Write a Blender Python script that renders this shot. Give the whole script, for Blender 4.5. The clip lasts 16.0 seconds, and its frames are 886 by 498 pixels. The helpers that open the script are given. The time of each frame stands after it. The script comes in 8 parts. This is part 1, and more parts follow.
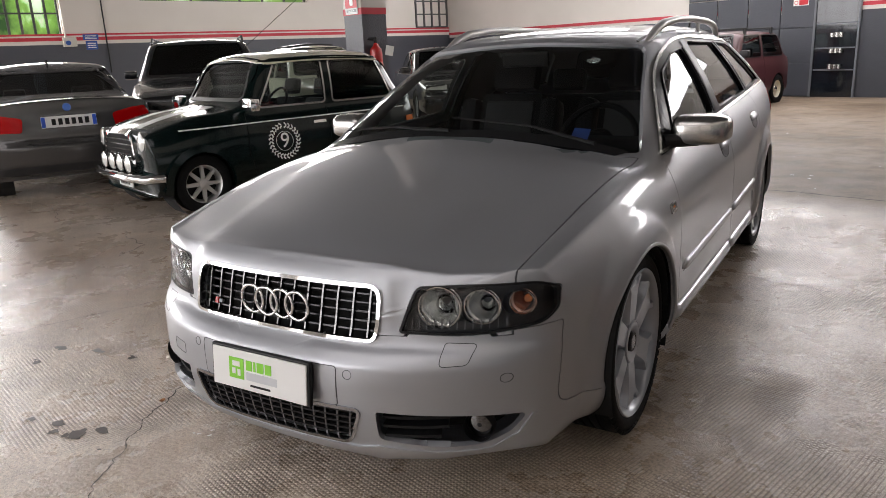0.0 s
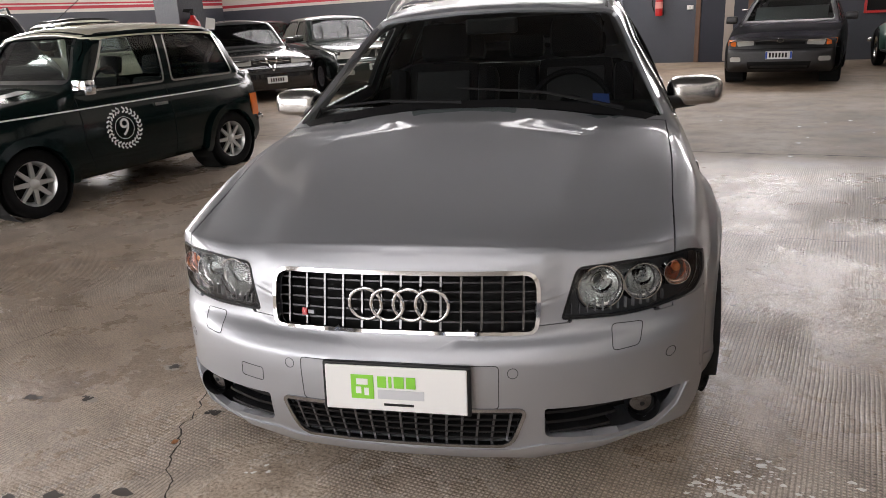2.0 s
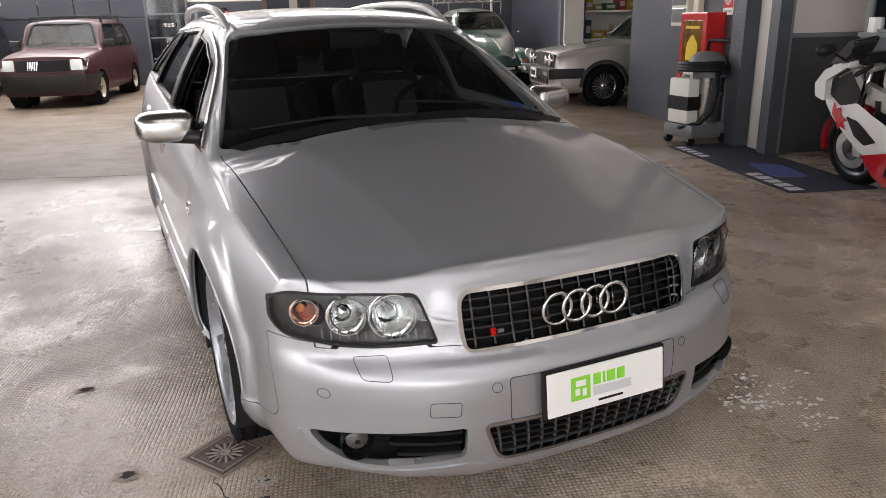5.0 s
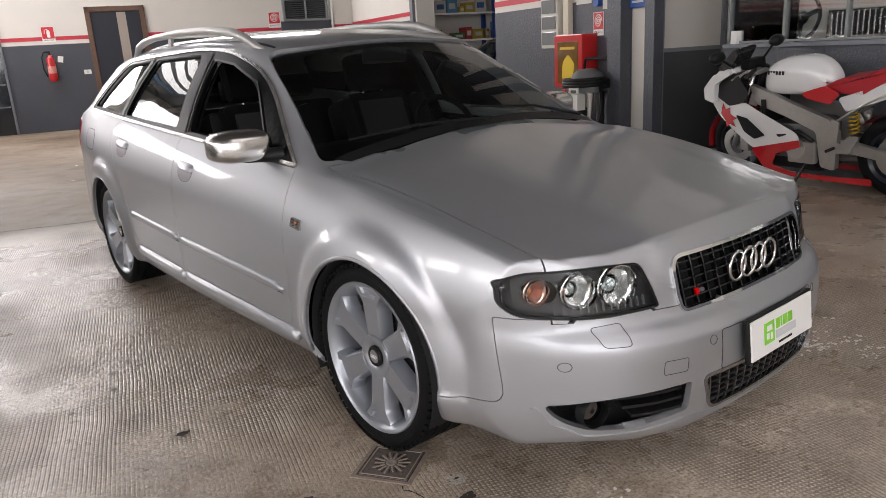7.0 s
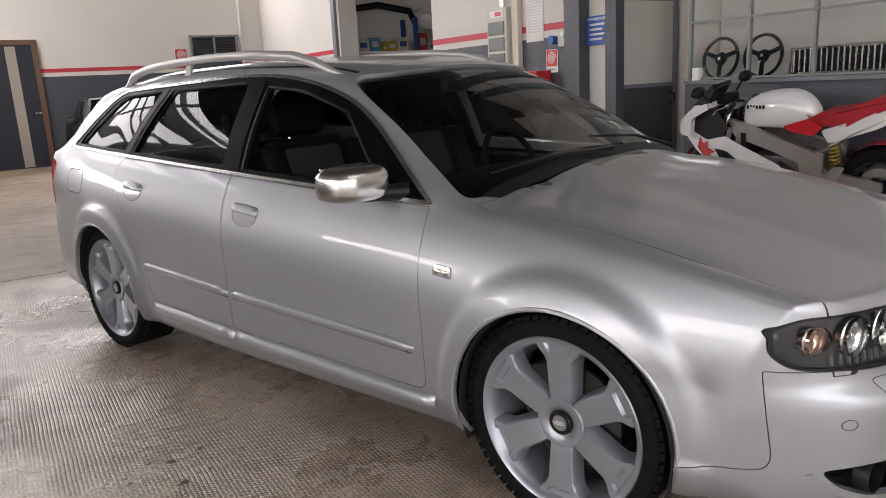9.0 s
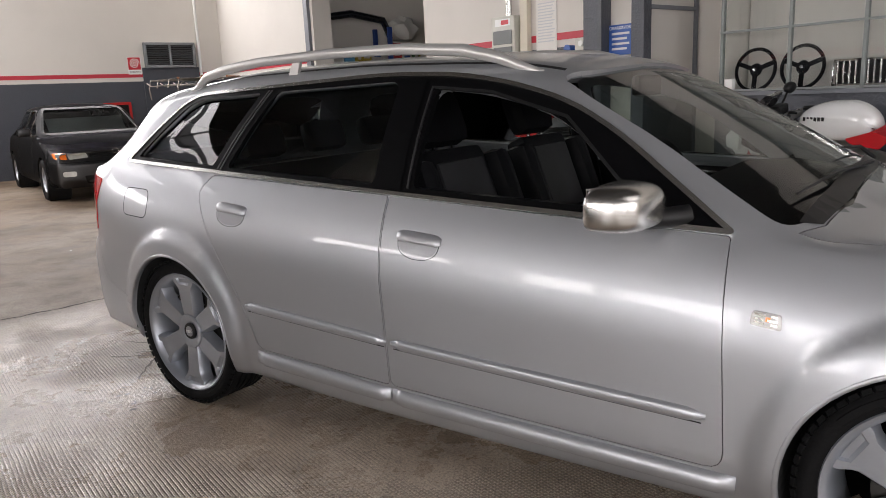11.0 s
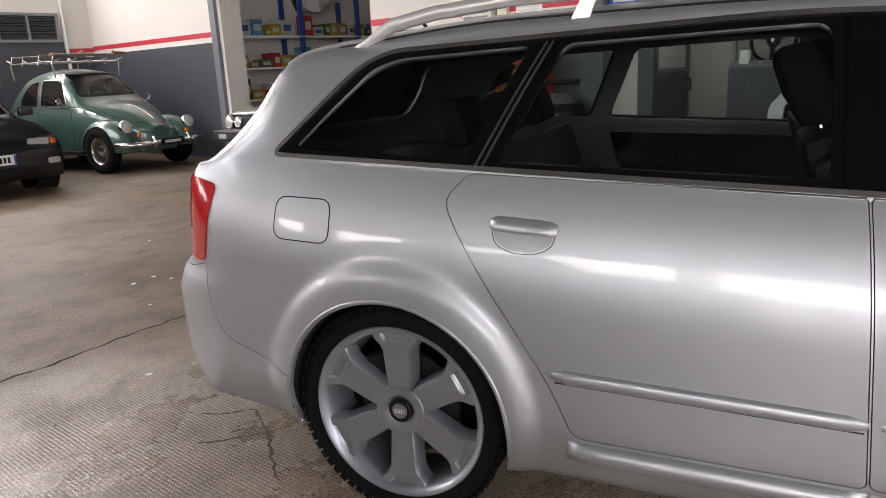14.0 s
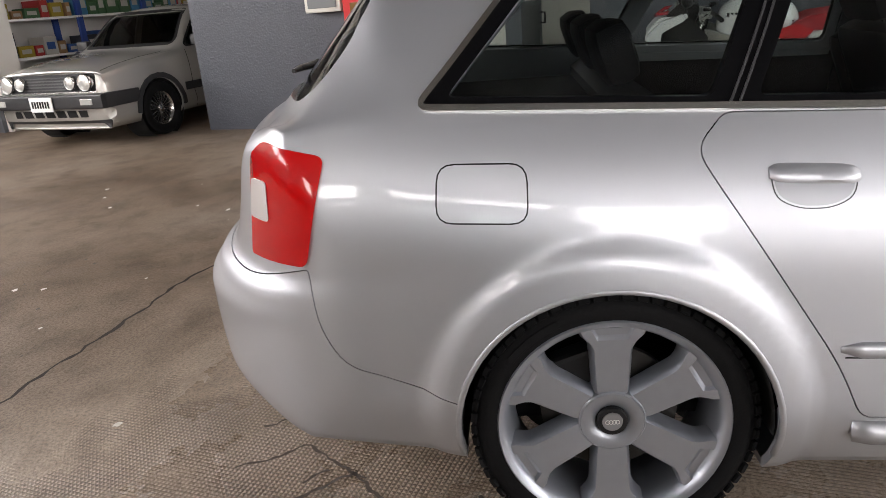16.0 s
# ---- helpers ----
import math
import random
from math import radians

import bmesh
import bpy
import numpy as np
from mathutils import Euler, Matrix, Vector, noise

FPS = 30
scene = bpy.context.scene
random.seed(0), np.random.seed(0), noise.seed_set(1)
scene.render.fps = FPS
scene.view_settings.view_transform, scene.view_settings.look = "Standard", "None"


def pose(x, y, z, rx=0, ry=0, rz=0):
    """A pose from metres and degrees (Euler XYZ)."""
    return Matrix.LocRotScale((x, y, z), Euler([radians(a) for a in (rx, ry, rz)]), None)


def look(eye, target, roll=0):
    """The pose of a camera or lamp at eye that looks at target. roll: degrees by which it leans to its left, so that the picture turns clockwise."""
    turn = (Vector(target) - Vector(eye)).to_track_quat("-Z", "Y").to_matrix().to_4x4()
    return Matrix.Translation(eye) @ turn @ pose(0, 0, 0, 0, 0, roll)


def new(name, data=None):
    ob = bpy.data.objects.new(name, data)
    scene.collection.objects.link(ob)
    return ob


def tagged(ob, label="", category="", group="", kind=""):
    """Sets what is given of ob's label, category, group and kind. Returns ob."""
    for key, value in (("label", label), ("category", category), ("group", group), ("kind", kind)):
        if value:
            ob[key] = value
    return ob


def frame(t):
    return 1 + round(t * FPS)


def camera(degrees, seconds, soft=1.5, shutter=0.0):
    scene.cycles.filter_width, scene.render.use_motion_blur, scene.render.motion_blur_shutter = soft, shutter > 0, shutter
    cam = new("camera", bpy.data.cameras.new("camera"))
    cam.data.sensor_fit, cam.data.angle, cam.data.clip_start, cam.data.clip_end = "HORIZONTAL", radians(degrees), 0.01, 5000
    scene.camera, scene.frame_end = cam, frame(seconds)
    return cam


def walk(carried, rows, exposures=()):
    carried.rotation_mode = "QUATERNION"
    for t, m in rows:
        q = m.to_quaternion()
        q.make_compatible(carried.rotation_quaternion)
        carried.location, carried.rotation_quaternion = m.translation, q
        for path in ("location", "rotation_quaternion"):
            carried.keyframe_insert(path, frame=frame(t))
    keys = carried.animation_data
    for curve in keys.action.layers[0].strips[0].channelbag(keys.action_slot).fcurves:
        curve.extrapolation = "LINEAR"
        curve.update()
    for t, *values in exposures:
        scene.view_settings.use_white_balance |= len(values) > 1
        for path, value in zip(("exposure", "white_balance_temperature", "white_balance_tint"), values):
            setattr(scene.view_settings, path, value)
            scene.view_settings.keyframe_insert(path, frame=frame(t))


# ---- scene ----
cam = camera(62.9, 16.0, soft=0.65)
PATH = [
    (0, (1.492, -2.299, 1.295), (0.485, -0.652, 0.772), -2.7),
    (0.5, (1.263, -2.314, 1.301), (0.331, -0.632, 0.75), -3.0),
    (1, (0.99, -2.404, 1.298), (0.19, -0.663, 0.723), -3.1),
    (1.5, (0.738, -2.498, 1.314), (0.105, -0.694, 0.728), -3.3),
    (2, (0.504, -2.481, 1.306), (0.079, -0.626, 0.691), -3.2),
    (2.5, (0.28, -2.495, 1.326), (0.054, -0.616, 0.678), -3.3),
    (3, (-0.007, -2.536, 1.355), (0.005, -0.65, 0.69), -2.9),
    (3.2, (-0.11, -2.533, 1.359), (-0.03, -0.649, 0.692), -3.0),
    (5.3, (-1.236, -2.226, 1.327), (-0.366, -0.527, 0.729), -1.4),
    (5.5, (-1.331, -2.177, 1.318), (-0.423, -0.494, 0.733), -1.7),
    (6, (-1.563, -2.064, 1.3), (-0.557, -0.427, 0.746), -2.6),
    (6.5, (-1.832, -1.949, 1.27), (-0.708, -0.386, 0.73), -3.2),
    (7, (-2.023, -1.845, 1.269), (-0.805, -0.352, 0.731), -3.3),
    (7.5, (-2.139, -1.655, 1.257), (-0.86, -0.211, 0.729), -3.2),
    (8, (-2.244, -1.434, 1.262), (-0.9, -0.039, 0.762), -2.9),
    (8.2, (-2.29, -1.347, 1.26), (-0.916, 0.023, 0.775), -2.9),
    (10.3, (-2.554, -0.332, 1.252), (-1.01, 0.865, 0.826), -3.0),
    (10.5, (-2.574, -0.209, 1.255), (-1.017, 0.974, 0.832), -2.9),
    (11, (-2.587, 0.054, 1.25), (-0.998, 1.193, 0.829), -2.6),
    (11.5, (-2.553, 0.346, 1.229), (-0.939, 1.45, 0.81), -1.9),
    (12, (-2.527, 0.634, 1.221), (-0.895, 1.71, 0.797), -1.6),
    (12.5, (-2.568, 0.926, 1.228), (-0.907, 1.955, 0.8), -1.6),
    (13, (-2.556, 1.184, 1.229), (-0.863, 2.148, 0.777), -2.5),
    (13.5, (-2.499, 1.482, 1.235), (-0.771, 2.37, 0.763), -3.0),
    (14, (-2.481, 1.775, 1.238), (-0.703, 2.552, 0.752), -2.9),
    (14.5, (-2.483, 2.057, 1.256), (-0.67, 2.725, 0.739), -3.2),
    (15, (-2.378, 2.343, 1.228), (-0.546, 2.906, 0.655), -3.9),
    (15.5, (-2.272, 2.601, 1.241), (-0.42, 3.004, 0.602), -4.4),
    (16, (-2.247, 2.858, 1.232), (-0.367, 3.046, 0.574), -4.7),
]
walk(cam, [(t, look(eye, target, roll)) for t, eye, target, roll in PATH], exposures=((0, .14), (1.5, .22), (3, .42), (6, .22), (8, .12), (11, .22), (12.5, .35), (14, .50), (15, .75), (16, .92)))

# ---- light ----
world = bpy.data.worlds.new("world")
scene.world = world
world.use_nodes = True
wn = world.node_tree
bg = wn.nodes["Background"]
sky = wn.nodes.new("ShaderNodeTexSky")
sky.sky_type, sky.sun_disc = "NISHITA", False
sky.sun_elevation, sky.sun_rotation = radians(50), radians(250)
wn.links.new(sky.outputs["Color"], bg.inputs["Color"])
bg.inputs["Strength"].default_value = 0.15


def area(name, m, sx, sy, watts, colour=(1, 1, 1)):
    data = bpy.data.lights.new(name, "AREA")
    data.shape, data.size, data.size_y, data.energy, data.color = "RECTANGLE", sx, sy, watts, colour
    ob = new(name, data)
    ob.matrix_world = m
    return ob


ROOM = pose(0, 0, 0, 0, 0, -17)      # the hall's axes: u along the back wall, v into the depth
U0, U1, V0, V1, HALL_H = -16.0, 3.72, -9.0, 15.0, 5.2

# daylight through the window bands of the hall
DAY = (1.0, 0.935, 0.93)
for v, z, w, h, p in ((-5.0, 2.45, 4.4, 3.6, 285), (-.35, 2.45, 2.9, 3.6, 240), (2.4, 3.3, 1.7, 2.1, 125), (7.4, 3.6, 4.4, 1.5, 280)):
    area("daylight_left", ROOM @ pose(U0 + .12, v, z, 78, 0, -90), w, h, p, DAY)
# Fill lamps added behind the camera, where no window is seen.
for u in (-12, -6.5, -1):
    area("front_fill", ROOM @ pose(u, V0 + .12, 2.6, 78, 0, 0), 4.6, 3.4, 105, DAY)
for u in (-11.5, -5.5, .5):
    area("daylight_back", ROOM @ pose(u, V1 - .10, 4.2, -72, 0, 0), 4.8, 1.3, 170, DAY)

# ---- materials ----
def material(name, colour, rough=0.5, metal=0.0, coat=0.0, noise_scale=0.0, noise_amt=0.0, bump=0.0, bump_scale=60.0, rough_var=0.0, spec=0.5):
    m = bpy.data.materials.new(name)
    m.use_nodes = True
    nt = m.node_tree
    b = nt.nodes["Principled BSDF"]
    b.inputs["Base Color"].default_value = (*colour, 1)
    b.inputs["Roughness"].default_value = rough
    b.inputs["Metallic"].default_value = metal
    b.inputs["Coat Weight"].default_value = coat
    b.inputs["Coat Roughness"].default_value = 0.03
    b.inputs["Specular IOR Level"].default_value = spec
    co = nt.nodes.new("ShaderNodeTexCoord")
    if noise_amt or rough_var:
        n = nt.nodes.new("ShaderNodeTexNoise")
        n.inputs["Scale"].default_value = noise_scale or 6.0
        n.inputs["Detail"].default_value = 8
        nt.links.new(co.outputs["Object"], n.inputs["Vector"])
        if noise_amt:
            mix = nt.nodes.new("ShaderNodeMix")
            mix.data_type = "RGBA"
            mix.inputs["A"].default_value = (*[c * (1 - noise_amt) for c in colour], 1)
            mix.inputs["B"].default_value = (*[min(1, c * (1 + noise_amt)) for c in colour], 1)
            nt.links.new(n.outputs["Fac"], mix.inputs["Factor"])
            nt.links.new(mix.outputs["Result"], b.inputs["Base Color"])
        if rough_var:
            mr = nt.nodes.new("ShaderNodeMapRange")
            mr.inputs["To Min"].default_value = max(0.02, rough - rough_var)
            mr.inputs["To Max"].default_value = min(1, rough + rough_var)
            mr.inputs["From Min"].default_value, mr.inputs["From Max"].default_value = 0.3, 0.7
            nt.links.new(n.outputs["Fac"], mr.inputs["Value"])
            nt.links.new(mr.outputs["Result"], b.inputs["Roughness"])
    if bump:
        n2 = nt.nodes.new("ShaderNodeTexNoise")
        n2.inputs["Scale"].default_value, n2.inputs["Detail"].default_value = bump_scale, 4
        nt.links.new(co.outputs["Object"], n2.inputs["Vector"])
        bp = nt.nodes.new("ShaderNodeBump")
        bp.inputs["Strength"].default_value, bp.inputs["Distance"].default_value = bump, 0.01
        nt.links.new(n2.outputs["Fac"], bp.inputs["Height"])
        nt.links.new(bp.outputs["Normal"], b.inputs["Normal"])
    return m


def glass(name, tint=(0.75, 0.82, 0.8), rough=0.0):
    """Thin tinted pane: clear transmission without refraction, and a glossy face."""
    m = bpy.data.materials.new(name)
    m.use_nodes = True
    nt = m.node_tree
    nt.nodes.clear()
    out = nt.nodes.new("ShaderNodeOutputMaterial")
    tr = nt.nodes.new("ShaderNodeBsdfTransparent")
    tr.inputs["Color"].default_value = (*tint, 1)
    gl = nt.nodes.new("ShaderNodeBsdfGlossy")
    gl.inputs["Roughness"].default_value = rough
    fr = nt.nodes.new("ShaderNodeFresnel")
    fr.inputs["IOR"].default_value = 1.5
    mix = nt.nodes.new("ShaderNodeMixShader")
    nt.links.new(fr.outputs["Fac"], mix.inputs["Fac"])
    nt.links.new(tr.outputs["BSDF"], mix.inputs[1])
    nt.links.new(gl.outputs["BSDF"], mix.inputs[2])
    nt.links.new(mix.outputs["Shader"], out.inputs["Surface"])
    return m


def emitter(name, colour, strength):
    m = bpy.data.materials.new(name)
    m.use_nodes = True
    b = m.node_tree.nodes["Principled BSDF"]
    b.inputs["Base Color"].default_value = (*colour, 1)
    b.inputs["Emission Color"].default_value = (*colour, 1)
    b.inputs["Emission Strength"].default_value = strength
    return m


SILVER = material("silver_paint", (0.40, 0.41, 0.43), 0.44, 0.80, 0.6, 900, 0.08)
RUBBER = material("tyre_rubber", (0.004, 0.004, 0.0043), 0.7, bump=0.15, bump_scale=120, noise_scale=9, noise_amt=0.25, spec=.15)
ALLOY = material("painted_alloy", (0.33, 0.348, 0.38), 0.36, 0.7, 0.35, 40, 0.05)
BLACK = material("black_plastic", (0.006, 0.006, 0.0065), 0.45, bump=0.1, bump_scale=300, spec=.3)
# Near-black colour stands in for unlit depth in openings; also fills joints.
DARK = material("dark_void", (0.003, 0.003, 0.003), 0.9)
CHROME = material("chrome", (0.80, 0.80, 0.80), 0.08, 1.0)
STEEL = material("brushed_metal", (0.55, 0.54, 0.52), 0.25, 1.0)
CABIN = material("black_cabin_trim", (0.006, 0.006, 0.007), 0.55, bump=0.2, bump_scale=160, spec=.06)
LEATHER2 = material("grey_leather", (0.036, 0.036, 0.038), 0.45, bump=0.2, bump_scale=160, spec=.2)
LEATHER = material("black_leather", (0.007, 0.007, 0.008), 0.4, bump=0.2, bump_scale=160, spec=.12)
GLASS = glass("car_glass", (0.60, 0.66, 0.64))
PRIVACY = glass("dark_car_glass", (0.62, 0.67, 0.65))
CLEAR = glass("clear_lens", (0.93, 0.95, 0.95))
RED_LENS = material("red_lens", (0.40, 0.0012, 0.002), 0.18, coat=.5, spec=.1)
FRAME = material("window_frame_black", (.003, .003, .0034), .30, spec=.05)
ORANGE_LENS = material("orange_lens", (0.85, 0.20, 0.03), 0.15, coat=1.0)
WHITE_PLASTIC = material("white_plastic", (0.78, 0.78, 0.76), 0.35)
GREEN_INK = material("green_ink", (0.24, 0.62, 0.05), 0.4)
GREY_INK = material("grey_ink", (0.55, 0.56, 0.58), 0.4)
WHITE_PAINT = material("white_wall_paint", (0.66, 0.625, 0.575), 0.75, noise_scale=1.4, noise_amt=0.06, bump=0.08, bump_scale=40)
GREY_PAINT = material("blue_grey_wall_paint", (0.055, 0.060, 0.074), 0.40, noise_scale=1.7, noise_amt=0.16, bump=0.7, bump_scale=45)
STRIPE = material("red_stripe_paint", (0.50, 0.03, 0.05), 0.5, noise_scale=5, noise_amt=0.1)


def concrete_floor():
    m = bpy.data.materials.new("ribbed_concrete")
    m.use_nodes = True
    nt = m.node_tree
    b = nt.nodes["Principled BSDF"]
    N = nt.nodes.new
    L = nt.links.new
    co = N("ShaderNodeTexCoord")
    mp = N("ShaderNodeMapping")
    mp.inputs["Rotation"].default_value = (0, 0, radians(17))
    L(co.outputs["Object"], mp.inputs["Vector"])

    def tex(scale, detail=8, rough=.6):
        n = N("ShaderNodeTexNoise")
        n.inputs["Scale"].default_value, n.inputs["Detail"].default_value, n.inputs["Roughness"].default_value = scale, detail, rough
        L(mp.outputs["Vector"], n.inputs["Vector"])
        return n.outputs["Fac"]

    def ramp(src, stops):
        r = N("ShaderNodeValToRGB")
        e = r.color_ramp.elements
        e[0].position, e[0].color = stops[0][0], (*stops[0][1], 1)
        e[1].position, e[1].color = stops[-1][0], (*stops[-1][1], 1)
        for p, c in stops[1:-1]:
            e.new(p).color = (*c, 1)
        L(src, r.inputs["Fac"])
        return r.outputs["Color"]

    def mix(kind, fac, a, c):
        x = N("ShaderNodeMix")
        x.data_type, x.blend_type = "RGBA", kind
        x.inputs["Factor"].default_value = fac if isinstance(fac, float) else 1
        if not isinstance(fac, float):
            L(fac, x.inputs["Factor"])
        L(a, x.inputs["A"])
        L(c, x.inputs["B"])
        return x.outputs["Result"]

    def maths(op, a, c=None):
        x = N("ShaderNodeMath")
        x.operation = op
        for i, q in enumerate((a, c)):
            if q is None:
                continue
            if isinstance(q, (int, float)):
                x.inputs[i].default_value = q
            else:
                L(q, x.inputs[i])
        return x.outputs[0]

    big = ramp(tex(.55, 6), [(.32, (.29, .222, .16)), (.5, (.55, .455, .36)), (.68, (.75, .67, .58))])
    mid = ramp(tex(3.5, 10, .7), [(.34, (.50, .47, .44)), (.52, (.88, .86, .84)), (.66, (1.0, 1.0, 1.0))])
    fine = ramp(tex(85, 6, .75), [(.36, (.30, .28, .26)), (.56, (1, 1, 1))])
    spots = ramp(tex(14, 3, .5), [(.20, (.25, .23, .22)), (.30, (1, 1, 1))])
    col = mix("MULTIPLY", .85, big, mid)
    col = mix("MULTIPLY", .8, col, fine)
    col = mix("MULTIPLY", .5, col, spots)
    sep = N("ShaderNodeSeparateXYZ")
    L(mp.outputs["Vector"], sep.inputs["Vector"])
    joint = maths("ADD", maths("MULTIPLY", sep.outputs["X"], .045), 4.50)
    near = maths("MINIMUM", maths("MAXIMUM", maths("DIVIDE", maths("SUBTRACT", joint, sep.outputs["Y"]), .7), 0), 1)
    # the older pour beyond the joint is darker and smooth
    older = N("ShaderNodeMix")
    older.data_type, older.blend_type = "RGBA", "MULTIPLY"
    L(maths("SUBTRACT", 1, near), older.inputs["Factor"])
    L(col, older.inputs["A"])
    older.inputs["B"].default_value = (.49, .465, .44, 1)
    col = older.outputs["Result"]
    wob = maths("MULTIPLY", maths("SUBTRACT", tex(1.6, 2), .5), 9)
    along = maths("SINE", maths("ADD", maths("MULTIPLY", sep.outputs["X"], 440), wob))
    across = maths("SINE", maths("ADD", maths("MULTIPLY", sep.outputs["Y"], 440), wob))
    dotted = ramp(tex(.8, 4), [(.46, (0, 0, 0)), (.54, (1, 1, 1))])
    rib = maths("MAXIMUM", along, maths("MULTIPLY", maths("ADD", across, .12), dotted))
    wornmask = ramp(tex(1.1, 5), [(.44, (0, 0, 0)), (.58, (1, 1, 1))])
    rib = maths("MULTIPLY", maths("MULTIPLY", rib, near), maths("ADD", maths("MULTIPLY", wornmask, .92), .08))
    groove = maths("GREATER_THAN", rib, .30)
    # Groove darkness is put into the colour, on top of the bump.
    groove_dark = N("ShaderNodeMix")
    groove_dark.data_type, groove_dark.blend_type = "RGBA", "MULTIPLY"
    L(maths("MULTIPLY", groove, .70), groove_dark.inputs["Factor"])
    L(col, groove_dark.inputs["A"])
    groove_dark.inputs["B"].default_value = (.45, .42, .40, 1)
    L(groove_dark.outputs["Result"], b.inputs["Base Color"])
    L(maths("ADD", maths("MULTIPLY", near, .60), .15), b.inputs["Specular IOR Level"])
    rr = N("ShaderNodeMapRange")
    rr.inputs["From Min"].default_value, rr.inputs["From Max"].default_value = .3, .7
    rr.inputs["To Min"].default_value, rr.inputs["To Max"].default_value = .17, .42
    L(tex(2.2, 8, .65), rr.inputs["Value"])
    L(maths("ADD", rr.outputs["Result"], maths("MULTIPLY", maths("SUBTRACT", 1, near), .22)), b.inputs["Roughness"])
    bp = N("ShaderNodeBump")
    bp.inputs["Strength"].default_value, bp.inputs["Distance"].default_value = .8, .004
    hsum = maths("ADD", maths("MULTIPLY", rib, -.5), maths("MULTIPLY", tex(40, 6, .7), .9))
    L(hsum, bp.inputs["Height"])
    L(bp.outputs["Normal"], b.inputs["Normal"])
    return m


CONCRETE = concrete_floor()
SKYLIGHT = emitter("translucent_roof_sheet", (1.0, 0.96, 0.97), 4.6)
# Glow of the added front sheet, a fill for the floor.
ROOF_FILL = emitter("roof_fill_sheet", (1.0, 0.95, 0.955), 1.5)

# ---- helpers for building ----
def part(name, bm, mat, parent=None, label="", smooth=False):
    me = bpy.data.meshes.new(name)
    bm.to_mesh(me)
    bm.free()
    for mm in (mat if isinstance(mat, (list, tuple)) else [mat]):
        me.materials.append(mm)
    if smooth:
        me.shade_smooth()
        if smooth != "all":
            me.set_sharp_from_angle(angle=radians(35))
    ob = new(name, me)
    if parent:
        ob.parent = parent
    if label:
        tagged(ob, label)
    return ob


def thing(name, m, label, category, group="", kind=""):
    e = new(name)
    e.matrix_world = m
    return tagged(e, label, category, group, kind)


def box_bm(x0, x1, y0, y1, z0, z1, bevel=0.0, bm=None, m=None):
    own = bmesh.new()
    bmesh.ops.create_cube(own, size=1)
    for v in own.verts:
        v.co = (x0 + (v.co.x + .5) * (x1 - x0), y0 + (v.co.y + .5) * (y1 - y0), z0 + (v.co.z + .5) * (z1 - z0))
    if bevel:
        bmesh.ops.bevel(own, geom=own.edges[:], offset=bevel, segments=2, affect="EDGES", profile=0.6)
    if m is not None:
        own.transform(m)
    return join_bm(bm, own)


def join_bm(bm, own):
    if bm is None:
        return own
    tmp = bpy.data.meshes.new("tmp")
    own.to_mesh(tmp)
    own.free()
    bm.from_mesh(tmp)
    bpy.data.meshes.remove(tmp)
    return bm


def cyl_bm(r0, r1, depth, m, seg=20, bm=None, caps=True):
    own = bmesh.new()
    bmesh.ops.create_cone(own, cap_ends=caps, segments=seg, radius1=r0, radius2=r1, depth=depth)
    own.transform(m)
    return join_bm(bm, own)


def tube_bm(pts, r, seg=8, bm=None, closed=False):
    """A round bar along a line of points."""
    own = bmesh.new()
    P = [Vector(p) for p in pts]
    n = len(P)
    rings = []
    side = None
    for i in range(n):
        a = P[(i - 1) % n] if (closed or i > 0) else P[i]
        b = P[(i + 1) % n] if (closed or i < n - 1) else P[i]
        d = (b - a).normalized()
        if side is None:
            side = d.orthogonal().normalized()
        side = (side - d * side.dot(d)).normalized()
        up = d.cross(side)
        rr = r[i] if isinstance(r, (list, tuple)) else r
        rings.append([own.verts.new(P[i] + (side * math.cos(2 * math.pi * k / seg) + up * math.sin(2 * math.pi * k / seg)) * rr) for k in range(seg)])
    for i in range(n if closed else n - 1):
        A, B = rings[i], rings[(i + 1) % n]
        for k in range(seg):
            own.faces.new((A[k], A[(k + 1) % seg], B[(k + 1) % seg], B[k]))
    if not closed:
        own.faces.new(rings[0][::-1])
        own.faces.new(rings[-1])
    bmesh.ops.recalc_face_normals(own, faces=own.faces[:])
    return join_bm(bm, own)


def lathe_bm(profile, m, seg=40, bm=None, a0=0.0, a1=360.0):
    """Turn (radius, height) pairs round local z."""
    own = bmesh.new()
    full = abs(a1 - a0) >= 359.9
    cols = seg if full else seg + 1
    rows = [[own.verts.new((r * math.cos(radians(a0 + (a1 - a0) * k / seg)), r * math.sin(radians(a0 + (a1 - a0) * k / seg)), z)) for k in range(cols)] for r, z in profile]
    for A, B in zip(rows, rows[1:]):
        for k in range(seg):
            j = (k + 1) % cols
            own.faces.new((A[k], A[j], B[j], B[k]))
    bmesh.ops.remove_doubles(own, verts=own.verts[:], dist=1e-5)
    bmesh.ops.recalc_face_normals(own, faces=own.faces[:])
    own.transform(m)
    return join_bm(bm, own)


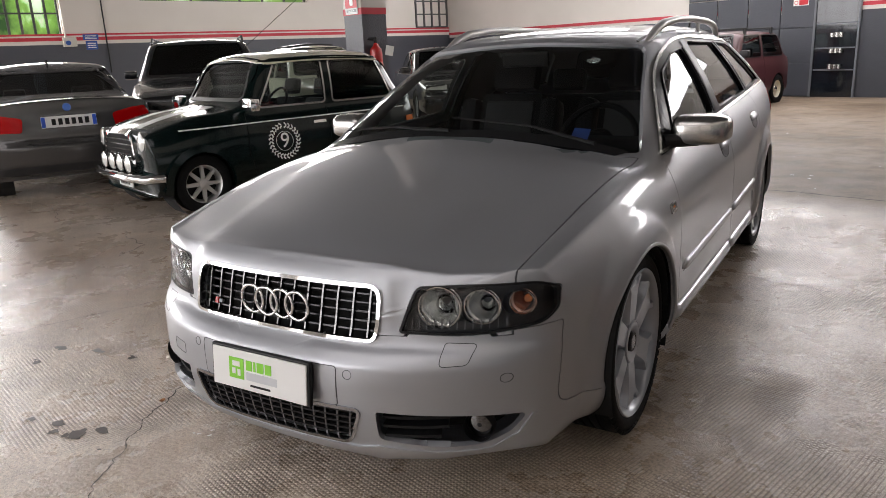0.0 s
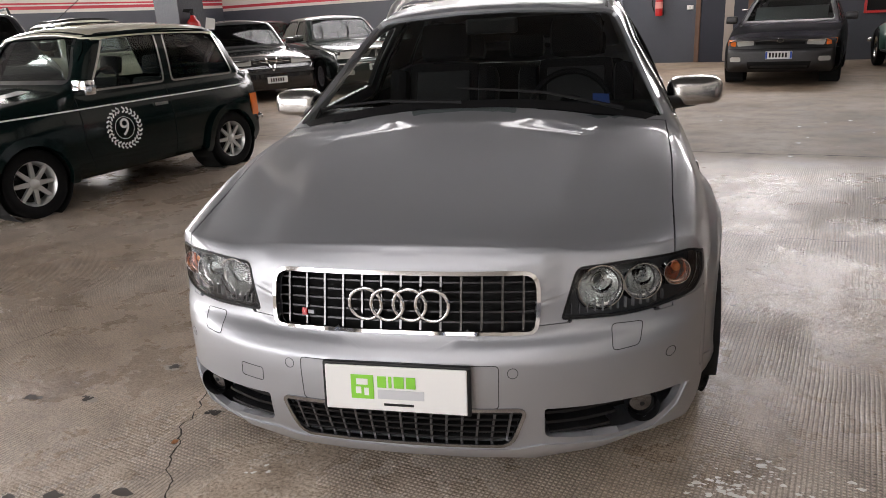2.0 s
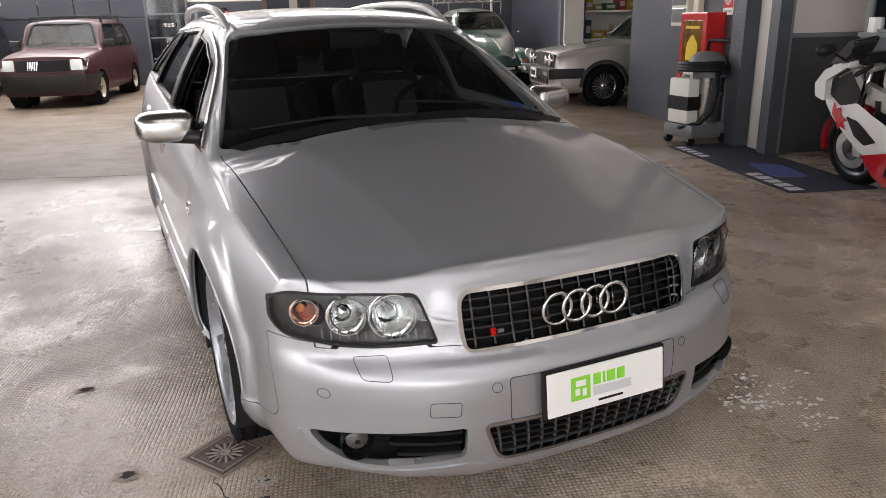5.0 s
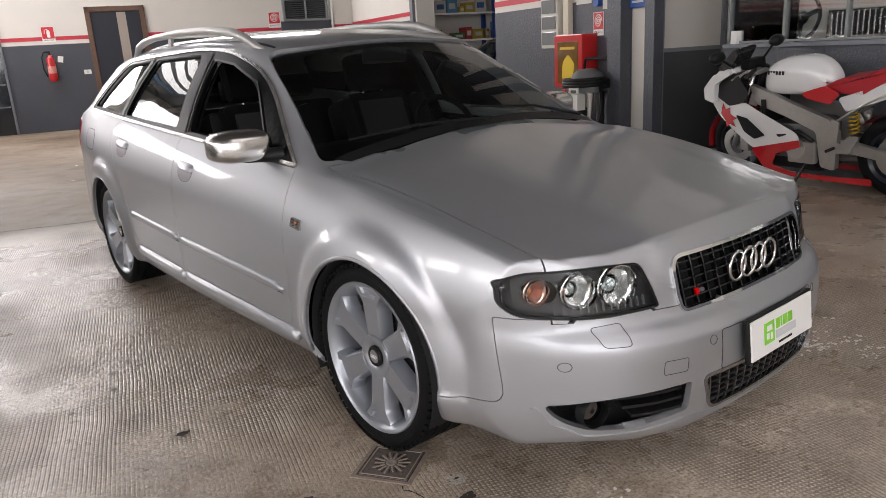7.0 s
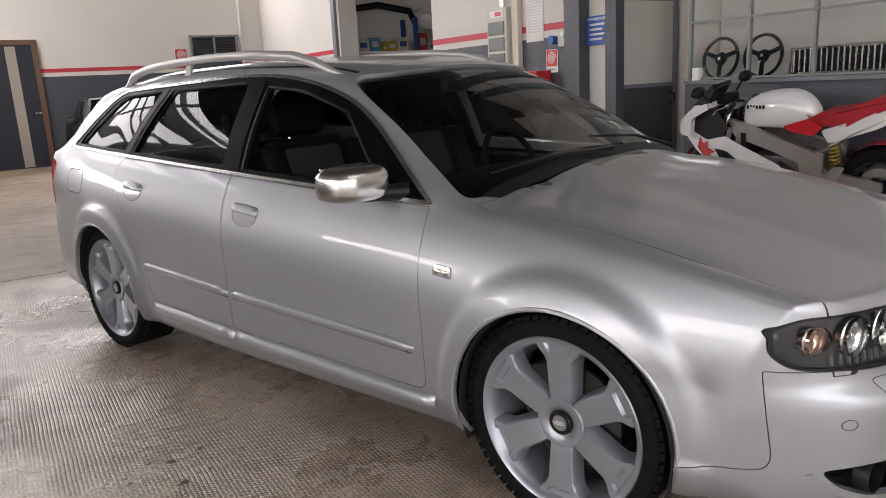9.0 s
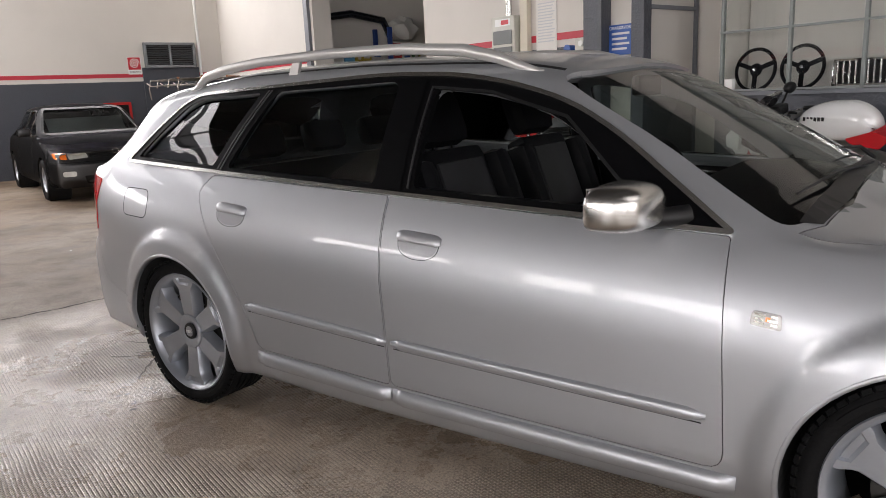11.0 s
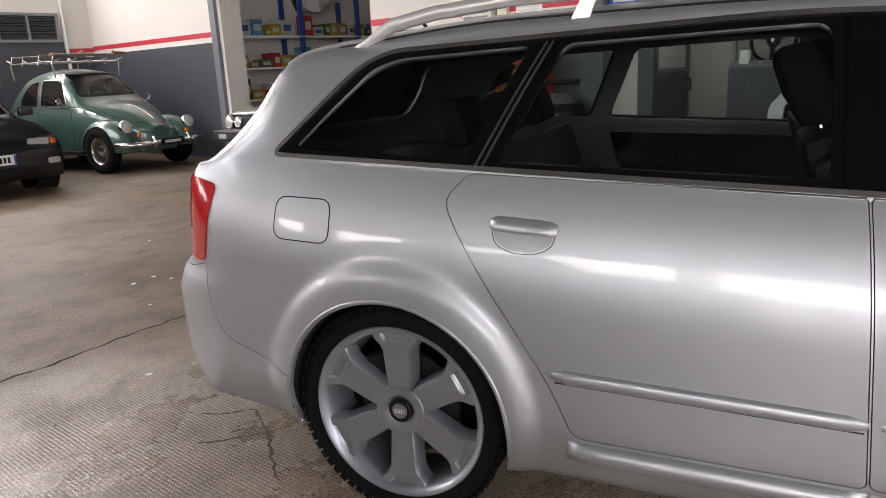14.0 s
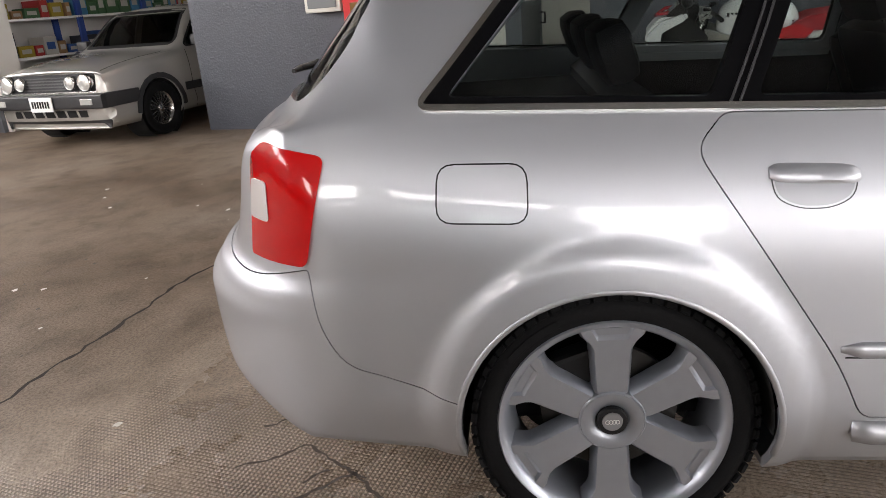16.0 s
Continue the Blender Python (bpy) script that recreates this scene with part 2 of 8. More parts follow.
def prism_bm(poly, lo, hi, axis="x", bm=None, m=None):
    """A flat outline pushed along an axis. axis x: outline is (y, z); y: (x, z); z: (x, y)."""
    def put(p, d):
        return {"x": (d, p[0], p[1]), "y": (p[0], d, p[1]), "z": (p[0], p[1], d)}[axis]
    own = bmesh.new()
    A = [own.verts.new(put(p, lo)) for p in poly]
    B = [own.verts.new(put(p, hi)) for p in poly]
    n = len(poly)
    own.faces.new(A)
    own.faces.new(B[::-1])
    for i in range(n):
        own.faces.new((A[i], B[i], B[(i + 1) % n], A[(i + 1) % n]))
    bmesh.ops.recalc_face_normals(own, faces=own.faces[:])
    if m is not None:
        own.transform(m)
    return join_bm(bm, own)


def rounded(poly, r, n=4):
    """Round the corners of a closed outline."""
    out = []
    k = len(poly)
    rs = r if isinstance(r, (list, tuple)) else [r] * k
    for i in range(k):
        p, a, b = Vector(poly[i]), Vector(poly[i - 1]), Vector(poly[(i + 1) % k])
        da, db = a - p, b - p
        ra = min(rs[i], da.length * .45, db.length * .45)
        A, B = p + da.normalized() * ra, p + db.normalized() * ra
        for j in range(n + 1):
            t = j / n
            out.append(tuple(A * (1 - t) ** 2 + p * 2 * t * (1 - t) + B * t * t))
    return out


def structure(name, bm, mat, label="", category=""):
    ob = part(name, bm, mat)
    return tagged(ob, label, category, kind="structure")


# ---- the hall ----
def slab(name, u0, u1, v0, v1, z0, z1, mat, label="", category=""):
    return structure(name, box_bm(u0, u1, v0, v1, z0, z1, m=ROOM), mat, label, category)


floor = structure("floor", box_bm(-45, 45, -45, 45, -0.2, 0), CONCRETE, "worn brown-grey ribbed concrete floor with cracks and stains", "floor")
BACK_WIN = [(-14, -9), (-8, -3), (-2, 3)]
# The first two are unseen, with low sills added to light the car.
LEFT_WIN = [(-7.3, -2.7), (-1.9, 1.2), (1.5, 3.3), (5.1, 9.7)]
LEFT_SILL = (.5, .5, 2.05, 2.8)
# Unseen windows added in the front wall to light the car's nose.
FRONT_FILL_WIN = [(-14.3, -9.7), (-8.8, -4.2), (-3.3, 1.3)]


def wall_with_openings(name, along, at, thick, lo, hi, openings, mat, top):
    """A wall with window openings [a, b, z0, z1]; along 'u' or 'v'."""
    def put(a, b, z0, z1):
        nonlocal bm
        bm = box_bm(*((a, b, at, at + thick) if along == "u" else (at, at + thick, a, b)), z0, z1, bm=bm, m=ROOM)
    bm = None
    x = lo
    for a, b, z0, z1 in openings:
        put(x, a, 0, top)
        put(a, b, 0, z0)
        put(a, b, z1, top)
        x = b
    put(x, hi, 0, top)
    return structure(name, bm, mat)


wall_with_openings("wall_back", "u", V1, .25, U0, U1 + 6.5, [(a, b, 3.5, 4.9) for a, b in BACK_WIN], WHITE_PAINT, HALL_H)
wall_with_openings("wall_left", "v", U0 - .25, .25, V0, V1 + .25, [(a, b, LEFT_SILL[i], 4.4) for i, (a, b) in enumerate(LEFT_WIN)], WHITE_PAINT, HALL_H)
wall_with_openings("wall_front", "u", V0 - .25, .25, U0, U1 + 6.5, [(a, b, 0.9, 4.4) for a, b in FRONT_FILL_WIN], WHITE_PAINT, HALL_H)
IRON = material("window_iron", (.10, .10, .10), .5, .3)
GREENERY = bpy.data.materials.new("garden_outside")
GREENERY.use_nodes = True
_g = GREENERY.node_tree
_n = _g.nodes.new("ShaderNodeTexNoise")
_n.inputs["Scale"].default_value, _n.inputs["Detail"].default_value = 3.2, 8
_r = _g.nodes.new("ShaderNodeValToRGB")
_r.color_ramp.elements[0].position, _r.color_ramp.elements[0].color = .38, (.02, .05, .015, 1)
_r.color_ramp.elements[1].position, _r.color_ramp.elements[1].color = .66, (.85, .95, .80, 1)
_r.color_ramp.elements.new(.52).color = (.16, .30, .06, 1)
_b = _g.nodes["Principled BSDF"]
_g.links.new(_n.outputs["Fac"], _r.inputs["Fac"])
_g.links.new(_r.outputs["Color"], _b.inputs["Base Color"])
_g.links.new(_r.outputs["Color"], _b.inputs["Emission Color"])
_b.inputs["Emission Strength"].default_value = 1.3
BRIGHT = emitter("overcast_sky_outside", (.95, .96, 1.0), 2.4)


def grid_window(name, along, at, a, b, z0, z1, nx, nz, facing, outside):
    """Iron window with panes; facing: the side of the hall."""
    w = tagged(thing(name, pose(0, 0, 0), "steel-framed hall window with small panes", "window"), kind="structure")

    def bx(p, q, c, d, e, f):
        return box_bm(*((p, q, at + c, at + d) if along == "u" else (at + c, at + d, p, q)), e, f, m=ROOM)
    for i in range(nx + 1):
        x = a + (b - a) * i / nx
        part("mullion", bx(x - .022, x + .022, -.03, .03, z0, z1), IRON, w)
    for k in range(nz + 1):
        z = z0 + (z1 - z0) * k / nz
        part("glazing_bar", bx(a, b, -.025, .025, z - .018, z + .018), IRON, w)
    o = tagged(part("backdrop", bx(a - .6, b + .6, -facing * .5 - .01, -facing * .5 + .01, z0 - .5, z1 + .5), outside), kind="structure")
    o.visible_shadow = False
    return w


for i, (a, b) in enumerate(BACK_WIN):
    grid_window("window_back", "u", V1 + .12, a, b, 3.5, 4.9, 8, 2, -1, BRIGHT)
for i, (a, b) in enumerate(LEFT_WIN):
    grid_window("window_left", "v", U0 - .12, a, b, LEFT_SILL[i], 4.4, 7, 5, 1, GREENERY if i > 1 else BRIGHT)
for i, (a, b) in enumerate(FRONT_FILL_WIN):
    grid_window("fill_window_front", "u", V0 - .12, a, b, .9, 4.4, 6, 5, 1, BRIGHT)
grid_window("window_corner", "v", U0 + .02, 13.6, 14.9, 2.1, 4.4, 4, 6, 1, BRIGHT)


def dado(name, along, at, a, b, z, facing):
    """Blue-grey dado with a red and white stripe above it, laid on the wall."""
    def bx(d, e, f):
        lo, hi = sorted((at, at + facing * d))
        return box_bm(*((a, b, lo, hi) if along == "u" else (lo, hi, a, b)), e, f, m=ROOM)
    structure("dado_" + name, bx(.006, 0, z - .08), GREY_PAINT)
    structure("stripe_" + name, bx(.007, z, z + .075), STRIPE)


UN = 4.05                            # the workshop front stands a little back
dado("back", "u", V1, U0, U1, 1.83, -1)
dado("left", "v", U0, 1.5, V1, 1.93, 1)
structure("stripe_left", box_bm(U0, U0 + .007, 1.5, V1, 1.98 + .06, 1.98 + .10, m=ROOM), STRIPE)
dado("right_far", "v", U1, 10.85, V1, 1.86, -1)
dado("right", "v", U1, 4.62, 7.62, 1.77, -1)
structure("dado_right_near", box_bm(UN - .006, UN, V0, 3.36, 0, 1.10, m=ROOM), GREY_PAINT)
for a, b in ((10.85, V1 + .25), (4.06, 7.62)):
    slab("wall_right", U1, U1 + .35, a, b, 0, HALL_H, WHITE_PAINT)
slab("dado_return", U1, U1 + .35, 7.62, 7.626, 0, 1.70, GREY_PAINT)
slab("lintel", U1, U1 + .35, 7.62, 10.85, 3.6, HALL_H, WHITE_PAINT)
slab("lintel_door", U1 + .02, U1 + .94, 4.0, 4.06, 2.7, HALL_H, WHITE_PAINT)
slab("alcove_wall", U1 + .95, U1 + 1.05, 3.29, 4.1, 0, HALL_H, WHITE_PAINT)
slab("alcove_end", UN + .045, U1 + .95, 3.30, 3.35, 0, HALL_H, WHITE_PAINT)
slab("wall_right_low", UN, UN + .25, V0, 3.36, 0, 1.13, WHITE_PAINT)
slab("wall_right_high", UN, UN + .25, V0, 3.36, 3.0, HALL_H, WHITE_PAINT)
slab("wall_store", U1 + 6, U1 + 6.25, V0, V1, 0, HALL_H, WHITE_PAINT)
slab("store_divider", U1 + .35, U1 + 6, 4.1, 4.3, 0, HALL_H, WHITE_PAINT)
slab("store_divider_far", U1 + .35, U1 + 6, 11.6, 11.8, 0, HALL_H, WHITE_PAINT)
CEIL = material("ceiling_sheet", (.11, .107, .104), .85, noise_scale=1.5, noise_amt=.15)
# The second roof light is an added, unseen fill for the front floor.
ROOF_LIGHTS = [(-9.0, -1.8, 8.0, 14.2), (-1.8, 3.3, -8.4, -2.0)]
own = None
for a in ((U0, -9.0, V0, V1 + .2), (-9.0, -1.8, V0, 8.0), (-9.0, -1.8, 14.2, V1 + .2), (-1.8, 3.3, V0, -8.4), (-1.8, 3.3, -2.0, V1 + .2), (3.3, U1 + 6.3, V0, V1 + .2)):
    own = box_bm(*a, HALL_H, HALL_H + .2, bm=own, m=ROOM)
structure("ceiling", own, CEIL)
for u0, u1, v0, v1 in ROOF_LIGHTS:
    light = tagged(thing("roof_light", pose(0, 0, 0), "translucent roof light with thin steel ribs", "skylight", "roof lights"), kind="structure")
    part("translucent_sheet", box_bm(u0 - .2, u1 + .2, v0 - .2, v1 + .2, HALL_H + .5, HALL_H + .55, m=ROOM), SKYLIGHT if v0 > 0 else ROOF_FILL, light)
    n = int((v1 - v0) / .95)
    for k in range(n + 1):
        v = v0 + (v1 - v0) * k / n
        part("rib", box_bm(u0, u1, v - .03, v + .03, HALL_H + .3, HALL_H + .4, m=ROOM), IRON, light)
    for k in range(3):
        u = u0 + (u1 - u0) * k / 2
        part("purlin", box_bm(u - .04, u + .04, v0, v1, HALL_H + .2, HALL_H + .3, m=ROOM), IRON, light)
BEAM = material("painted_steel", (.16, .17, .19), .5, .2)
for k in range(5):
    v = -6.4 + 3.8 * k
    tagged(structure("roof_beam", box_bm(U0, U1, v - .10, v + .10, HALL_H - .34, HALL_H, m=ROOM), BEAM), "grey painted steel roof beam", "beam", "roof beams")
slab("corner_post", U1 - .16, U1 - .01, 4.38, 4.62, 0, HALL_H, GREY_PAINT, "blue-grey painted steel column", "column")
slab("door_post", U1 - .10, U1 + .02, 3.90, 4.05, 0, HALL_H, GREY_PAINT)
slab("opening_post", U1 - .06, U1 - .002, 10.86, 11.0, 0, HALL_H, BEAM)
slab("opening_jamb", U1 - .004, U1 + .352, 10.78, 10.86, 0, 3.6, WHITE_PAINT)

# ---- car bodies: lofted sections ----
def curve(keys):
    """Smooth monotone interpolation through (y, value) pairs."""
    X = np.array([k[0] for k in keys], float)
    Y = np.array([k[1] for k in keys], float)
    h, d = np.diff(X), np.diff(Y) / np.diff(X)
    m = np.zeros(len(X))
    m[0], m[-1] = d[0], d[-1]
    for i in range(1, len(X) - 1):
        if d[i - 1] * d[i] > 0:
            w1, w2 = 2 * h[i] + h[i - 1], h[i] + 2 * h[i - 1]
            m[i] = (w1 + w2) / (w1 / d[i - 1] + w2 / d[i])

    def f(x):
        x = min(max(x, X[0]), X[-1])
        i = min(int(np.searchsorted(X, x, side="right")) - 1, len(X) - 2)
        t = (x - X[i]) / h[i]
        return float((2 * t**3 - 3 * t**2 + 1) * Y[i] + (t**3 - 2 * t**2 + t) * h[i] * m[i] + (-2 * t**3 + 3 * t**2) * Y[i + 1] + (t**3 - t**2) * h[i] * m[i + 1])
    return f


class Loft:
    """top, belt, wid, bot, roofw, sh, ed: keys along y. nose, tail: (z, y) keys of the end faces; y0, y1: first and last full section."""

    def __init__(self, top, belt, wid, bot, roofw, nose, tail, y0, y1, sh=((0, .05),), ed=((0, .04),), p=2.4, pz=3.0, d0=((0, 0),), d1=((0, 0),), n=(12, 7, 6, 9), step=0.05, bow=0.012, rad=0.09, caps=14, tuck=(.45, 2.4)):
        two = lambda k: k if len(k) > 1 else ((k[0][0], k[0][1]), (k[0][0] + 1, k[0][1]))
        self.top, self.belt, self.wid, self.bot, self.roofw = map(curve, (top, belt, wid, bot, roofw))
        self.sh, self.ed = curve(two(sh)), curve(two(ed))
        self.nose, self.tail = curve(nose), curve(tail)
        self.d0, self.d1 = curve(two(d0)), curve(two(d1))      # how far the middle of a section runs ahead of, or behind, its sides
        self.y0, self.y1, self.p, self.pz, self.n, self.step, self.bow, self.rad, self.caps, self.tuck = y0, y1, p, pz, n, step, bow, rad, caps, tuck

    def bend(self, x, y):
        r = min(1, abs(x) / self.wid(y))
        return (1 - r ** self.p) ** (1 / self.p)

    def section(self, y):
        zt, zB, w, zb, r, sh, ed = self.top(y - self.d0(y) + self.d1(y)), self.belt(y), self.wid(y), self.bot(y), self.roofw(y), self.sh(y), self.ed(y)
        n1, n2, n3, n4 = self.n
        out = [(w * k / 4 * .92, zb) for k in range(0, 4)]
        for i in range(n1):
            t = i / (n1 - 1)
            x = w - 0.05 * max(0, (0.22 - t) / .22) ** 2 - sh * max(0, (t - self.tuck[0]) / (1 - self.tuck[0])) ** self.tuck[1]
            out.append((x, zb + (zB - zb) * t))
        P0, P1, P2 = Vector((w - sh, zB)), Vector((r, max(zt - ed, zB + 0.002))), Vector((0, zt))
        L = (P1 - P0).length
        ra = min(self.rad, L * .4)
        A = P1 + (P0 - P1).normalized() * ra
        xb = max(r - ra * 1.3, r * .5)
        tz = lambda x: zt - ed * (x / r) ** 2
        B = Vector((xb, tz(xb)))
        nrm = Vector((P1.y - P0.y, -(P1.x - P0.x)))
        nrm = nrm.normalized() if nrm.length > 1e-6 else Vector((1, 0))
        for i in range(1, n2 + 1):
            t = i / n2
            q = P0.lerp(A, t) + nrm * self.bow * math.sin(math.pi * t) * min(1, L / .3)
            out.append((q.x, q.y))
        for i in range(1, n3 + 1):
            t = i / n3
            q = A * (1 - t) ** 2 + P1 * 2 * t * (1 - t) + B * t * t
            out.append((q.x, q.y))
        for i in range(1, n4 + 1):
            x = xb * (1 - i / n4)
            out.append((x, tz(x)))
        return out

    def bm(self, ys=None):
        bm = bmesh.new()
        m = int(round((self.y1 - self.y0) / self.step))
        stations = ys or [self.y0 + (self.y1 - self.y0) * i / m for i in range(m + 1)]
        rows = []

        def ring(pts, ys_):
            right = [bm.verts.new((x, y, z)) for (x, z), y in zip(pts, ys_)]
            left = [right[0]] + [bm.verts.new((-x, y, z)) for (x, z), y in list(zip(pts, ys_))[1:-1]] + [right[-1]]
            return right + left[1:-1][::-1]

        def cap(y, end, d, sign):
            sec = self.section(y)
            zc = (sec[0][1] + sec[-1][1]) / 2
            mid, res = y + sign * d, []
            rhos = [math.cos(math.pi / 2 * k / (self.caps + 1)) ** (2 / self.pz) for k in range(1, self.caps + 1)]
            rhos = [r for r in rhos if r > .62] + [.58 - .06 * k for k in range(10)]
            for rho in rhos:
                g = (1 - rho ** self.pz) ** (1 / self.pz)
                pts = [(x * rho, zc + (z - zc) * rho) for x, z in sec]
                res.append((pts, [y + self.bend(x, y) * (sign * d + (end(z) - mid) * g) for x, z in pts]))
            return res, zc

        c0, z0 = cap(stations[0], self.nose, self.d0(stations[0]), -1)
        for pts, yy in reversed(c0):
            rows.append(ring(pts, yy))
        for y in stations:
            s = self.section(y)
            rows.append(ring(s, [y + (self.d1(y) - self.d0(y)) * self.bend(x, y) for x, z in s]))
        c1, z1 = cap(stations[-1], self.tail, self.d1(stations[-1]), 1)
        for pts, yy in c1:
            rows.append(ring(pts, yy))
        k = len(rows[0])
        for A, B in zip(rows, rows[1:]):
            for i in range(k):
                bm.faces.new((A[i], A[(i + 1) % k], B[(i + 1) % k], B[i]))
        a, b = bm.verts.new((0, self.nose(z0), z0)), bm.verts.new((0, self.tail(z1), z1))
        for i in range(k):
            bm.faces.new((a, rows[0][(i + 1) % k], rows[0][i]))
            bm.faces.new((b, rows[-1][i], rows[-1][(i + 1) % k]))
        bmesh.ops.recalc_face_normals(bm, faces=bm.faces[:])
        return bm


# ---- cutting, panels, strips ----
from mathutils.bvhtree import BVHTree
from mathutils.geometry import delaunay_2d_cdt


def mesh_of(bm, name="cutter"):
    me = bpy.data.meshes.new(name)
    bm.to_mesh(me)
    bm.free()
    return me


def boolean(me, cut, op):
    """The mesh me cut by, or cut down to, the mesh cut."""
    a, b = new("work_a", me), new("work_b", cut)
    mod = a.modifiers.new("cut", "BOOLEAN")
    mod.operation, mod.object, mod.solver = op, b, "EXACT"
    bpy.context.view_layer.update()
    dg = bpy.context.evaluated_depsgraph_get()
    res = bpy.data.meshes.new_from_object(a.evaluated_get(dg))
    bpy.data.objects.remove(a)
    bpy.data.objects.remove(b)
    return res


class Skin:
    """The uncut outer surface: to lay strips and panes on it, and to keep its smooth normals on cut panels."""

    def __init__(self, bm):
        bm.normal_update()
        bmesh.ops.triangulate(bm, faces=bm.faces[:])
        bm.verts.index_update()
        bm.verts.ensure_lookup_table()
        self.co = [v.co.copy() for v in bm.verts]
        self.no = [v.normal.copy() for v in bm.verts]
        self.tri = [[v.index for v in f.verts] for f in bm.faces]
        self.bvh = BVHTree.FromPolygons(self.co, self.tri)

    def normal(self, i, p):
        a, b, c = self.tri[i]
        A, B, C = self.co[a], self.co[b], self.co[c]
        n = (B - A).cross(C - A)
        q = n.length_squared or 1e-12
        u = (C - B).cross(p - B).dot(n) / q
        v = (A - C).cross(p - C).dot(n) / q
        return (self.no[a] * u + self.no[b] * v + self.no[c] * (1 - u - v)).normalized()

    def hit(self, p, axis, side):
        """Lay an outline point (axis x: (y, z); y: (x, z); z: (x, y)) on the skin from that side."""
        o, d = {"x": ((5 * side, p[0], p[1]), (-side, 0, 0)), "y": ((p[0], 8 * side, p[1]), (0, -side, 0)), "z": ((p[0], p[1], 5 * side), (0, 0, -side))}[axis]
        loc, n, i, _ = self.bvh.ray_cast(Vector(o), Vector(d))
        if loc is None:
            loc, n, i, _ = self.bvh.find_nearest(Vector({"x": (.8 * side, p[0], p[1]), "y": (p[0], .5 + 2 * side, p[1]), "z": (p[0], p[1], 1)}[axis]))
        return loc, self.normal(i, loc)

    def smooth(self, me):
        """Give the cut mesh the skin's normals where it is the skin."""
        me.shade_smooth()
        out = []
        near = {}
        for poly in me.polygons:
            for li in poly.loop_indices:
                vi = me.loops[li].vertex_index
                if vi not in near:
                    co = me.vertices[vi].co
                    loc, n, i, d = self.bvh.find_nearest(co)
                    near[vi] = self.normal(i, loc) if d < 0.0008 else None
                n = near[vi]
                out.append(n if n is not None and n.dot(poly.normal) > .75 else poly.normal)
        me.normals_split_custom_set([tuple(n) for n in out])
        return me


def dense(poly, step, closed=True):
    out = []
    k = len(poly)
    for i in range(k if closed else k - 1):
        a, b = Vector(poly[i]), Vector(poly[(i + 1) % k])
        m = max(1, int(math.ceil((b - a).length / step)))
        out += [tuple(a.lerp(b, j / m)) for j in range(m)]
    return out if closed else out + [tuple(poly[-1])]


def grown(poly, d):
    """The outline moved outwards by d."""
    k = len(poly)
    P = [Vector(p) for p in poly]
    area2 = sum(P[i].x * P[(i + 1) % k].y - P[(i + 1) % k].x * P[i].y for i in range(k))
    s = 1 if area2 > 0 else -1
    out = []
    for i in range(k):
        e0, e1 = (P[i] - P[i - 1]).normalized(), (P[(i + 1) % k] - P[i]).normalized()
        n0, n1 = Vector((e0.y, -e0.x)) * s, Vector((e1.y, -e1.x)) * s
        m = n0 + n1
        m = m / max(m.dot(n0), .5) if m.length > 1e-6 else n0
        out.append(tuple(P[i] + m * d))
    return out


def strip_bm(skin, poly, width, off, axis="x", side=1, closed=True, thick=0.004, step=0.03, bm=None):
    """A raised strip along an outline on the skin."""
    own = bmesh.new()
    pts = dense(poly, step, closed)
    k = len(pts)
    rows = []
    for i in range(k):
        a = Vector(pts[i - 1] if closed or i else pts[i])
        b = Vector(pts[(i + 1) % k] if closed or i < k - 1 else pts[i])
        d = (b - a).normalized()
        n = Vector((d.y, -d.x)) * width / 2
        L, nl = skin.hit(tuple(Vector(pts[i]) + n), axis, side)
        R, nr = skin.hit(tuple(Vector(pts[i]) - n), axis, side)
        if (L - R).length > 6 * width:
            R, nr = L, nl
        rows.append([own.verts.new(L + nl * (off - thick)), own.verts.new(L + nl * off), own.verts.new(R + nr * off), own.verts.new(R + nr * (off - thick))])
    for i in range(k if closed else k - 1):
        A, B = rows[i], rows[(i + 1) % k]
        for j in range(3):
            own.faces.new((A[j], A[j + 1], B[j + 1], B[j]))
    if not closed:
        own.faces.new(rows[0])
        own.faces.new(rows[-1][::-1])
    bmesh.ops.recalc_face_normals(own, faces=own.faces[:])
    return join_bm(bm, own)


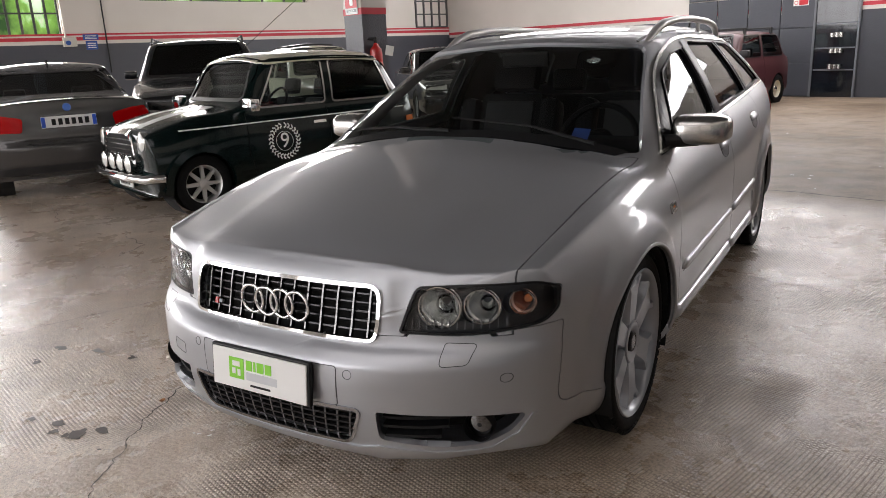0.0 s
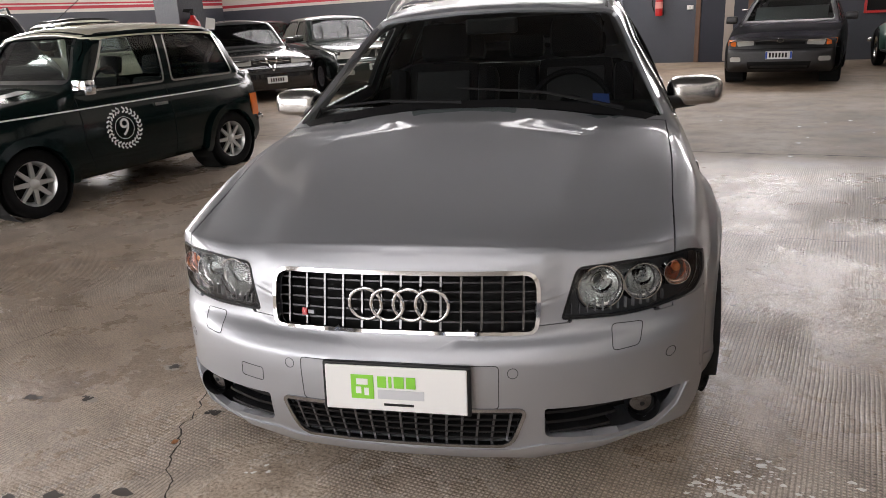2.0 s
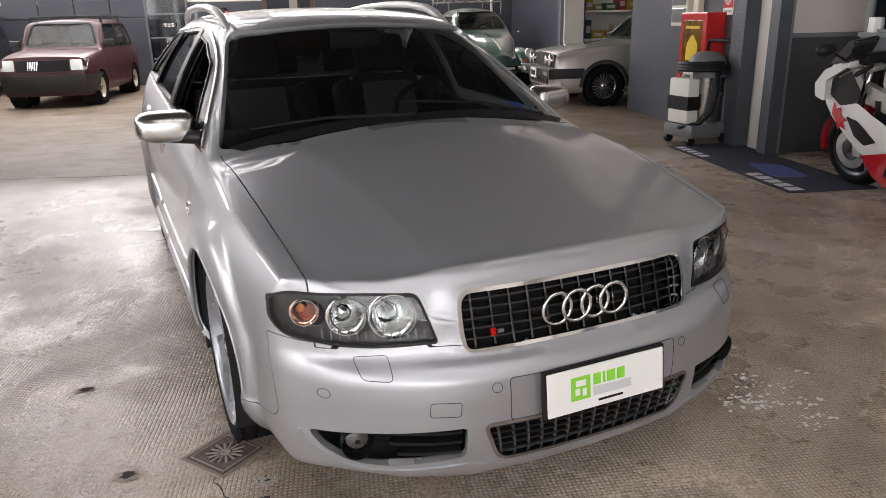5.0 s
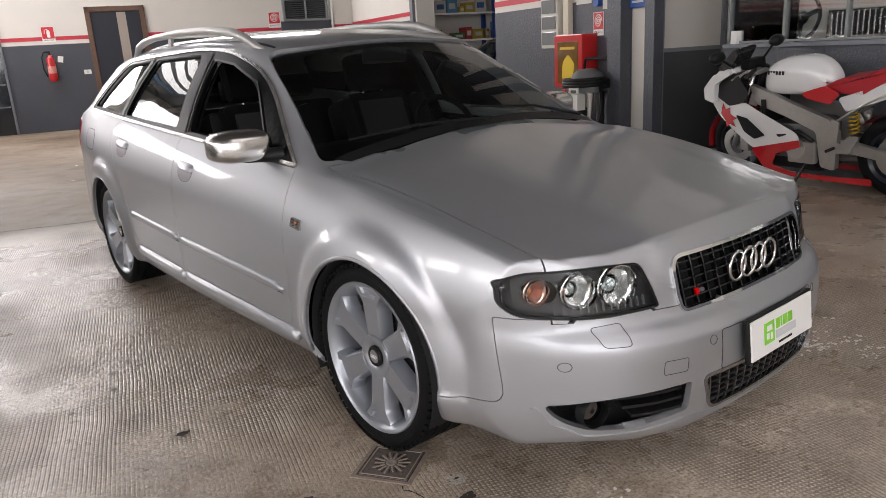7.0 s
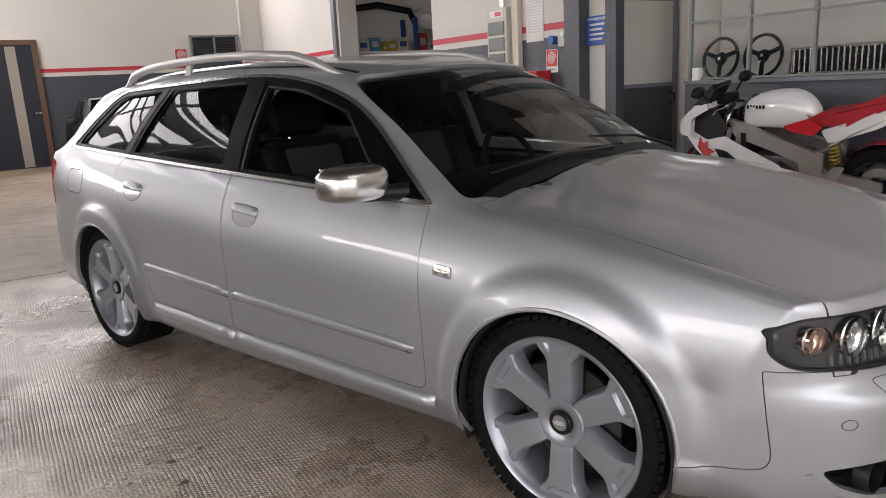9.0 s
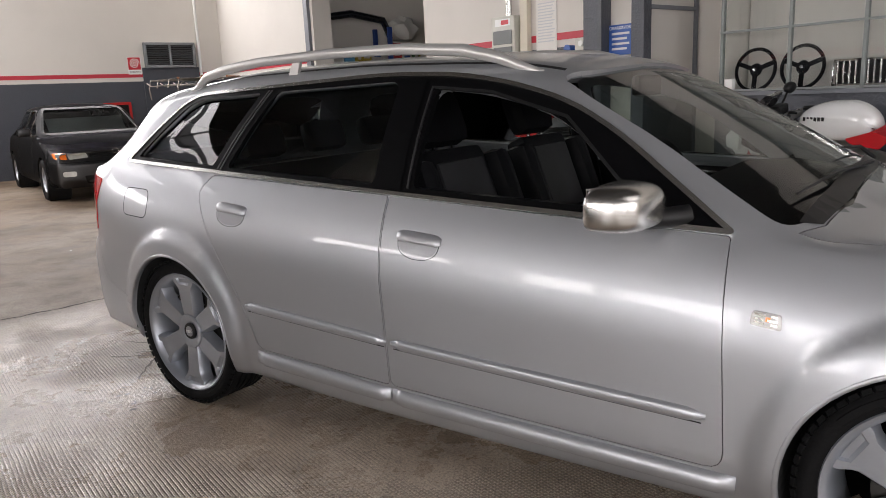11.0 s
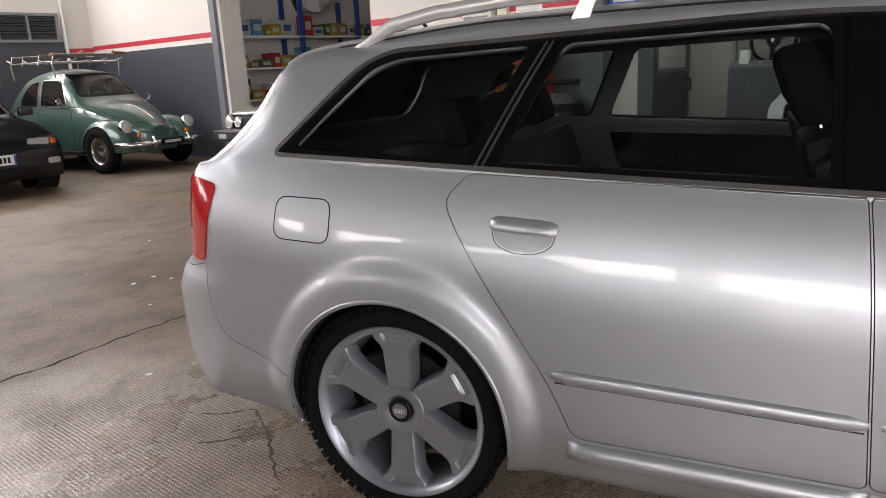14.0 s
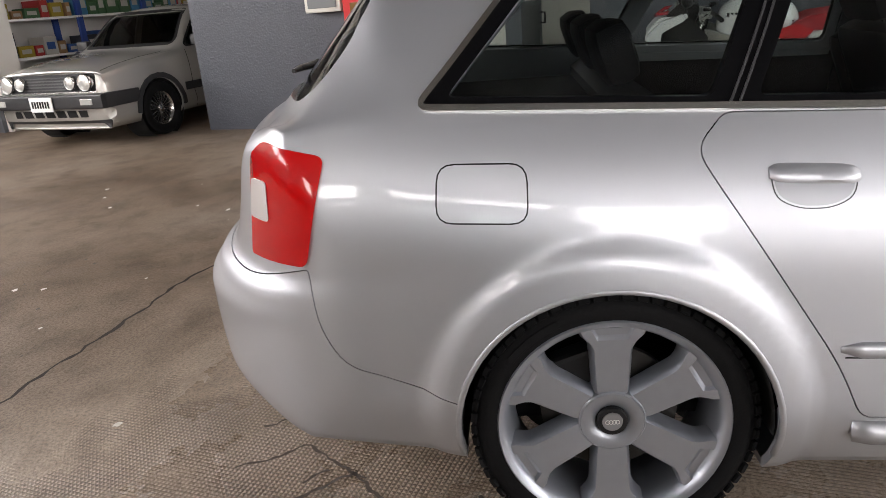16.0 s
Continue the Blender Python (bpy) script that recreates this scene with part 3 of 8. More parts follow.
def pane_bm(skin, poly, off, axis="x", side=1, thick=0.0, grid=0.06, bm=None, holes=()):
    """A sheet that fills an outline and follows the skin; thick: a rim turned inwards."""
    out = dense(poly, grid)
    xs, ys = [p[0] for p in out], [p[1] for p in out]
    k = len(out)

    def inside(x, y, out=out):
        c = False
        for i in range(len(out)):
            (ax, ay), (bx, by) = out[i], out[i - 1]
            if (ay > y) != (by > y) and x < (bx - ax) * (y - ay) / (by - ay) + ax:
                c = not c
        return c
    extra = []
    nx, ny = int((max(xs) - min(xs)) / grid) + 1, int((max(ys) - min(ys)) / grid) + 1
    for i in range(1, nx):
        for j in range(1, ny):
            x, y = min(xs) + i * grid, min(ys) + j * grid
            if inside(x, y) and min((x - a) ** 2 + (y - b) ** 2 for a, b in out) > (grid * .4) ** 2:
                extra.append((x, y))
    rims = [dense(q, grid) for q in holes]
    extra = [p for p in extra if not any(inside(*p, out=q) for q in rims)]
    edges, flat = [], []
    for q in rims:
        n0 = k + len(extra) + len(flat)
        edges += [(n0 + i, n0 + (i + 1) % len(q)) for i in range(len(q))]
        flat += q
    V, E, F, *_ = delaunay_2d_cdt([Vector(p) for p in out + extra + flat], edges, [list(range(k))], 1, 1e-6)
    if rims:
        F = [f for f in F if not any(inside(sum(V[i].x for i in f) / 3, sum(V[i].y for i in f) / 3, out=q) for q in rims)]
    own = bmesh.new()
    vs = []
    for p in V:
        loc, n = skin.hit(tuple(p), axis, side)
        vs.append(own.verts.new(loc + n * off))
    for f in F:
        own.faces.new([vs[i] for i in f])
    bmesh.ops.recalc_face_normals(own, faces=own.faces[:])
    if own.faces:
        f = own.faces[:][0]
        want = Vector({"x": (side, 0, 0), "y": (0, side, 0), "z": (0, 0, side)}[axis])
        if f.normal.dot(want) < 0:
            bmesh.ops.reverse_faces(own, faces=own.faces[:])
    if thick:
        geo = bmesh.ops.extrude_edge_only(own, edges=[e for e in own.edges if e.is_boundary])
        own.normal_update()
        d = Vector({"x": (-side, 0, 0), "y": (0, -side, 0), "z": (0, 0, -side)}[axis]) * thick
        for v in geo["geom"]:
            if isinstance(v, bmesh.types.BMVert):
                v.co += d
    return join_bm(bm, own)


def link_mesh(name, me, mats, parent, label=""):
    if mats:
        me.materials.clear()
        for mm in mats:
            me.materials.append(mm)
    ob = new(name, me)
    ob.parent = parent
    return tagged(ob, label) if label else ob


def halves(me):
    """The mesh's parts at x > 0 and x < 0."""
    res = []
    for s in (1, -1):
        bm = bmesh.new()
        bm.from_mesh(me)
        bmesh.ops.delete(bm, geom=[f for f in bm.faces if f.calc_center_median().x * s < 0], context="FACES")
        res.append((s, mesh_of(bm, "panel")))
    return res


def solid(bm):
    bmesh.ops.triangulate(bm, faces=bm.faces[:])
    return mesh_of(bm, "solid")


def thicken(me, skin, thick=0.02):
    """Keep the faces that lie on the skin, and give them a lining (material slot 1)."""
    bm = bmesh.new()
    bm.from_mesh(me)
    gone = []
    for f in bm.faces:
        c = f.calc_center_median()
        loc, n, i, d = skin.bvh.find_nearest(c)
        if d > 0.0015 or abs(n.dot(f.normal)) < .8:
            gone.append(f)
    bmesh.ops.delete(bm, geom=gone, context="FACES")
    for f in bm.faces:
        f.material_index = 1 if f.calc_center_median().z < .235 and abs(f.normal.z) > .7 else 0
    me = mesh_of(bm, "panel")
    me.materials.append(None)
    me.materials.append(None)
    ob = new("work", me)
    mod = ob.modifiers.new("s", "SOLIDIFY")
    mod.thickness, mod.offset, mod.material_offset = thick, -1, 1
    bpy.context.view_layer.update()
    res = bpy.data.meshes.new_from_object(ob.evaluated_get(bpy.context.evaluated_depsgraph_get()))
    bpy.data.objects.remove(ob)
    return skin.smooth(res)

# ---- wheels ----
def tyre_bm(R, rim, w, m, tread=True):
    h = w / 2
    prof = [(rim - .012, -h * .80), (rim + .006, -h * .92), (rim + (R - rim) * .45, -h * 1.0), (R - .022, -h * .97), (R - .006, -h * .86), (R, -h * .70)]
    if tread:
        for g in (-.45, -.15, .15, .45):
            prof += [(R, h * (g - .05)), (R - .007, h * (g - .045)), (R - .007, h * (g + .045)), (R, h * (g + .05))]
    prof += [(r, -z) for r, z in prof[:6][::-1]]
    return lathe_bm(prof, m, 56)


def blocks_bm(R, w, m, n=64):
    """Shoulder blocks of the tread."""
    bm = None
    for i in range(n):
        for s in (-1, 1):
            q = pose(0, 0, 0, 0, 0, 360 * i / n) @ pose(R - .008, 0, s * w * .435, 0, s * 28, 0)
            bm = box_bm(-.006, .006, -R * .036, R * .036, -w * .045, w * .045, bm=bm, m=m @ q)
    return bm


CAP_GREY = material("cap_grey", (.30, .30, .31), .3, .6)
BRAKE_IRON = material("brake_iron", (.05, .048, .045), .5, .9)


def six_spoke_wheel(parent, x, y, side, R=.313, rim=.247, w=.212, zc=.310):
    """Wheel with six wide flat spokes that fork at the rim; side: +1 or -1, the outer side."""
    m = pose(x, y, zc, 0, 90 * side, 0)
    wh = thing("wheel", pose(0, 0, 0), "", "")
    wh.parent = parent
    part("tyre", tyre_bm(R, rim, w, m), RUBBER, wh, "low-profile black rubber tyre", smooth=True)
    tagged(part("tread_pattern", blocks_bm(R, w, m), RUBBER, wh), kind="stuff")
    for a0, a1 in ((24, 52), (204, 232)):      # raised sidewall lettering bands
        part("sidewall_band", lathe_bm([(rim + .022, w * .487), (rim + .024, w * .500), (rim + .040, w * .504), (rim + .042, w * .492)], m, 14, a0=a0, a1=a1), RUBBER, wh)
    h = w / 2
    rimp = [(rim - .02, -h * .9), (rim - .030, -h * .6), (rim - .034, 0), (rim - .022, h * .50), (rim - .017, h * .74), (rim - .010, h * .86), (rim - .002, h * .94), (rim + .006, h * .97), (rim + .009, h * .93), (rim + .008, h * .78)]
    part("rim", lathe_bm(rimp, m, 72), ALLOY, wh, "silver-painted alloy rim", smooth=True)
    # radius, half width, face height, pocket half width, pocket depth
    keys = ((.045, .0330, .070, .020, 0), (.075, .0375, .0775, .020, 0), (.115, .0400, .0800, .020, 0), (.165, .0425, .0825, .022, 0), (.180, .0440, .0835, .024, 0), (.193, .0500, .0845, .026, 0), (.2035, .0590, .0855, .027, 0), (.2075, .0630, .0860, .028, .0045), (.213, .0680, .0865, .031, .0085), (.223, .0720, .0870, .036, .0085), (.2290, .0735, .0875, .039, .0080), (.2325, .0740, .0875, .040, .002))
    for i in range(6):
        own = bmesh.new()
        rows = []
        for r, hw, z, n, d in keys:
            half = [(hw + .006, z - .050), (hw, z - .0075), (hw - .0055, z), (n + .006, z), (n, z - d)]
            rows.append([own.verts.new((r, -a, c)) for a, c in half] + [own.verts.new((r, a, c)) for a, c in half[::-1]])
        for A, B in zip(rows, rows[1:]):
            for k in range(9):
                own.faces.new((A[k], A[k + 1], B[k + 1], B[k]))
        own.faces.new(rows[-1][::-1])
        bmesh.ops.recalc_face_normals(own, faces=own.faces[:])
        own.transform(m @ pose(0, 0, 0, 0, 0, 60 * i))
        part("spoke", own, ALLOY, wh, smooth=True)
    part("hub", lathe_bm([(.076, .050), (.0745, .0790), (.0725, .0815), (.0715, .0815), (.0705, .0800), (.0695, .0815), (.060, .0815), (.048, .0785), (.038, .0735), (.034, .0700)], m, 56), ALLOY, wh, smooth=True)
    part("cap_ring", lathe_bm([(.035, .066), (.035, .080), (.032, .084), (.025, .0845), (.0235, .082), (0, .081)], m, 40), BLACK, wh, smooth=True)
    part("centre_cap", lathe_bm([(.0235, .080), (.0225, .0838), (0, .0848)], m, 32), CAP_GREY, wh, "small grey centre cap", smooth=True)
    own = None
    for k in range(4):
        own = tube_bm([m @ Vector((.0048 * math.cos(a), (k - 1.5) * .0072 + .0048 * math.sin(a), .0850)) for a in [j * math.pi / 6 for j in range(12)]], .0008, 5, bm=own, closed=True)
    part("cap_rings", own, WHITE_PLASTIC, wh)
    part("brake_disc", lathe_bm([(.06, .0), (.06, .018), (.155, .018), (.155, .0)], m, 48), BRAKE_IRON, wh)
    part("caliper", box_bm(-.165, -.085, -.08, .08, -.02, .04, .012, m=m @ pose(0, 0, 0, 0, 0, 200)), BLACK, wh)
    part("valve", tube_bm([m @ Vector((-.200, .045, .05)), m @ Vector((-.200, .045, .078))], .004, 8), BLACK, wh)
    return wh

# ---- silver estate car ----
SEAM = material("joint_shade", (.045, .045, .048), .6)
BOWL = material("faceted_reflector", (.95, .95, .94), .22, 1.0, bump=.45, bump_scale=45)
BARCHROME = material("dull_chrome", (.15, .15, .15), .2, 1.0)
HERO = Loft(
    top=[(-.80, .707), (-.72, .741), (-.62, .772), (-.5, .80), (-.2, .865), (0, .905), (.2, .945), (.235, .955), (.45, 1.075), (.7, 1.205), (.92, 1.31), (1.0, 1.338), (1.15, 1.362), (1.45, 1.385), (1.9, 1.40), (2.4, 1.397), (2.85, 1.368), (3.1, 1.345), (3.16, 1.33), (3.24, 1.25), (3.47, .985)],
    belt=[(-.40, .72), (-.2, .77), (0, .81), (.3, .855), (.5, .88), (1.5, .94), (2.5, .992), (3.0, 1.01), (3.14, .985)],
    wid=[(-.40, .805), (-.2, .842), (0, .868), (.4, .872), (1.5, .880), (2.4, .882), (2.7, .875), (3.0, .852), (3.14, .832)],
    bot=[(-.40, .195), (-.2, .20), (.4, .19), (1.5, .185), (2.3, .20), (2.9, .23), (3.14, .255)],
    roofw=[(-.40, .60), (-.2, .66), (0, .71), (.3, .715), (.4, .70), (1.0, .56), (1.3, .555), (2.4, .55), (2.9, .53), (3.0, .53), (3.14, .62)],
    nose=[(.18, -.86), (.22, -.895), (.30, -.905), (.42, -.905), (.47, -.90), (.505, -.875), (.53, -.835), (.56, -.822), (.66, -.800), (.72, -.78)],
    tail=[(.26, 3.58), (.36, 3.67), (.56, 3.68), (.62, 3.64), (.70, 3.60), (.95, 3.53), (1.0, 3.49)],
    y0=-.40, y1=3.14,
    d0=[(-.40, .33), (-.1, .22), (.35, .10), (.75, 0)], d1=[(2.3, 0), (2.8, .13), (3.14, .33)],
    sh=[(-.40, .06), (0, .085), (.5, .095), (1.5, .10), (2.6, .105), (3.14, .08)],
    ed=[(-.40, .025), (0, .03), (.25, .05), (.4, .09), (.7, .06), (1.0, .045), (1.25, .032), (1.9, .034), (2.6, .040), (3.0, .045), (3.14, .03)],
    p=2.4, pz=3.2, n=(42, 9, 7, 16), step=0.020, caps=20, tuck=(.58, 2.2))


def above(bm, z):
    """The bmesh without what hangs lower than z."""
    bmesh.ops.delete(bm, geom=[v for v in bm.verts if v.co.z < z], context="VERTS")
    return bm


def ease(t):
    t = min(1, max(0, t))
    return t * t * (3 - 2 * t)


ARCH_Z, ARCH_R = .310, .338


def hero_skin():
    bm = HERO.bm()
    for v in bm.verts:
        x, y, z = v.co
        a = abs(x)
        s = 1 if x > 0 else -1
        if y < .27 and z > .60:      # raised middle of the bonnet, bounded by two creases
            xc = .398 + .118 * (y + .75) / .9
            v.co.z += .007 * ease((xc + .030 - a) / .060) * ease((.30 - y) / .35) * ease((z - .60) / .09)
        if y < -.60 and .50 < z < .72:      # the grille's surround stands ahead of the lamps
            v.co.y -= .008 * ease((.415 - a) / .050) * ease((z - .515) / .03) * ease((.74 - z) / .05)
        if y < -.45 and z < .36:      # the chin reaches down below the lower grille
            v.co.z -= .048 * ease((-.50 - y) / .30) * ease((.36 - z) / .12) * ease((.74 - a) / .40)
        if y > 2.95 and z < 1.02:      # full rear corners, the bumper standing out below the lamps
            v.co.y += (.030 * ease((1.02 - z) / .10) + .030 * ease((.672 - z) / .045)) * ease((y - 2.98) / .40)
        if a > .55:
            for yc in (0, 2.653):
                d = math.hypot(y - yc, z - ARCH_Z)
                up = max(0, (z - ARCH_Z) / max(d, .01))
                ro = .418 + .032 * up
                if d < ro and z > .16:
                    v.co.x += s * (.013 * ease((ro - d) / .045) + .013 * min(1, (ro - d) / (ro - ARCH_R)))
    return bm


skin = Skin(hero_skin())
RAIL = material("satin_anodised_metal", (.50, .49, .48), .40, .6, noise_scale=40, noise_amt=.04)
hero = solid(hero_skin())

WIN_FRONT = rounded([(.70, .918), (1.465, .952), (1.468, 1.270), (1.25, 1.246), (.985, 1.168)], [.02, .03, .05, .15, .15])
WIN_REAR = rounded([(1.618, .960), (2.372, .996), (2.230, 1.283), (1.622, 1.297)], [.03, .03, .03, .05])
WIN_QUARTER = rounded([(2.450, 1.000), (2.985, 1.030), (2.935, 1.085), (2.79, 1.243), (2.71, 1.268), (2.310, 1.283)], [.02, .03, .06, .06, .05, .03])
DLO = rounded([(.485, .886), (1.55, .938), (3.04, 1.018), (2.975, 1.085), (2.825, 1.250), (2.735, 1.284), (1.70, 1.317), (1.40, 1.303), (1.20, 1.270), (1.0, 1.213), (.82, 1.116)], [.004, .3, .03, .06, .07, .06, .3, .2, .2, .2, .2])
WS = rounded([(-.735, .902), (0, .966), (.735, .902), (.556, 1.292), (0, 1.328), (-.556, 1.292)], [.02, .3, .02, .05, .3, .05])
RW = rounded([(-.64, 1.03), (.64, 1.03), (.54, 1.275), (-.54, 1.275)], .05)
GRILLE = rounded([(-.345, .536), (.345, .536), (.352, .60), (.348, .676), (-.348, .676), (-.352, .60)], [.02, .02, .2, .040, .040, .2])
LOW_GRILLE = rounded([(-.285, .240), (.285, .240), (.325, .350), (-.325, .350)], [.035, .035, .02, .02])
LAMP = rounded([(.408, .558), (.60, .553), (.755, .570), (.780, .605), (.778, .668), (.738, .692), (.60, .694), (.445, .684)], [.012, .3, .04, .03, .015, .03, .3, .02])
INTAKE = rounded([(.372, .262), (.52, .246), (.64, .250), (.700, .282), (.728, .326), (.60, .343), (.372, .350)], [.02, .1, .06, .06, .02, .2, .01])
mirror2 = lambda poly: [(-a, b) for a, b in poly][::-1]

cut = None
for poly in (WIN_FRONT, WIN_REAR, WIN_QUARTER):
    cut = prism_bm(poly, -1.3, 1.3, "x", bm=cut)
for s in (-1, 1):
    for yc in (0, 2.653):
        cut = cyl_bm(ARCH_R, ARCH_R, .5, pose(s * .80, yc, ARCH_Z, 0, 90, 0), 72, bm=cut)
hero = boolean(hero, mesh_of(cut), "DIFFERENCE")
cut = prism_bm(WS, .262, 1.15, "y")
cut = prism_bm(RW, 2.95, 4.2, "y", bm=cut)
for poly in (GRILLE, LOW_GRILLE, LAMP, mirror2(LAMP), INTAKE, mirror2(INTAKE)):
    cut = prism_bm(poly, -1.3, -.35, "y", bm=cut)
hero = boolean(hero, mesh_of(cut), "DIFFERENCE")

HOOD = [(-.735, .345), (-.66, .30), (-.45, .268), (0, .25), (.45, .268), (.66, .30), (.735, .345), (.722, -.10), (.703, -.40), (.690, -.66), (.455, -.762), (.413, -.79), (.41, -1.1), (-.41, -1.1), (-.413, -.79), (-.455, -.762), (-.690, -.66), (-.703, -.40), (-.722, -.10)]
FRONT_DOOR = rounded([(.487, .878), (1.547, .932), (1.512, .318), (.462, .305)], [.01, .01, .02, .05])
REAR_DOOR = rounded([(1.553, .932), (2.432, .976), (2.492, .915), (2.455, .850), (2.205, .462), (2.150, .335), (1.518, .318)], [.01, .02, .06, .10, .2, .03, .02])
FRONT_BUMPER = rounded([(-1.2, .552), (-.515, .567), (-.535, .42), (-.548, .322), (-.33, .292), (-.30, .02), (-1.2, .02)], [.01, .01, .1, .05, .01, .01, .01])
REAR_BUMPER = rounded([(3.30, .695), (3.288, .56), (3.24, .47), (3.0, .395), (2.95, .385), (2.90, .05), (4.0, .05), (4.0, .655), (3.45, .655)], [.01, .1, .1, .05, .01, .01, .01, .01, .05])
car = thing("estate_car", pose(0, 0, 0), "silver-grey metallic five-door estate car with alloy wheels and roof rails", "car")
PAINT = [SILVER, CABIN]
for name, poly, axis, lo, hi, label in (
        ("hood", HOOD, "z", .552, 1.3, "silver-grey bonnet with two soft creases"), ("front_bumper", FRONT_BUMPER, "x", -1.3, 1.3, "silver-grey front bumper"),
        ("rear_bumper", REAR_BUMPER, "x", -1.3, 1.3, "silver-grey rear bumper"), ("front_door", FRONT_DOOR, "x", -1.3, 1.3, ""), ("rear_door", REAR_DOOR, "x", -1.3, 1.3, "")):
    piece = boolean(hero.copy(), mesh_of(prism_bm(grown(poly, -.0024 if name == "hood" else -.0012), lo, hi, axis)), "INTERSECT")
    hero = boolean(hero, mesh_of(prism_bm(grown(poly, .0012), lo - .002, hi, axis)), "DIFFERENCE")
    for s, me in (halves(piece) if "door" in name else [(0, piece)]):
        link_mesh(name, thicken(me, skin), PAINT, car, label)
link_mesh("body", thicken(hero, skin), PAINT, car)

# panes
pane = lambda name, poly, axis, side, mat, label="": part(name, pane_bm(skin, grown(poly, .012), -.010, axis, side), mat, car, label, smooth="all")
pane("windscreen", WS, "y", -1, GLASS, "tinted windscreen glass").visible_shadow = False
pane("rear_window", RW, "y", 1, PRIVACY)
for s in (-1, 1):
    if s > 0:
        pane("side_window", WIN_FRONT, "x", s, GLASS)
    pane("side_window", WIN_REAR, "x", s, PRIVACY)
    pane("side_window", WIN_QUARTER, "x", s, PRIVACY)
    # black frames and pillar covers, the bright trim round the glass
    part("window_frame", pane_bm(skin, grown(DLO, -.002), .005, "x", s, thick=.026, grid=.03, holes=[grown(q, -.004) for q in (WIN_FRONT, WIN_REAR, WIN_QUARTER)]), FRAME, car, "black window frame")
    part("pillar_cover", pane_bm(skin, [(1.505, .948), (1.598, .953), (1.598, 1.303), (1.512, 1.297)], .009, "x", s), FRAME, car)
    part("bright_trim", strip_bm(skin, DLO, .012, .009, "x", s, thick=.010), STEEL, car, "thin bright metal trim", smooth=True)
    for a, b in ((2.418, 2.276), (2.400, 2.260)):      # ribs on the cover between the rear panes
        part("pillar_rib", strip_bm(skin, [(a, .992), (b, 1.285)], .005, .009, "x", s, closed=False, thick=.006), material("satin_black_rib", (.05, .05, .052), .3, .4), car)
    part("frame_rib", strip_bm(skin, [(1.478, .955), (1.482, 1.266), (1.25, 1.242), (.985, 1.164), (.715, .935)], .008, .010, "x", s, closed=False, thick=.008), BLACK, car)
    # rub strip, sill, handles, repeater
    for a, b, za, zb in ((.508, 1.503, .438, .466), (1.523, 2.206, .467, .497)):
        own = bmesh.new()
        rows = []
        n = int((b - a) / .04)
        for k in range(n + 1):
            y, end = a + (b - a) * k / n, min(1, .35 + min(k, n - k) * .65)
            zc = za + (zb - za) * k / n
            row = []
            for dz, dx in ((.0185, -.004), (.0180, .003), (.0150, .0085), (.0080, .0120), (-.0020, .0130), (-.0120, .0110), (-.0165, .0060), (-.0175, -.004)):
                loc = skin.hit((y, zc + dz * end), "x", s)[0]
                row.append(own.verts.new(loc + Vector((s * dx * (end if dx > 0 else 1), 0, 0))))
            rows.append(row)
        for A, B in zip(rows, rows[1:]):
            for k in range(7):
                own.faces.new((A[k], A[k + 1], B[k + 1], B[k]))
        own.faces.new(rows[0])
        own.faces.new(rows[-1][::-1])
        bmesh.ops.recalc_face_normals(own, faces=own.faces[:])
        part("rub_strip", own, SILVER, car, smooth="all")
        # Black line puts the shadow under the rub strip into colour.
        part("strip_shade", strip_bm(skin, [(a + .01, za - .0185), (b - .01, zb - .0185)], .003, .0012, "x", s, closed=False, thick=.002), DARK, car)
    # side skirt blades under the doors
    for a, b, za, zb in ((.432, 1.507, .294, .306), (1.516, 2.165, .307, .326)):
        own = bmesh.new()
        rows = []
        n = int((b - a) / .04)
        for k in range(n + 1):
            y = a + (b - a) * k / n
            zt = za + (zb - za) * k / n
            end = ease((min(y - a, b - y) + .016) / .045)
            x0 = min(abs(skin.hit((y, zt), "x", s)[0].x), .890)
            rows.append([own.verts.new((s * (x0 + dx * end), y, zt + dz * (1 if dz > -.05 else .4 + .6 * end))) for dx, dz in ((-.012, .004), (.001, .001), (.010, -.006), (.017, -.018), (.018, -.030), (.014, -.046), (.002, -.056), (-.030, -.060))])
        for A, B in zip(rows, rows[1:]):
            for k in range(7):
                own.faces.new((A[k], A[k + 1], B[k + 1], B[k]))
        own.faces.new(rows[0])
        own.faces.new(rows[-1][::-1])
        bmesh.ops.recalc_face_normals(own, faces=own.faces[:])
        part("side_skirt", own, SILVER, car, "silver-grey side skirt blade", smooth="all")
    for hy, hz in ((1.392, .806), (2.275, .850)):
        # Darker silver on a flush sheet puts the pocket's shade into colour.
        part("handle_recess", pane_bm(skin, rounded([(hy - .078, hz + .012), (hy + .078, hz + .018), (hy + .070, hz - .030), (hy + .03, hz - .050), (hy - .03, hz - .052), (hy - .070, hz - .034)], .025), .0012, "x", s, grid=.02), material("recess_shade", (.27, .275, .29), .35, .74, .8), car, smooth="all")
        part("handle_gap", strip_bm(skin, rounded([(hy - .083, hz + .018), (hy + .083, hz + .024), (hy + .074, hz - .034), (hy + .03, hz - .055), (hy - .03, hz - .057), (hy - .074, hz - .038)], .026), .0022, .0012, "x", s, thick=.002), SEAM, car)
        own = bmesh.new()
        rows = []
        for k in range(17):
            f = -1 + k / 8
            end = (1 - abs(f) ** 5) ** .5 if abs(f) < 1 else 0
            row = []
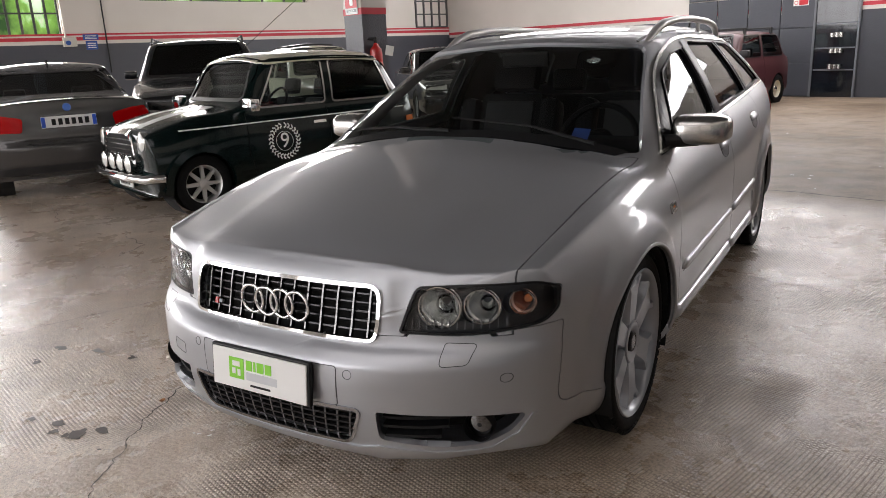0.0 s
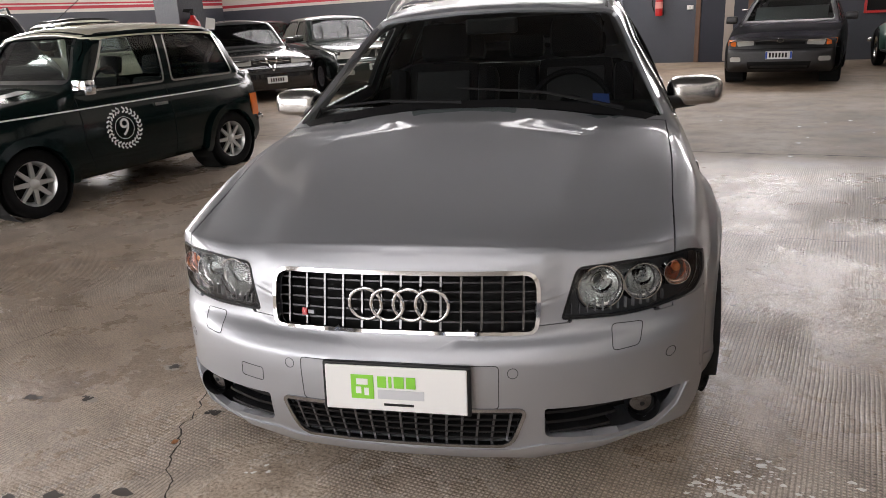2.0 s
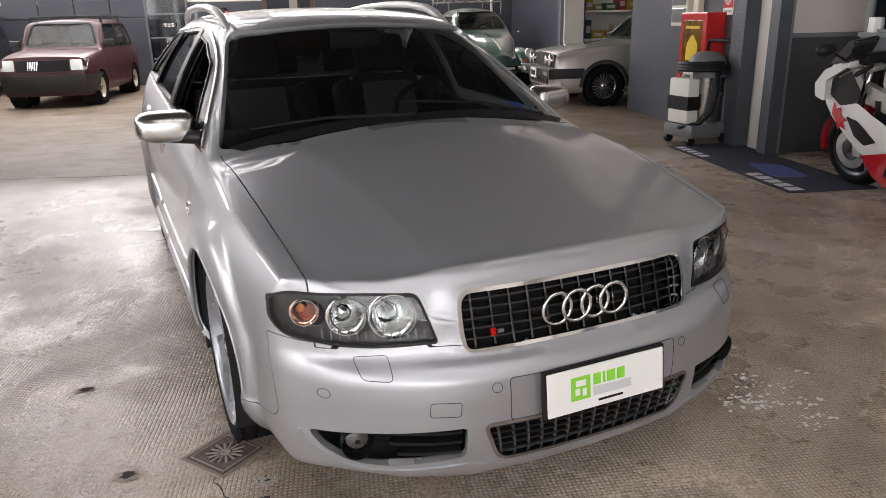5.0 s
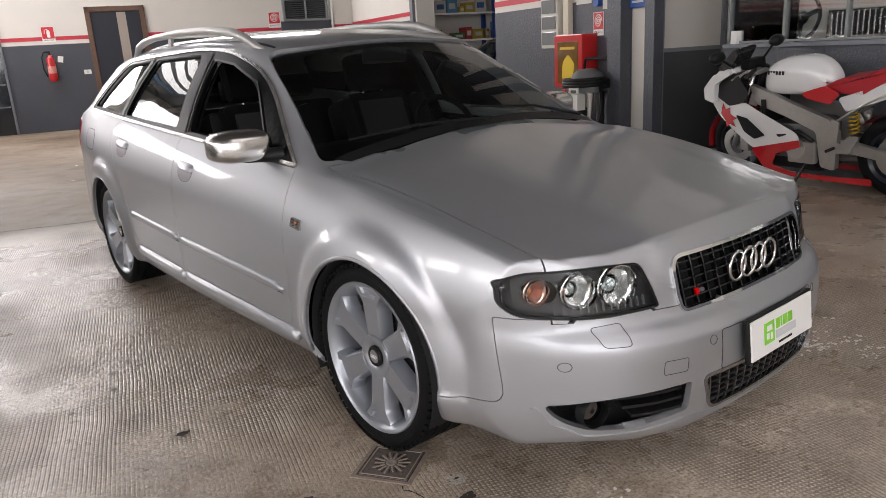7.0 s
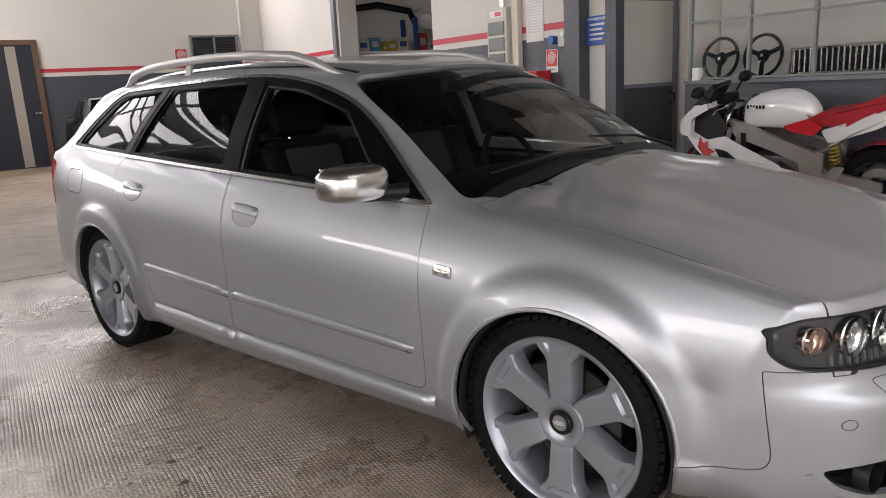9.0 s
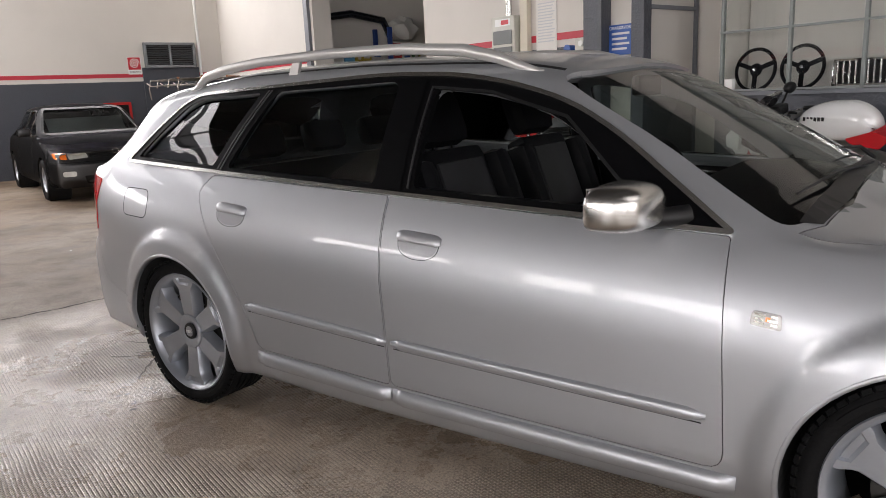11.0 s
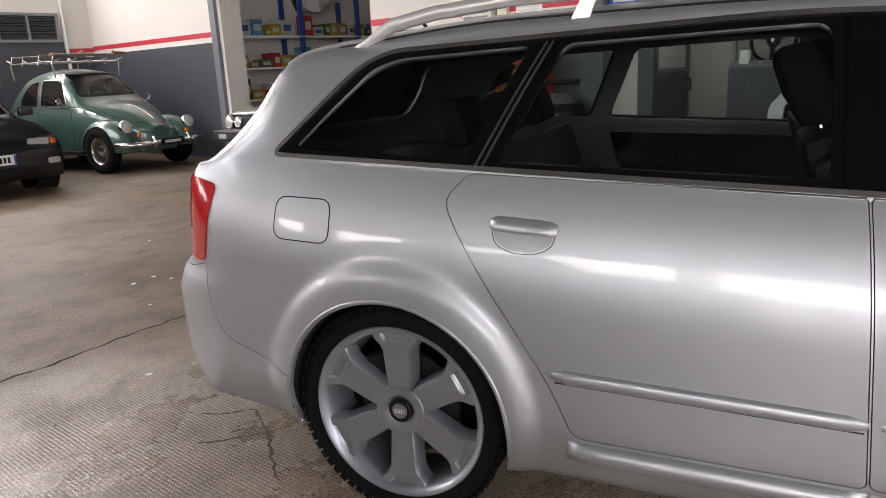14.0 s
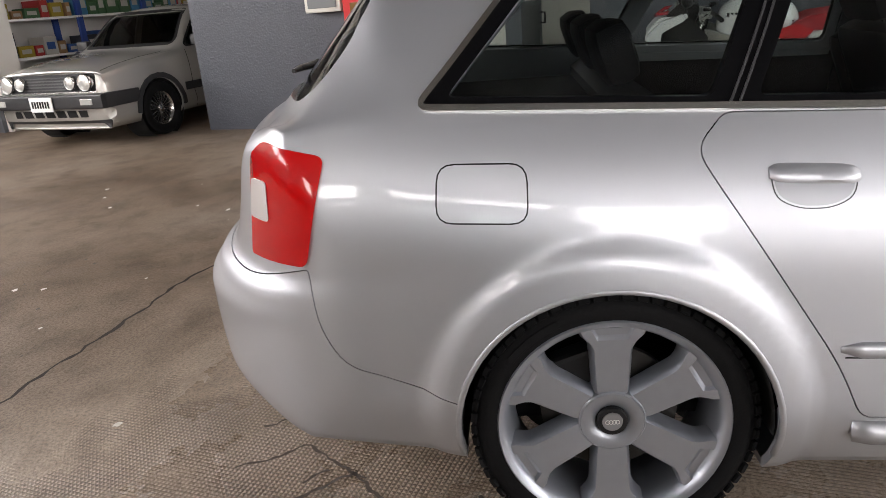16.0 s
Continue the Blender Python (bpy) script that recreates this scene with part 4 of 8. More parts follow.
            for dz, dx in ((.0205, -.004), (.0200, .006), (.0150, .0135), (.0050, .0170), (-.0060, .0165), (-.0130, .0120), (-.0150, .004), (-.0150, -.004)):
                loc = skin.hit((hy + f * .084, hz + .006 + .006 * f + dz * (.55 + .45 * end)), "x", s)[0]
                row.append(own.verts.new(loc + Vector((s * (dx * (.3 + .7 * end)), 0, 0))))
            rows.append(row)
        for A, B in zip(rows, rows[1:]):
            for k in range(7):
                own.faces.new((A[k], A[k + 1], B[k + 1], B[k]))
        own.faces.new(rows[0])
        own.faces.new(rows[-1][::-1])
        bmesh.ops.recalc_face_normals(own, faces=own.faces[:])
        part("door_handle", own, SILVER, car, smooth=True)
    rep = rounded([(.348, .682), (.418, .690), (.414, .722), (.350, .716)], .008)
    part("side_repeater", pane_bm(skin, rep, .006, "x", s, thick=.006, grid=.02), material("clear_repeater", (.26, .25, .24), .15, .4, coat=1), car, "clear side indicator", smooth=True)
    for k in range(3):
        part("repeater_bar", strip_bm(skin, [(.358, .692 + .009 * k), (.372 + .008 * (k % 2), .694 + .009 * k)], .004, .008, "x", s, closed=False), CHROME, car)
        part("repeater_bar", strip_bm(skin, [(.384 + .004 * (k % 2), .695 + .009 * k), (.408, .698 + .009 * k)], .004, .008, "x", s, closed=False), CHROME, car)
    part("repeater_bulb", strip_bm(skin, [(.374, .704), (.384, .705)], .010, .0075, "x", s, closed=False), ORANGE_LENS, car)
    # fuel flap on the car's right side only
    if s < 0:
        flap = rounded([(2.822, .790), (3.008, .797), (3.000, .912), (2.820, .906)], .035)
        part("fuel_flap", pane_bm(skin, grown(flap, -.002), .001, "x", s, grid=.03), SILVER, car, smooth="all")
        part("flap_gap", strip_bm(skin, flap, .003, .0010, "x", s, thick=.002, step=.015), DARK, car)
    for yc in (0, 2.653):
        lip = [(yc + (ARCH_R + .004) * math.cos(a), ARCH_Z + (ARCH_R + .004) * math.sin(a)) for a in [math.pi * (k / 36 * 1.12 - .06) for k in range(37)]]
        part("arch_lip", tube_bm([skin.hit(q, "x", s)[0] - Vector((s * .006, 0, 0)) for q in lip if q[1] > .24], .008, 10), SILVER, car, smooth="all")
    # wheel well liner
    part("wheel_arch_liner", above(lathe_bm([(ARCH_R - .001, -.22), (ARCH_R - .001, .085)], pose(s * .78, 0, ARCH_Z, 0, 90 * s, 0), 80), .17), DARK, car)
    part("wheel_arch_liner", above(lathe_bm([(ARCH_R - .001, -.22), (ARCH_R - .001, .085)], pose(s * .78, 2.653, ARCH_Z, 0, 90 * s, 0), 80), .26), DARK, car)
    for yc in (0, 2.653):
        # Added black discs paint in the dark depth of the wells.
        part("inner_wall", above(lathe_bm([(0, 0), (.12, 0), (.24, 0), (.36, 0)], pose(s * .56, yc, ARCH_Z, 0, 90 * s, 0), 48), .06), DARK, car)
        six_spoke_wheel(car, s * .750, yc, s)
    # mirror
    mb = bmesh.new()
    bmesh.ops.create_uvsphere(mb, u_segments=32, v_segments=20, radius=1)
    for v in mb.verts:
        x, y, z = v.co
        q = lambda a, e: math.copysign(abs(a) ** e, a)
        top = .078 - .020 * (x + 1) / 2
        v.co = (s * (.876 + .112 * q(x, .55)), .718 + .098 * (q(y, .75) if y < 0 else .30 * q(y, .3)) + .045 * (x + 1) * .5, .945 + (top * q(z, .55) if z > 0 else .052 * q(z, .45)) + .006 * x)
    part("mirror_housing", mb, STEEL, car, "brushed aluminium door mirror housing", smooth="all")
    part("mirror_glass", box_bm(-.078, .078, -.003, .003, -.048, .048, .002, m=pose(s * .888, .762, .958, 0, 0, s * 14)), material("mirror_glass", (.9, .9, .9), .02, 1.0), car)
    part("mirror_base", tube_bm([(s * .75, .60, .918), (s * .80, .655, .915), (s * .86, .70, .912), (s * .93, .73, .912)], [.03, .026, .022, .014], 12), BLACK, car, smooth=True)
    # roof rail
    top = lambda x, y: skin.hit((s * x, y), "z", 1)[0].z
    rail = tube_bm([(s * .533, 1.10, top(.533, 1.10) - .012), (s * .535, 1.17, top(.535, 1.17) - .002), (s * .537, 1.27, max(1.352, top(.537, 1.27) + .006)), (s * .540, 1.40, 1.383), (s * .543, 1.65, 1.404), (s * .542, 2.0, 1.411), (s * .536, 2.4, 1.403), (s * .526, 2.62, 1.386), (s * .516, 2.76, 1.362), (s * .510, 2.84, top(.510, 2.84) + .002), (s * .506, 2.90, top(.506, 2.90) - .012)], [.008, .015, .020, .021, .019, .0185, .0185, .020, .020, .016, .009], 14)
    part("roof_rail", rail, RAIL, car, "satin metal roof rail", smooth=True)
    part("rail_foot", prism_bm([(2.185, top(.537, 2.185) - .01), (2.235, top(.537, 2.235) - .01), (2.200, 1.400), (2.160, 1.400)], s * .531 - .007, s * .531 + .007, "x"), RAIL, car)
    # roof seam beside the rail
    part("roof_joint", strip_bm(skin, [(s * .515, 1.05), (s * .52, 1.6), (s * .515, 2.3), (s * .495, 2.95)], .012, .0015, "z", 1, closed=False, thick=.003), BLACK, car)
    # headlamp
    P = LAMP if s > 0 else mirror2(LAMP)
    rounds = [[(s * lx + r * math.cos(a), lz + r * math.sin(a)) for a in [j * math.pi / 10 for j in range(20)]] for lx, lz, r in ((.507, .626, .056), (.612, .627, .046), (.702, .632, .033))]
    house = pane_bm(skin, grown(P, .01), -.030, "y", -1, grid=.03, holes=rounds)
    part("lamp_housing", house, material("lamp_grey", (.035, .035, .037), .3, .3), car)
    lens = part("headlamp_lens", pane_bm(skin, grown(P, -.002), -.001, "y", -1, grid=.035), CLEAR, car, "clear headlamp lens", smooth="all")
    lens.visible_shadow = False
    part("lamp_rim", strip_bm(skin, grown(P, -.004), .005, .0005, "y", -1, thick=.015, step=.02), BLACK, car)
    for lx, ly, lz, r, mat in ((.507, 0, .626, .057, CHROME), (.612, 0, .627, .047, CHROME), (.702, 0, .632, .034, ORANGE_LENS)):
        ly = skin.hit((s * lx, lz), "y", -1)[0].y + .016
        bowl = lathe_bm([(r * .22, .058), (r * .55, .042), (r * .85, .016), (r, 0), (r * 1.06, .004)], pose(s * lx, ly + .010, lz, -90, 0, s * 16), 32)
        lamp = part("reflector", bowl, BOWL if mat is CHROME else material("indicator_bowl", (.8, .5, .4), .15, .8), car, smooth="all")
        own = bmesh.new()
        bmesh.ops.create_uvsphere(own, u_segments=24, v_segments=12, radius=r * (.5 if mat is CHROME else .36))
        own.transform(pose(s * lx, ly + .040, lz))
        part("bulb", own, CLEAR if mat is CHROME else material("orange_bulb", (.75, .26, .10), .2, coat=1.0), lamp, smooth="all")
        part("lamp_ring", lathe_bm([(r * .97, .004), (r * 1.0, .0), (r * 1.05, .0), (r * 1.06, .03)], pose(s * lx, ly, lz, -90, 0, s * 16), 36), CHROME, car, smooth=True)
    for k in range(13):
        x = .440 + .020 * k
        part("lamp_rib", strip_bm(skin, [(s * x, .568), (s * x, .594)], .003, -.020, "y", -1, closed=False, thick=.01, step=.03), material("lamp_rib_grey", (.30, .30, .31), .25, .6), car)
    # lower intake, slats and fog lamp
    P = INTAKE if s > 0 else mirror2(INTAKE)
    # Black sheet set inside the intake stands for its unlit depth.
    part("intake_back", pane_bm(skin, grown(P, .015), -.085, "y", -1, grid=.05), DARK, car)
    for k, (zz, xa, xb) in enumerate(((.268, .385, .54), (.292, .380, .56), (.316, .378, .58))):
        part("intake_slat", strip_bm(skin, [(s * xa, zz), (s * (xa + xb) / 2, zz + .004), (s * xb, zz + .008)], .009, -.012 - .01 * k, "y", -1, closed=False, thick=.05), BLACK, car)
    fy = skin.hit((s * .615, .298), "y", -1)[0].y + .042
    part("fog_lamp", lathe_bm([(.042, .03), (.044, -.006), (.037, -.012), (.034, -.004), (.02, .010), (0, .014)], pose(s * .615, fy, .298, 90, 0, s * 12), 36), [BLACK], car, smooth=True)
    part("fog_lens", lathe_bm([(.033, -.006), (.02, -.010), (0, -.011)], pose(s * .615, fy, .298, 90, 0, s * 12) @ pose(0, 0, .002, 180, 0, 0), 32), material("fog_glass", (.16, .16, .165), .10, 1.0), car, smooth="all")
    part("bumper_edge", strip_bm(skin, [(s * .372, .236), (s * .52, .224), (s * .65, .232), (s * .712, .268), (s * .740, .318)], .010, .005, "y", -1, closed=False, thick=.01), SILVER, car, smooth=True)
    # washer cap, parking sensors, tow cover
    part("washer_cap", strip_bm(skin, rounded([(s * .538, .484), (s * .604, .486), (s * .614, .534), (s * .534, .538)], .012), .0020, .0008, "y", -1, thick=.002, step=.01), SEAM, car)
    for px, pz in ((.687, .440), (.296, .453)):
        ring = [(s * px + .013 * math.cos(a), pz + .013 * math.sin(a)) for a in [k * math.pi / 8 for k in range(16)]]
        part("parking_sensor", strip_bm(skin, ring, .0016, .0008, "y", -1, thick=.002, step=.01), SEAM, car)
    # tail lamp
    tl = rounded([(3.235, .935), (3.30, .70), (3.46, .70), (3.43, .93), (3.385, .965)], [.02, .02, .01, .01, .03])
    part("tail_lamp", pane_bm(skin, tl, .004, "x", s, thick=.004, grid=.03), RED_LENS, car, "red tail lamp with a clear band", smooth=True)
    part("reverse_lamp", pane_bm(skin, rounded([(3.385, .79), (3.445, .79), (3.43, .88), (3.38, .88)], .01), .0065, "x", s, thick=.004, grid=.03), material("clear_band", (.50, .47, .46), .15, coat=1), car, smooth=True)
part("tow_cover", strip_bm(skin, rounded([(-.462, .388), (-.388, .385), (-.385, .424), (-.459, .427)], .008), .0018, .0008, "y", -1, thick=.002, step=.01), SEAM, car)

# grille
# Black sheet behind the bars paints the dark hollow.
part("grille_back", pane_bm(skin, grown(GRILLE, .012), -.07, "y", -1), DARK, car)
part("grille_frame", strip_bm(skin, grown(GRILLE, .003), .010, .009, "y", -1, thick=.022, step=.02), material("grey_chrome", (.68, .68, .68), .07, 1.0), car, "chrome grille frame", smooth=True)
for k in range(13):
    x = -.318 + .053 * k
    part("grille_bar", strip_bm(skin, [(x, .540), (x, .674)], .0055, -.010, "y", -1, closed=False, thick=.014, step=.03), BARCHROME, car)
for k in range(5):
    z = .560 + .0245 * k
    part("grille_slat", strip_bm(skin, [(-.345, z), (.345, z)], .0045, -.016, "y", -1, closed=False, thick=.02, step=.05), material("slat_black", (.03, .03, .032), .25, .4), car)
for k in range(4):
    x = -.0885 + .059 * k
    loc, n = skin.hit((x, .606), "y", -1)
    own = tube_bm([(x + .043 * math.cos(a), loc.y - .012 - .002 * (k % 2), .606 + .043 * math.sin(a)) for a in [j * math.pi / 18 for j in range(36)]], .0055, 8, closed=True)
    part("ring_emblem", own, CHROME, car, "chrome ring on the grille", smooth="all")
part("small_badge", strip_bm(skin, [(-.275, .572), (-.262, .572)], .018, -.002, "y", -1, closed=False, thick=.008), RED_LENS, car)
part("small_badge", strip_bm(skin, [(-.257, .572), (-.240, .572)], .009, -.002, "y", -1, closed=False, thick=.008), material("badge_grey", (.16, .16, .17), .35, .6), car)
# Lower grille: again a black sheet in place of unlit depth.
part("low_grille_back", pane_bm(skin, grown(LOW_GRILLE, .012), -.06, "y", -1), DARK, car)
part("low_grille_frame", strip_bm(skin, grown(LOW_GRILLE, .002), .010, .004, "y", -1, thick=.015, step=.02), material("dark_chrome", (.35, .35, .36), .2, 1), car, smooth=True)
for k in range(15):
    x = -.294 + .042 * k
    part("low_grille_bar", strip_bm(skin, [(x * .93, .243), (x, .349)], .006, -.008, "y", -1, closed=False, thick=.012, step=.04), material("bar_grey", (.12, .12, .125), .3, .8), car)
for k in range(5):
    z = .258 + .0195 * k
    w = .29 + .007 * k
    part("low_grille_slat", strip_bm(skin, [(-w, z), (w, z)], .006, -.008, "y", -1, closed=False, thick=.014, step=.06), BLACK, car)
# plate bracket and plate
part("plate_recess", pane_bm(skin, rounded([(-.258, .358), (.258, .358), (.260, .470), (-.260, .470)], .012), .0015, "y", -1), SILVER, car, smooth="all")
part("recess_gap", strip_bm(skin, rounded([(-.260, .356), (.260, .356), (.262, .473), (-.262, .473)], .012), .0022, .001, "y", -1, thick=.002), SEAM, car)
part("plate_holder", box_bm(-.192, .192, -.008, .008, -.065, .065, .004, m=pose(.005, -.918, .418, -6, 0, 0)), BLACK, car)
part("plate", box_bm(-.184, .184, -.004, .003, -.059, .059, .003, m=pose(.005, -.927, .418, -6, 0, 0)), WHITE_PLASTIC, car, "white dealer plate with a green mark and bars")
pm = pose(.005, -.927, .418, -6, 0, 0)
part("plate_mark", box_bm(-.115, -.055, -.0055, -.004, -.028, .036, .001, m=pm), GREEN_INK, car)
for a, b, c, d in ((-.100, -.070, .010, .026), (-.102, -.088, -.014, .004), (-.080, -.068, -.018, .002)):
    part("mark_shape", box_bm(a, b, -.0062, -.0054, c, d, m=pm), WHITE_PLASTIC, car)
for a, b in ((-.045, -.022), (-.016, -.008), (-.002, .024), (.030, .054)):
    part("plate_bar", box_bm(a, b, -.0055, -.004, .004, .034, m=pm), GREEN_INK, car)
part("plate_bar", box_bm(-.045, .075, -.0055, -.004, -.026, -.002, m=pm), GREY_INK, car)
part("plate_bar", box_bm(-.030, .048, -.0055, -.004, -.044, -.038, m=pm), BLACK, car)
part("bumper_lip", strip_bm(skin, [(-.372, .236), (-.30, .222), (0, .218), (.30, .222), (.372, .236)], .010, .005, "y", -1, closed=False, thick=.01), SILVER, car, smooth=True)

# wipers and cowl
part("cowl", pane_bm(skin, [(-.66, .304), (-.45, .271), (0, .253), (.45, .271), (.66, .304), (.70, .352), (.45, .325), (0, .30), (-.45, .325), (-.70, .352)], .002, "z", 1), BLACK, car)
for pts in (((.58, .315), (.30, .335), (-.05, .35)), ((-.02, .27), (-.35, .325), (-.62, .375))):
    P3 = [skin.hit(p, "z", 1)[0] + Vector((0, -.004, .018)) for p in pts]
    part("wiper", tube_bm(P3, [.008, .006, .004], 6), BLACK, car)

# ---- cabin ----
def seat(parent, x, y, w=.50, back=1.0):
    part("seat_cushion", box_bm(x - w / 2, x + w / 2, y - .48, y + .05, .38, .52, .05, m=pose(0, 0, 0, 0, 0, 0)), CABIN, parent, smooth=True)
    m = pose(x, y, .48, -20, 0, 0)
    part("backrest", box_bm(-w / 2 + .05, w / 2 - .05, -.05, .06, 0, .60, .045, m=m), LEATHER, parent, smooth=True)
    for s in (-1, 1):
        part("bolster", box_bm(s * w / 2 - .055, s * w / 2 + .055, -.10, .06, .02, .56, .05, m=m), LEATHER, parent, smooth=True)
    part("seat_centre", box_bm(-w / 2 + .10, w / 2 - .10, -.062, -.045, .08, .54, .012, m=m), LEATHER2, parent, smooth=True)
    for k in range(3):
        part("backrest_seam", box_bm(-w / 2 + .10, w / 2 - .10, -.0645, -.058, .14 + .05 * k, .148 + .05 * k, m=m), CABIN, parent)
    part("headrest", box_bm(-.14, .14, -.055, .05, .61, .82, .05, m=m), CABIN, parent, smooth=True)
    for s in (-1, 1):
        part("headrest_post", cyl_bm(.007, .007, .12, m @ pose(s * .06, 0, .62), 8), CHROME, parent)


seat(car, -.36, 1.42)
seat(car, .36, 1.42)
part("rear_bench", box_bm(-.66, .66, 1.85, 2.36, .36, .52, .05), CABIN, car, smooth=True)
part("rear_backrest", box_bm(-.64, .64, -.06, .06, 0, .52, .05, m=pose(0, 2.40, .48, -18, 0, 0)), LEATHER, car, smooth=True)
for x in (-.40, 0, .40):
    part("rear_headrest", box_bm(-.12, .12, -.045, .045, .55, .70, .04, m=pose(x, 2.40, .48, -18, 0, 0)), CABIN, car, smooth=True)
dash = prism_bm(rounded([(.33, .70), (.42, .90), (.58, .925), (.80, .915), (.86, .86), (.84, .70), (.78, .55), (.40, .50)], .05), -.70, .70, "x")
part("dashboard", dash, CABIN, car, "black dashboard", smooth=True)
part("console", box_bm(-.13, .13, .75, 1.6, .28, .56, .04), CABIN, car, smooth=True)
swm = pose(.36, .98, .855, 65, 0, 0)
wheel_rim = tube_bm([swm @ Vector((.185 * math.cos(a), .185 * math.sin(a), 0)) for a in [k * math.pi / 20 for k in range(40)]], .015, 10, closed=True)
sw = part("steering_wheel", wheel_rim, CABIN, car, "black three-spoke steering wheel", smooth="all")
part("airbag_pad", lathe_bm([(0, .02), (.06, .015), (.075, -.01), (.07, -.05)], swm, 24), CABIN, sw, smooth="all")
for a in (0, 180, 270):
    part("wheel_spoke", box_bm(.05, .18, -.022, .022, -.014, .004, .006, m=swm @ pose(0, 0, 0, 0, 0, a)), CABIN, sw)
part("cabin_floor", box_bm(-.72, .72, .5, 3.2, .26, .30), CABIN, car)
part("load_floor", box_bm(-.60, .60, 2.55, 3.3, .55, .60), CABIN, car)
part("load_cover", box_bm(-.58, .58, 2.52, 3.25, .90, .915, .004), CABIN, car)
part("inner_mirror", box_bm(-.12, .12, -.015, .015, -.035, .035, .014, m=pose(0, .98, 1.245)), BLACK, car)
for s in (-1, 1):
    for poly in ([(.62, .40), (1.49, .40), (1.49, .925), (.66, .895)], [(1.57, .42), (2.12, .42), (2.34, .80), (2.36, .955), (1.57, .93)]):
        part("door_card", pane_bm(skin, poly, -.050, "x", s, thick=.012, grid=.06), CABIN, car, "black door lining", smooth=True)
    part("pillar_trim", pane_bm(skin, [(1.475, .50), (1.60, .50), (1.595, 1.295), (1.505, 1.29)], -.040, "x", s, thick=.012, grid=.05), CABIN, car)
    part("door_card_trim", box_bm(s * .765 - .01, s * .765 + .01, .72, 1.42, .845, .872, .004), STEEL, car)
part("window_sticker", pane_bm(skin, [(.47, .955), (.535, .95), (.53, .995), (.468, 1.0)], -.014, "y", -1, grid=.03), material("sticker_blue", (.05, .10, .35), .4), car)
antenna = [(.30, 2.99, 1.36), (.30, 3.03, 1.42), (.30, 3.06, 1.45)]
part("antenna", tube_bm(antenna, [.012, .006, .003], 8), BLACK, car)

wp = [skin.hit(q, "y", 1)[0] + Vector((0, .025, .012)) for q in ((-.46, 1.075), (-.2, 1.06), (.08, 1.05))]
part("rear_wiper", tube_bm(wp, [.006, .009, .012], 8), BLACK, car)
hub = skin.hit((.08, 1.05), "y", 1)[0]
part("wiper_hub", cyl_bm(.022, .018, .05, pose(hub.x, hub.y + .012, hub.z, -65, 0, 0), 16), BLACK, car)

# ---- other cars ----
def paint(name, colour, metal=0.0, rough=.25):
    return material(name, colour, rough, metal, 1.0, 400, .06)


def disc_wheel(parent, m, R, rim, w, style, colour):
    """A smaller wheel: tyre, rim and spokes of the given style; m: the axle's middle, local z outwards."""
    wh = thing("wheel", pose(0, 0, 0), "", "")
    wh.parent = parent
    part("tyre", tyre_bm(R, rim, w, m, False), RUBBER, wh, smooth=True)
    h = w / 2
    part("rim", lathe_bm([(rim - .03, -h * .8), (rim - .04, 0), (rim - .02, h * .7), (rim - .004, h * .85), (rim + .004, h * .8)], m, 40), colour, wh, smooth=True)
    # Black disc paints the shade behind the spokes.
    part("wheel_back", lathe_bm([(0, 0), (rim - .03, 0)], m, 24), DARK, wh)
    if style == "dish":
        part("dish", lathe_bm([(0, h * .5), (rim * .35, h * .48), (rim * .4, h * .3), (rim * .8, h * .35), (rim - .02, h * .5)], m, 40), colour, wh, smooth=True)
        part("hub_cap", lathe_bm([(0, h * .75), (rim * .2, h * .7), (rim * .34, h * .5)], m, 32), CHROME, wh, smooth="all")
    else:
        n, hw = {"eight": (8, .013), "five": (5, .035), "mesh": (20, .006), "seven": (7, .024)}[style]
        for i in range(n):
            own = bmesh.new()
            for lo, hi, wa, wb in ((.03, rim - .02, hw * (1.5 if style == "eight" else 1), hw),):
                vs = [own.verts.new((x, y, z)) for x, y, z in ((lo, -wa, h * .62), (lo, wa, h * .62), (hi, wb, h * .62), (hi, -wb, h * .62), (lo, -wa, h * .35), (lo, wa, h * .35), (hi, wb, h * .35), (hi, -wb, h * .35))]
                for f in ((0, 1, 2, 3), (7, 6, 5, 4), (0, 4, 5, 1), (1, 5, 6, 2), (2, 6, 7, 3), (3, 7, 4, 0)):
                    own.faces.new([vs[j] for j in f])
            bmesh.ops.recalc_face_normals(own, faces=own.faces[:])
            own.transform(m @ pose(0, 0, 0, 0, 0, 360 / n * i + 90))
            part("spoke", own, colour, wh)
        part("hub", lathe_bm([(rim * .24, h * .3), (rim * .22, h * .66), (rim * .1, h * .78), (0, h * .8)], m, 24), colour, wh, smooth=True)
    return wh


def simple_seat(parent, x, y, z=.32, k=1.0, mat=None):
    mat = mat or CABIN
    part("seat_cushion", box_bm(x - .23, x + .23, y - .42, y + .05, z, z + .14, .04), mat, parent, smooth=True)
    m = pose(x, y, z + .1, -14, 0, 0)
    part("backrest", box_bm(-.23, .23, -.06, .06, 0, .52 * k, .05, m=m), mat, parent, smooth=True)
    part("headrest", box_bm(-.12, .12, -.045, .045, .55 * k, .72 * k, .04, m=m), mat, parent, smooth=True)


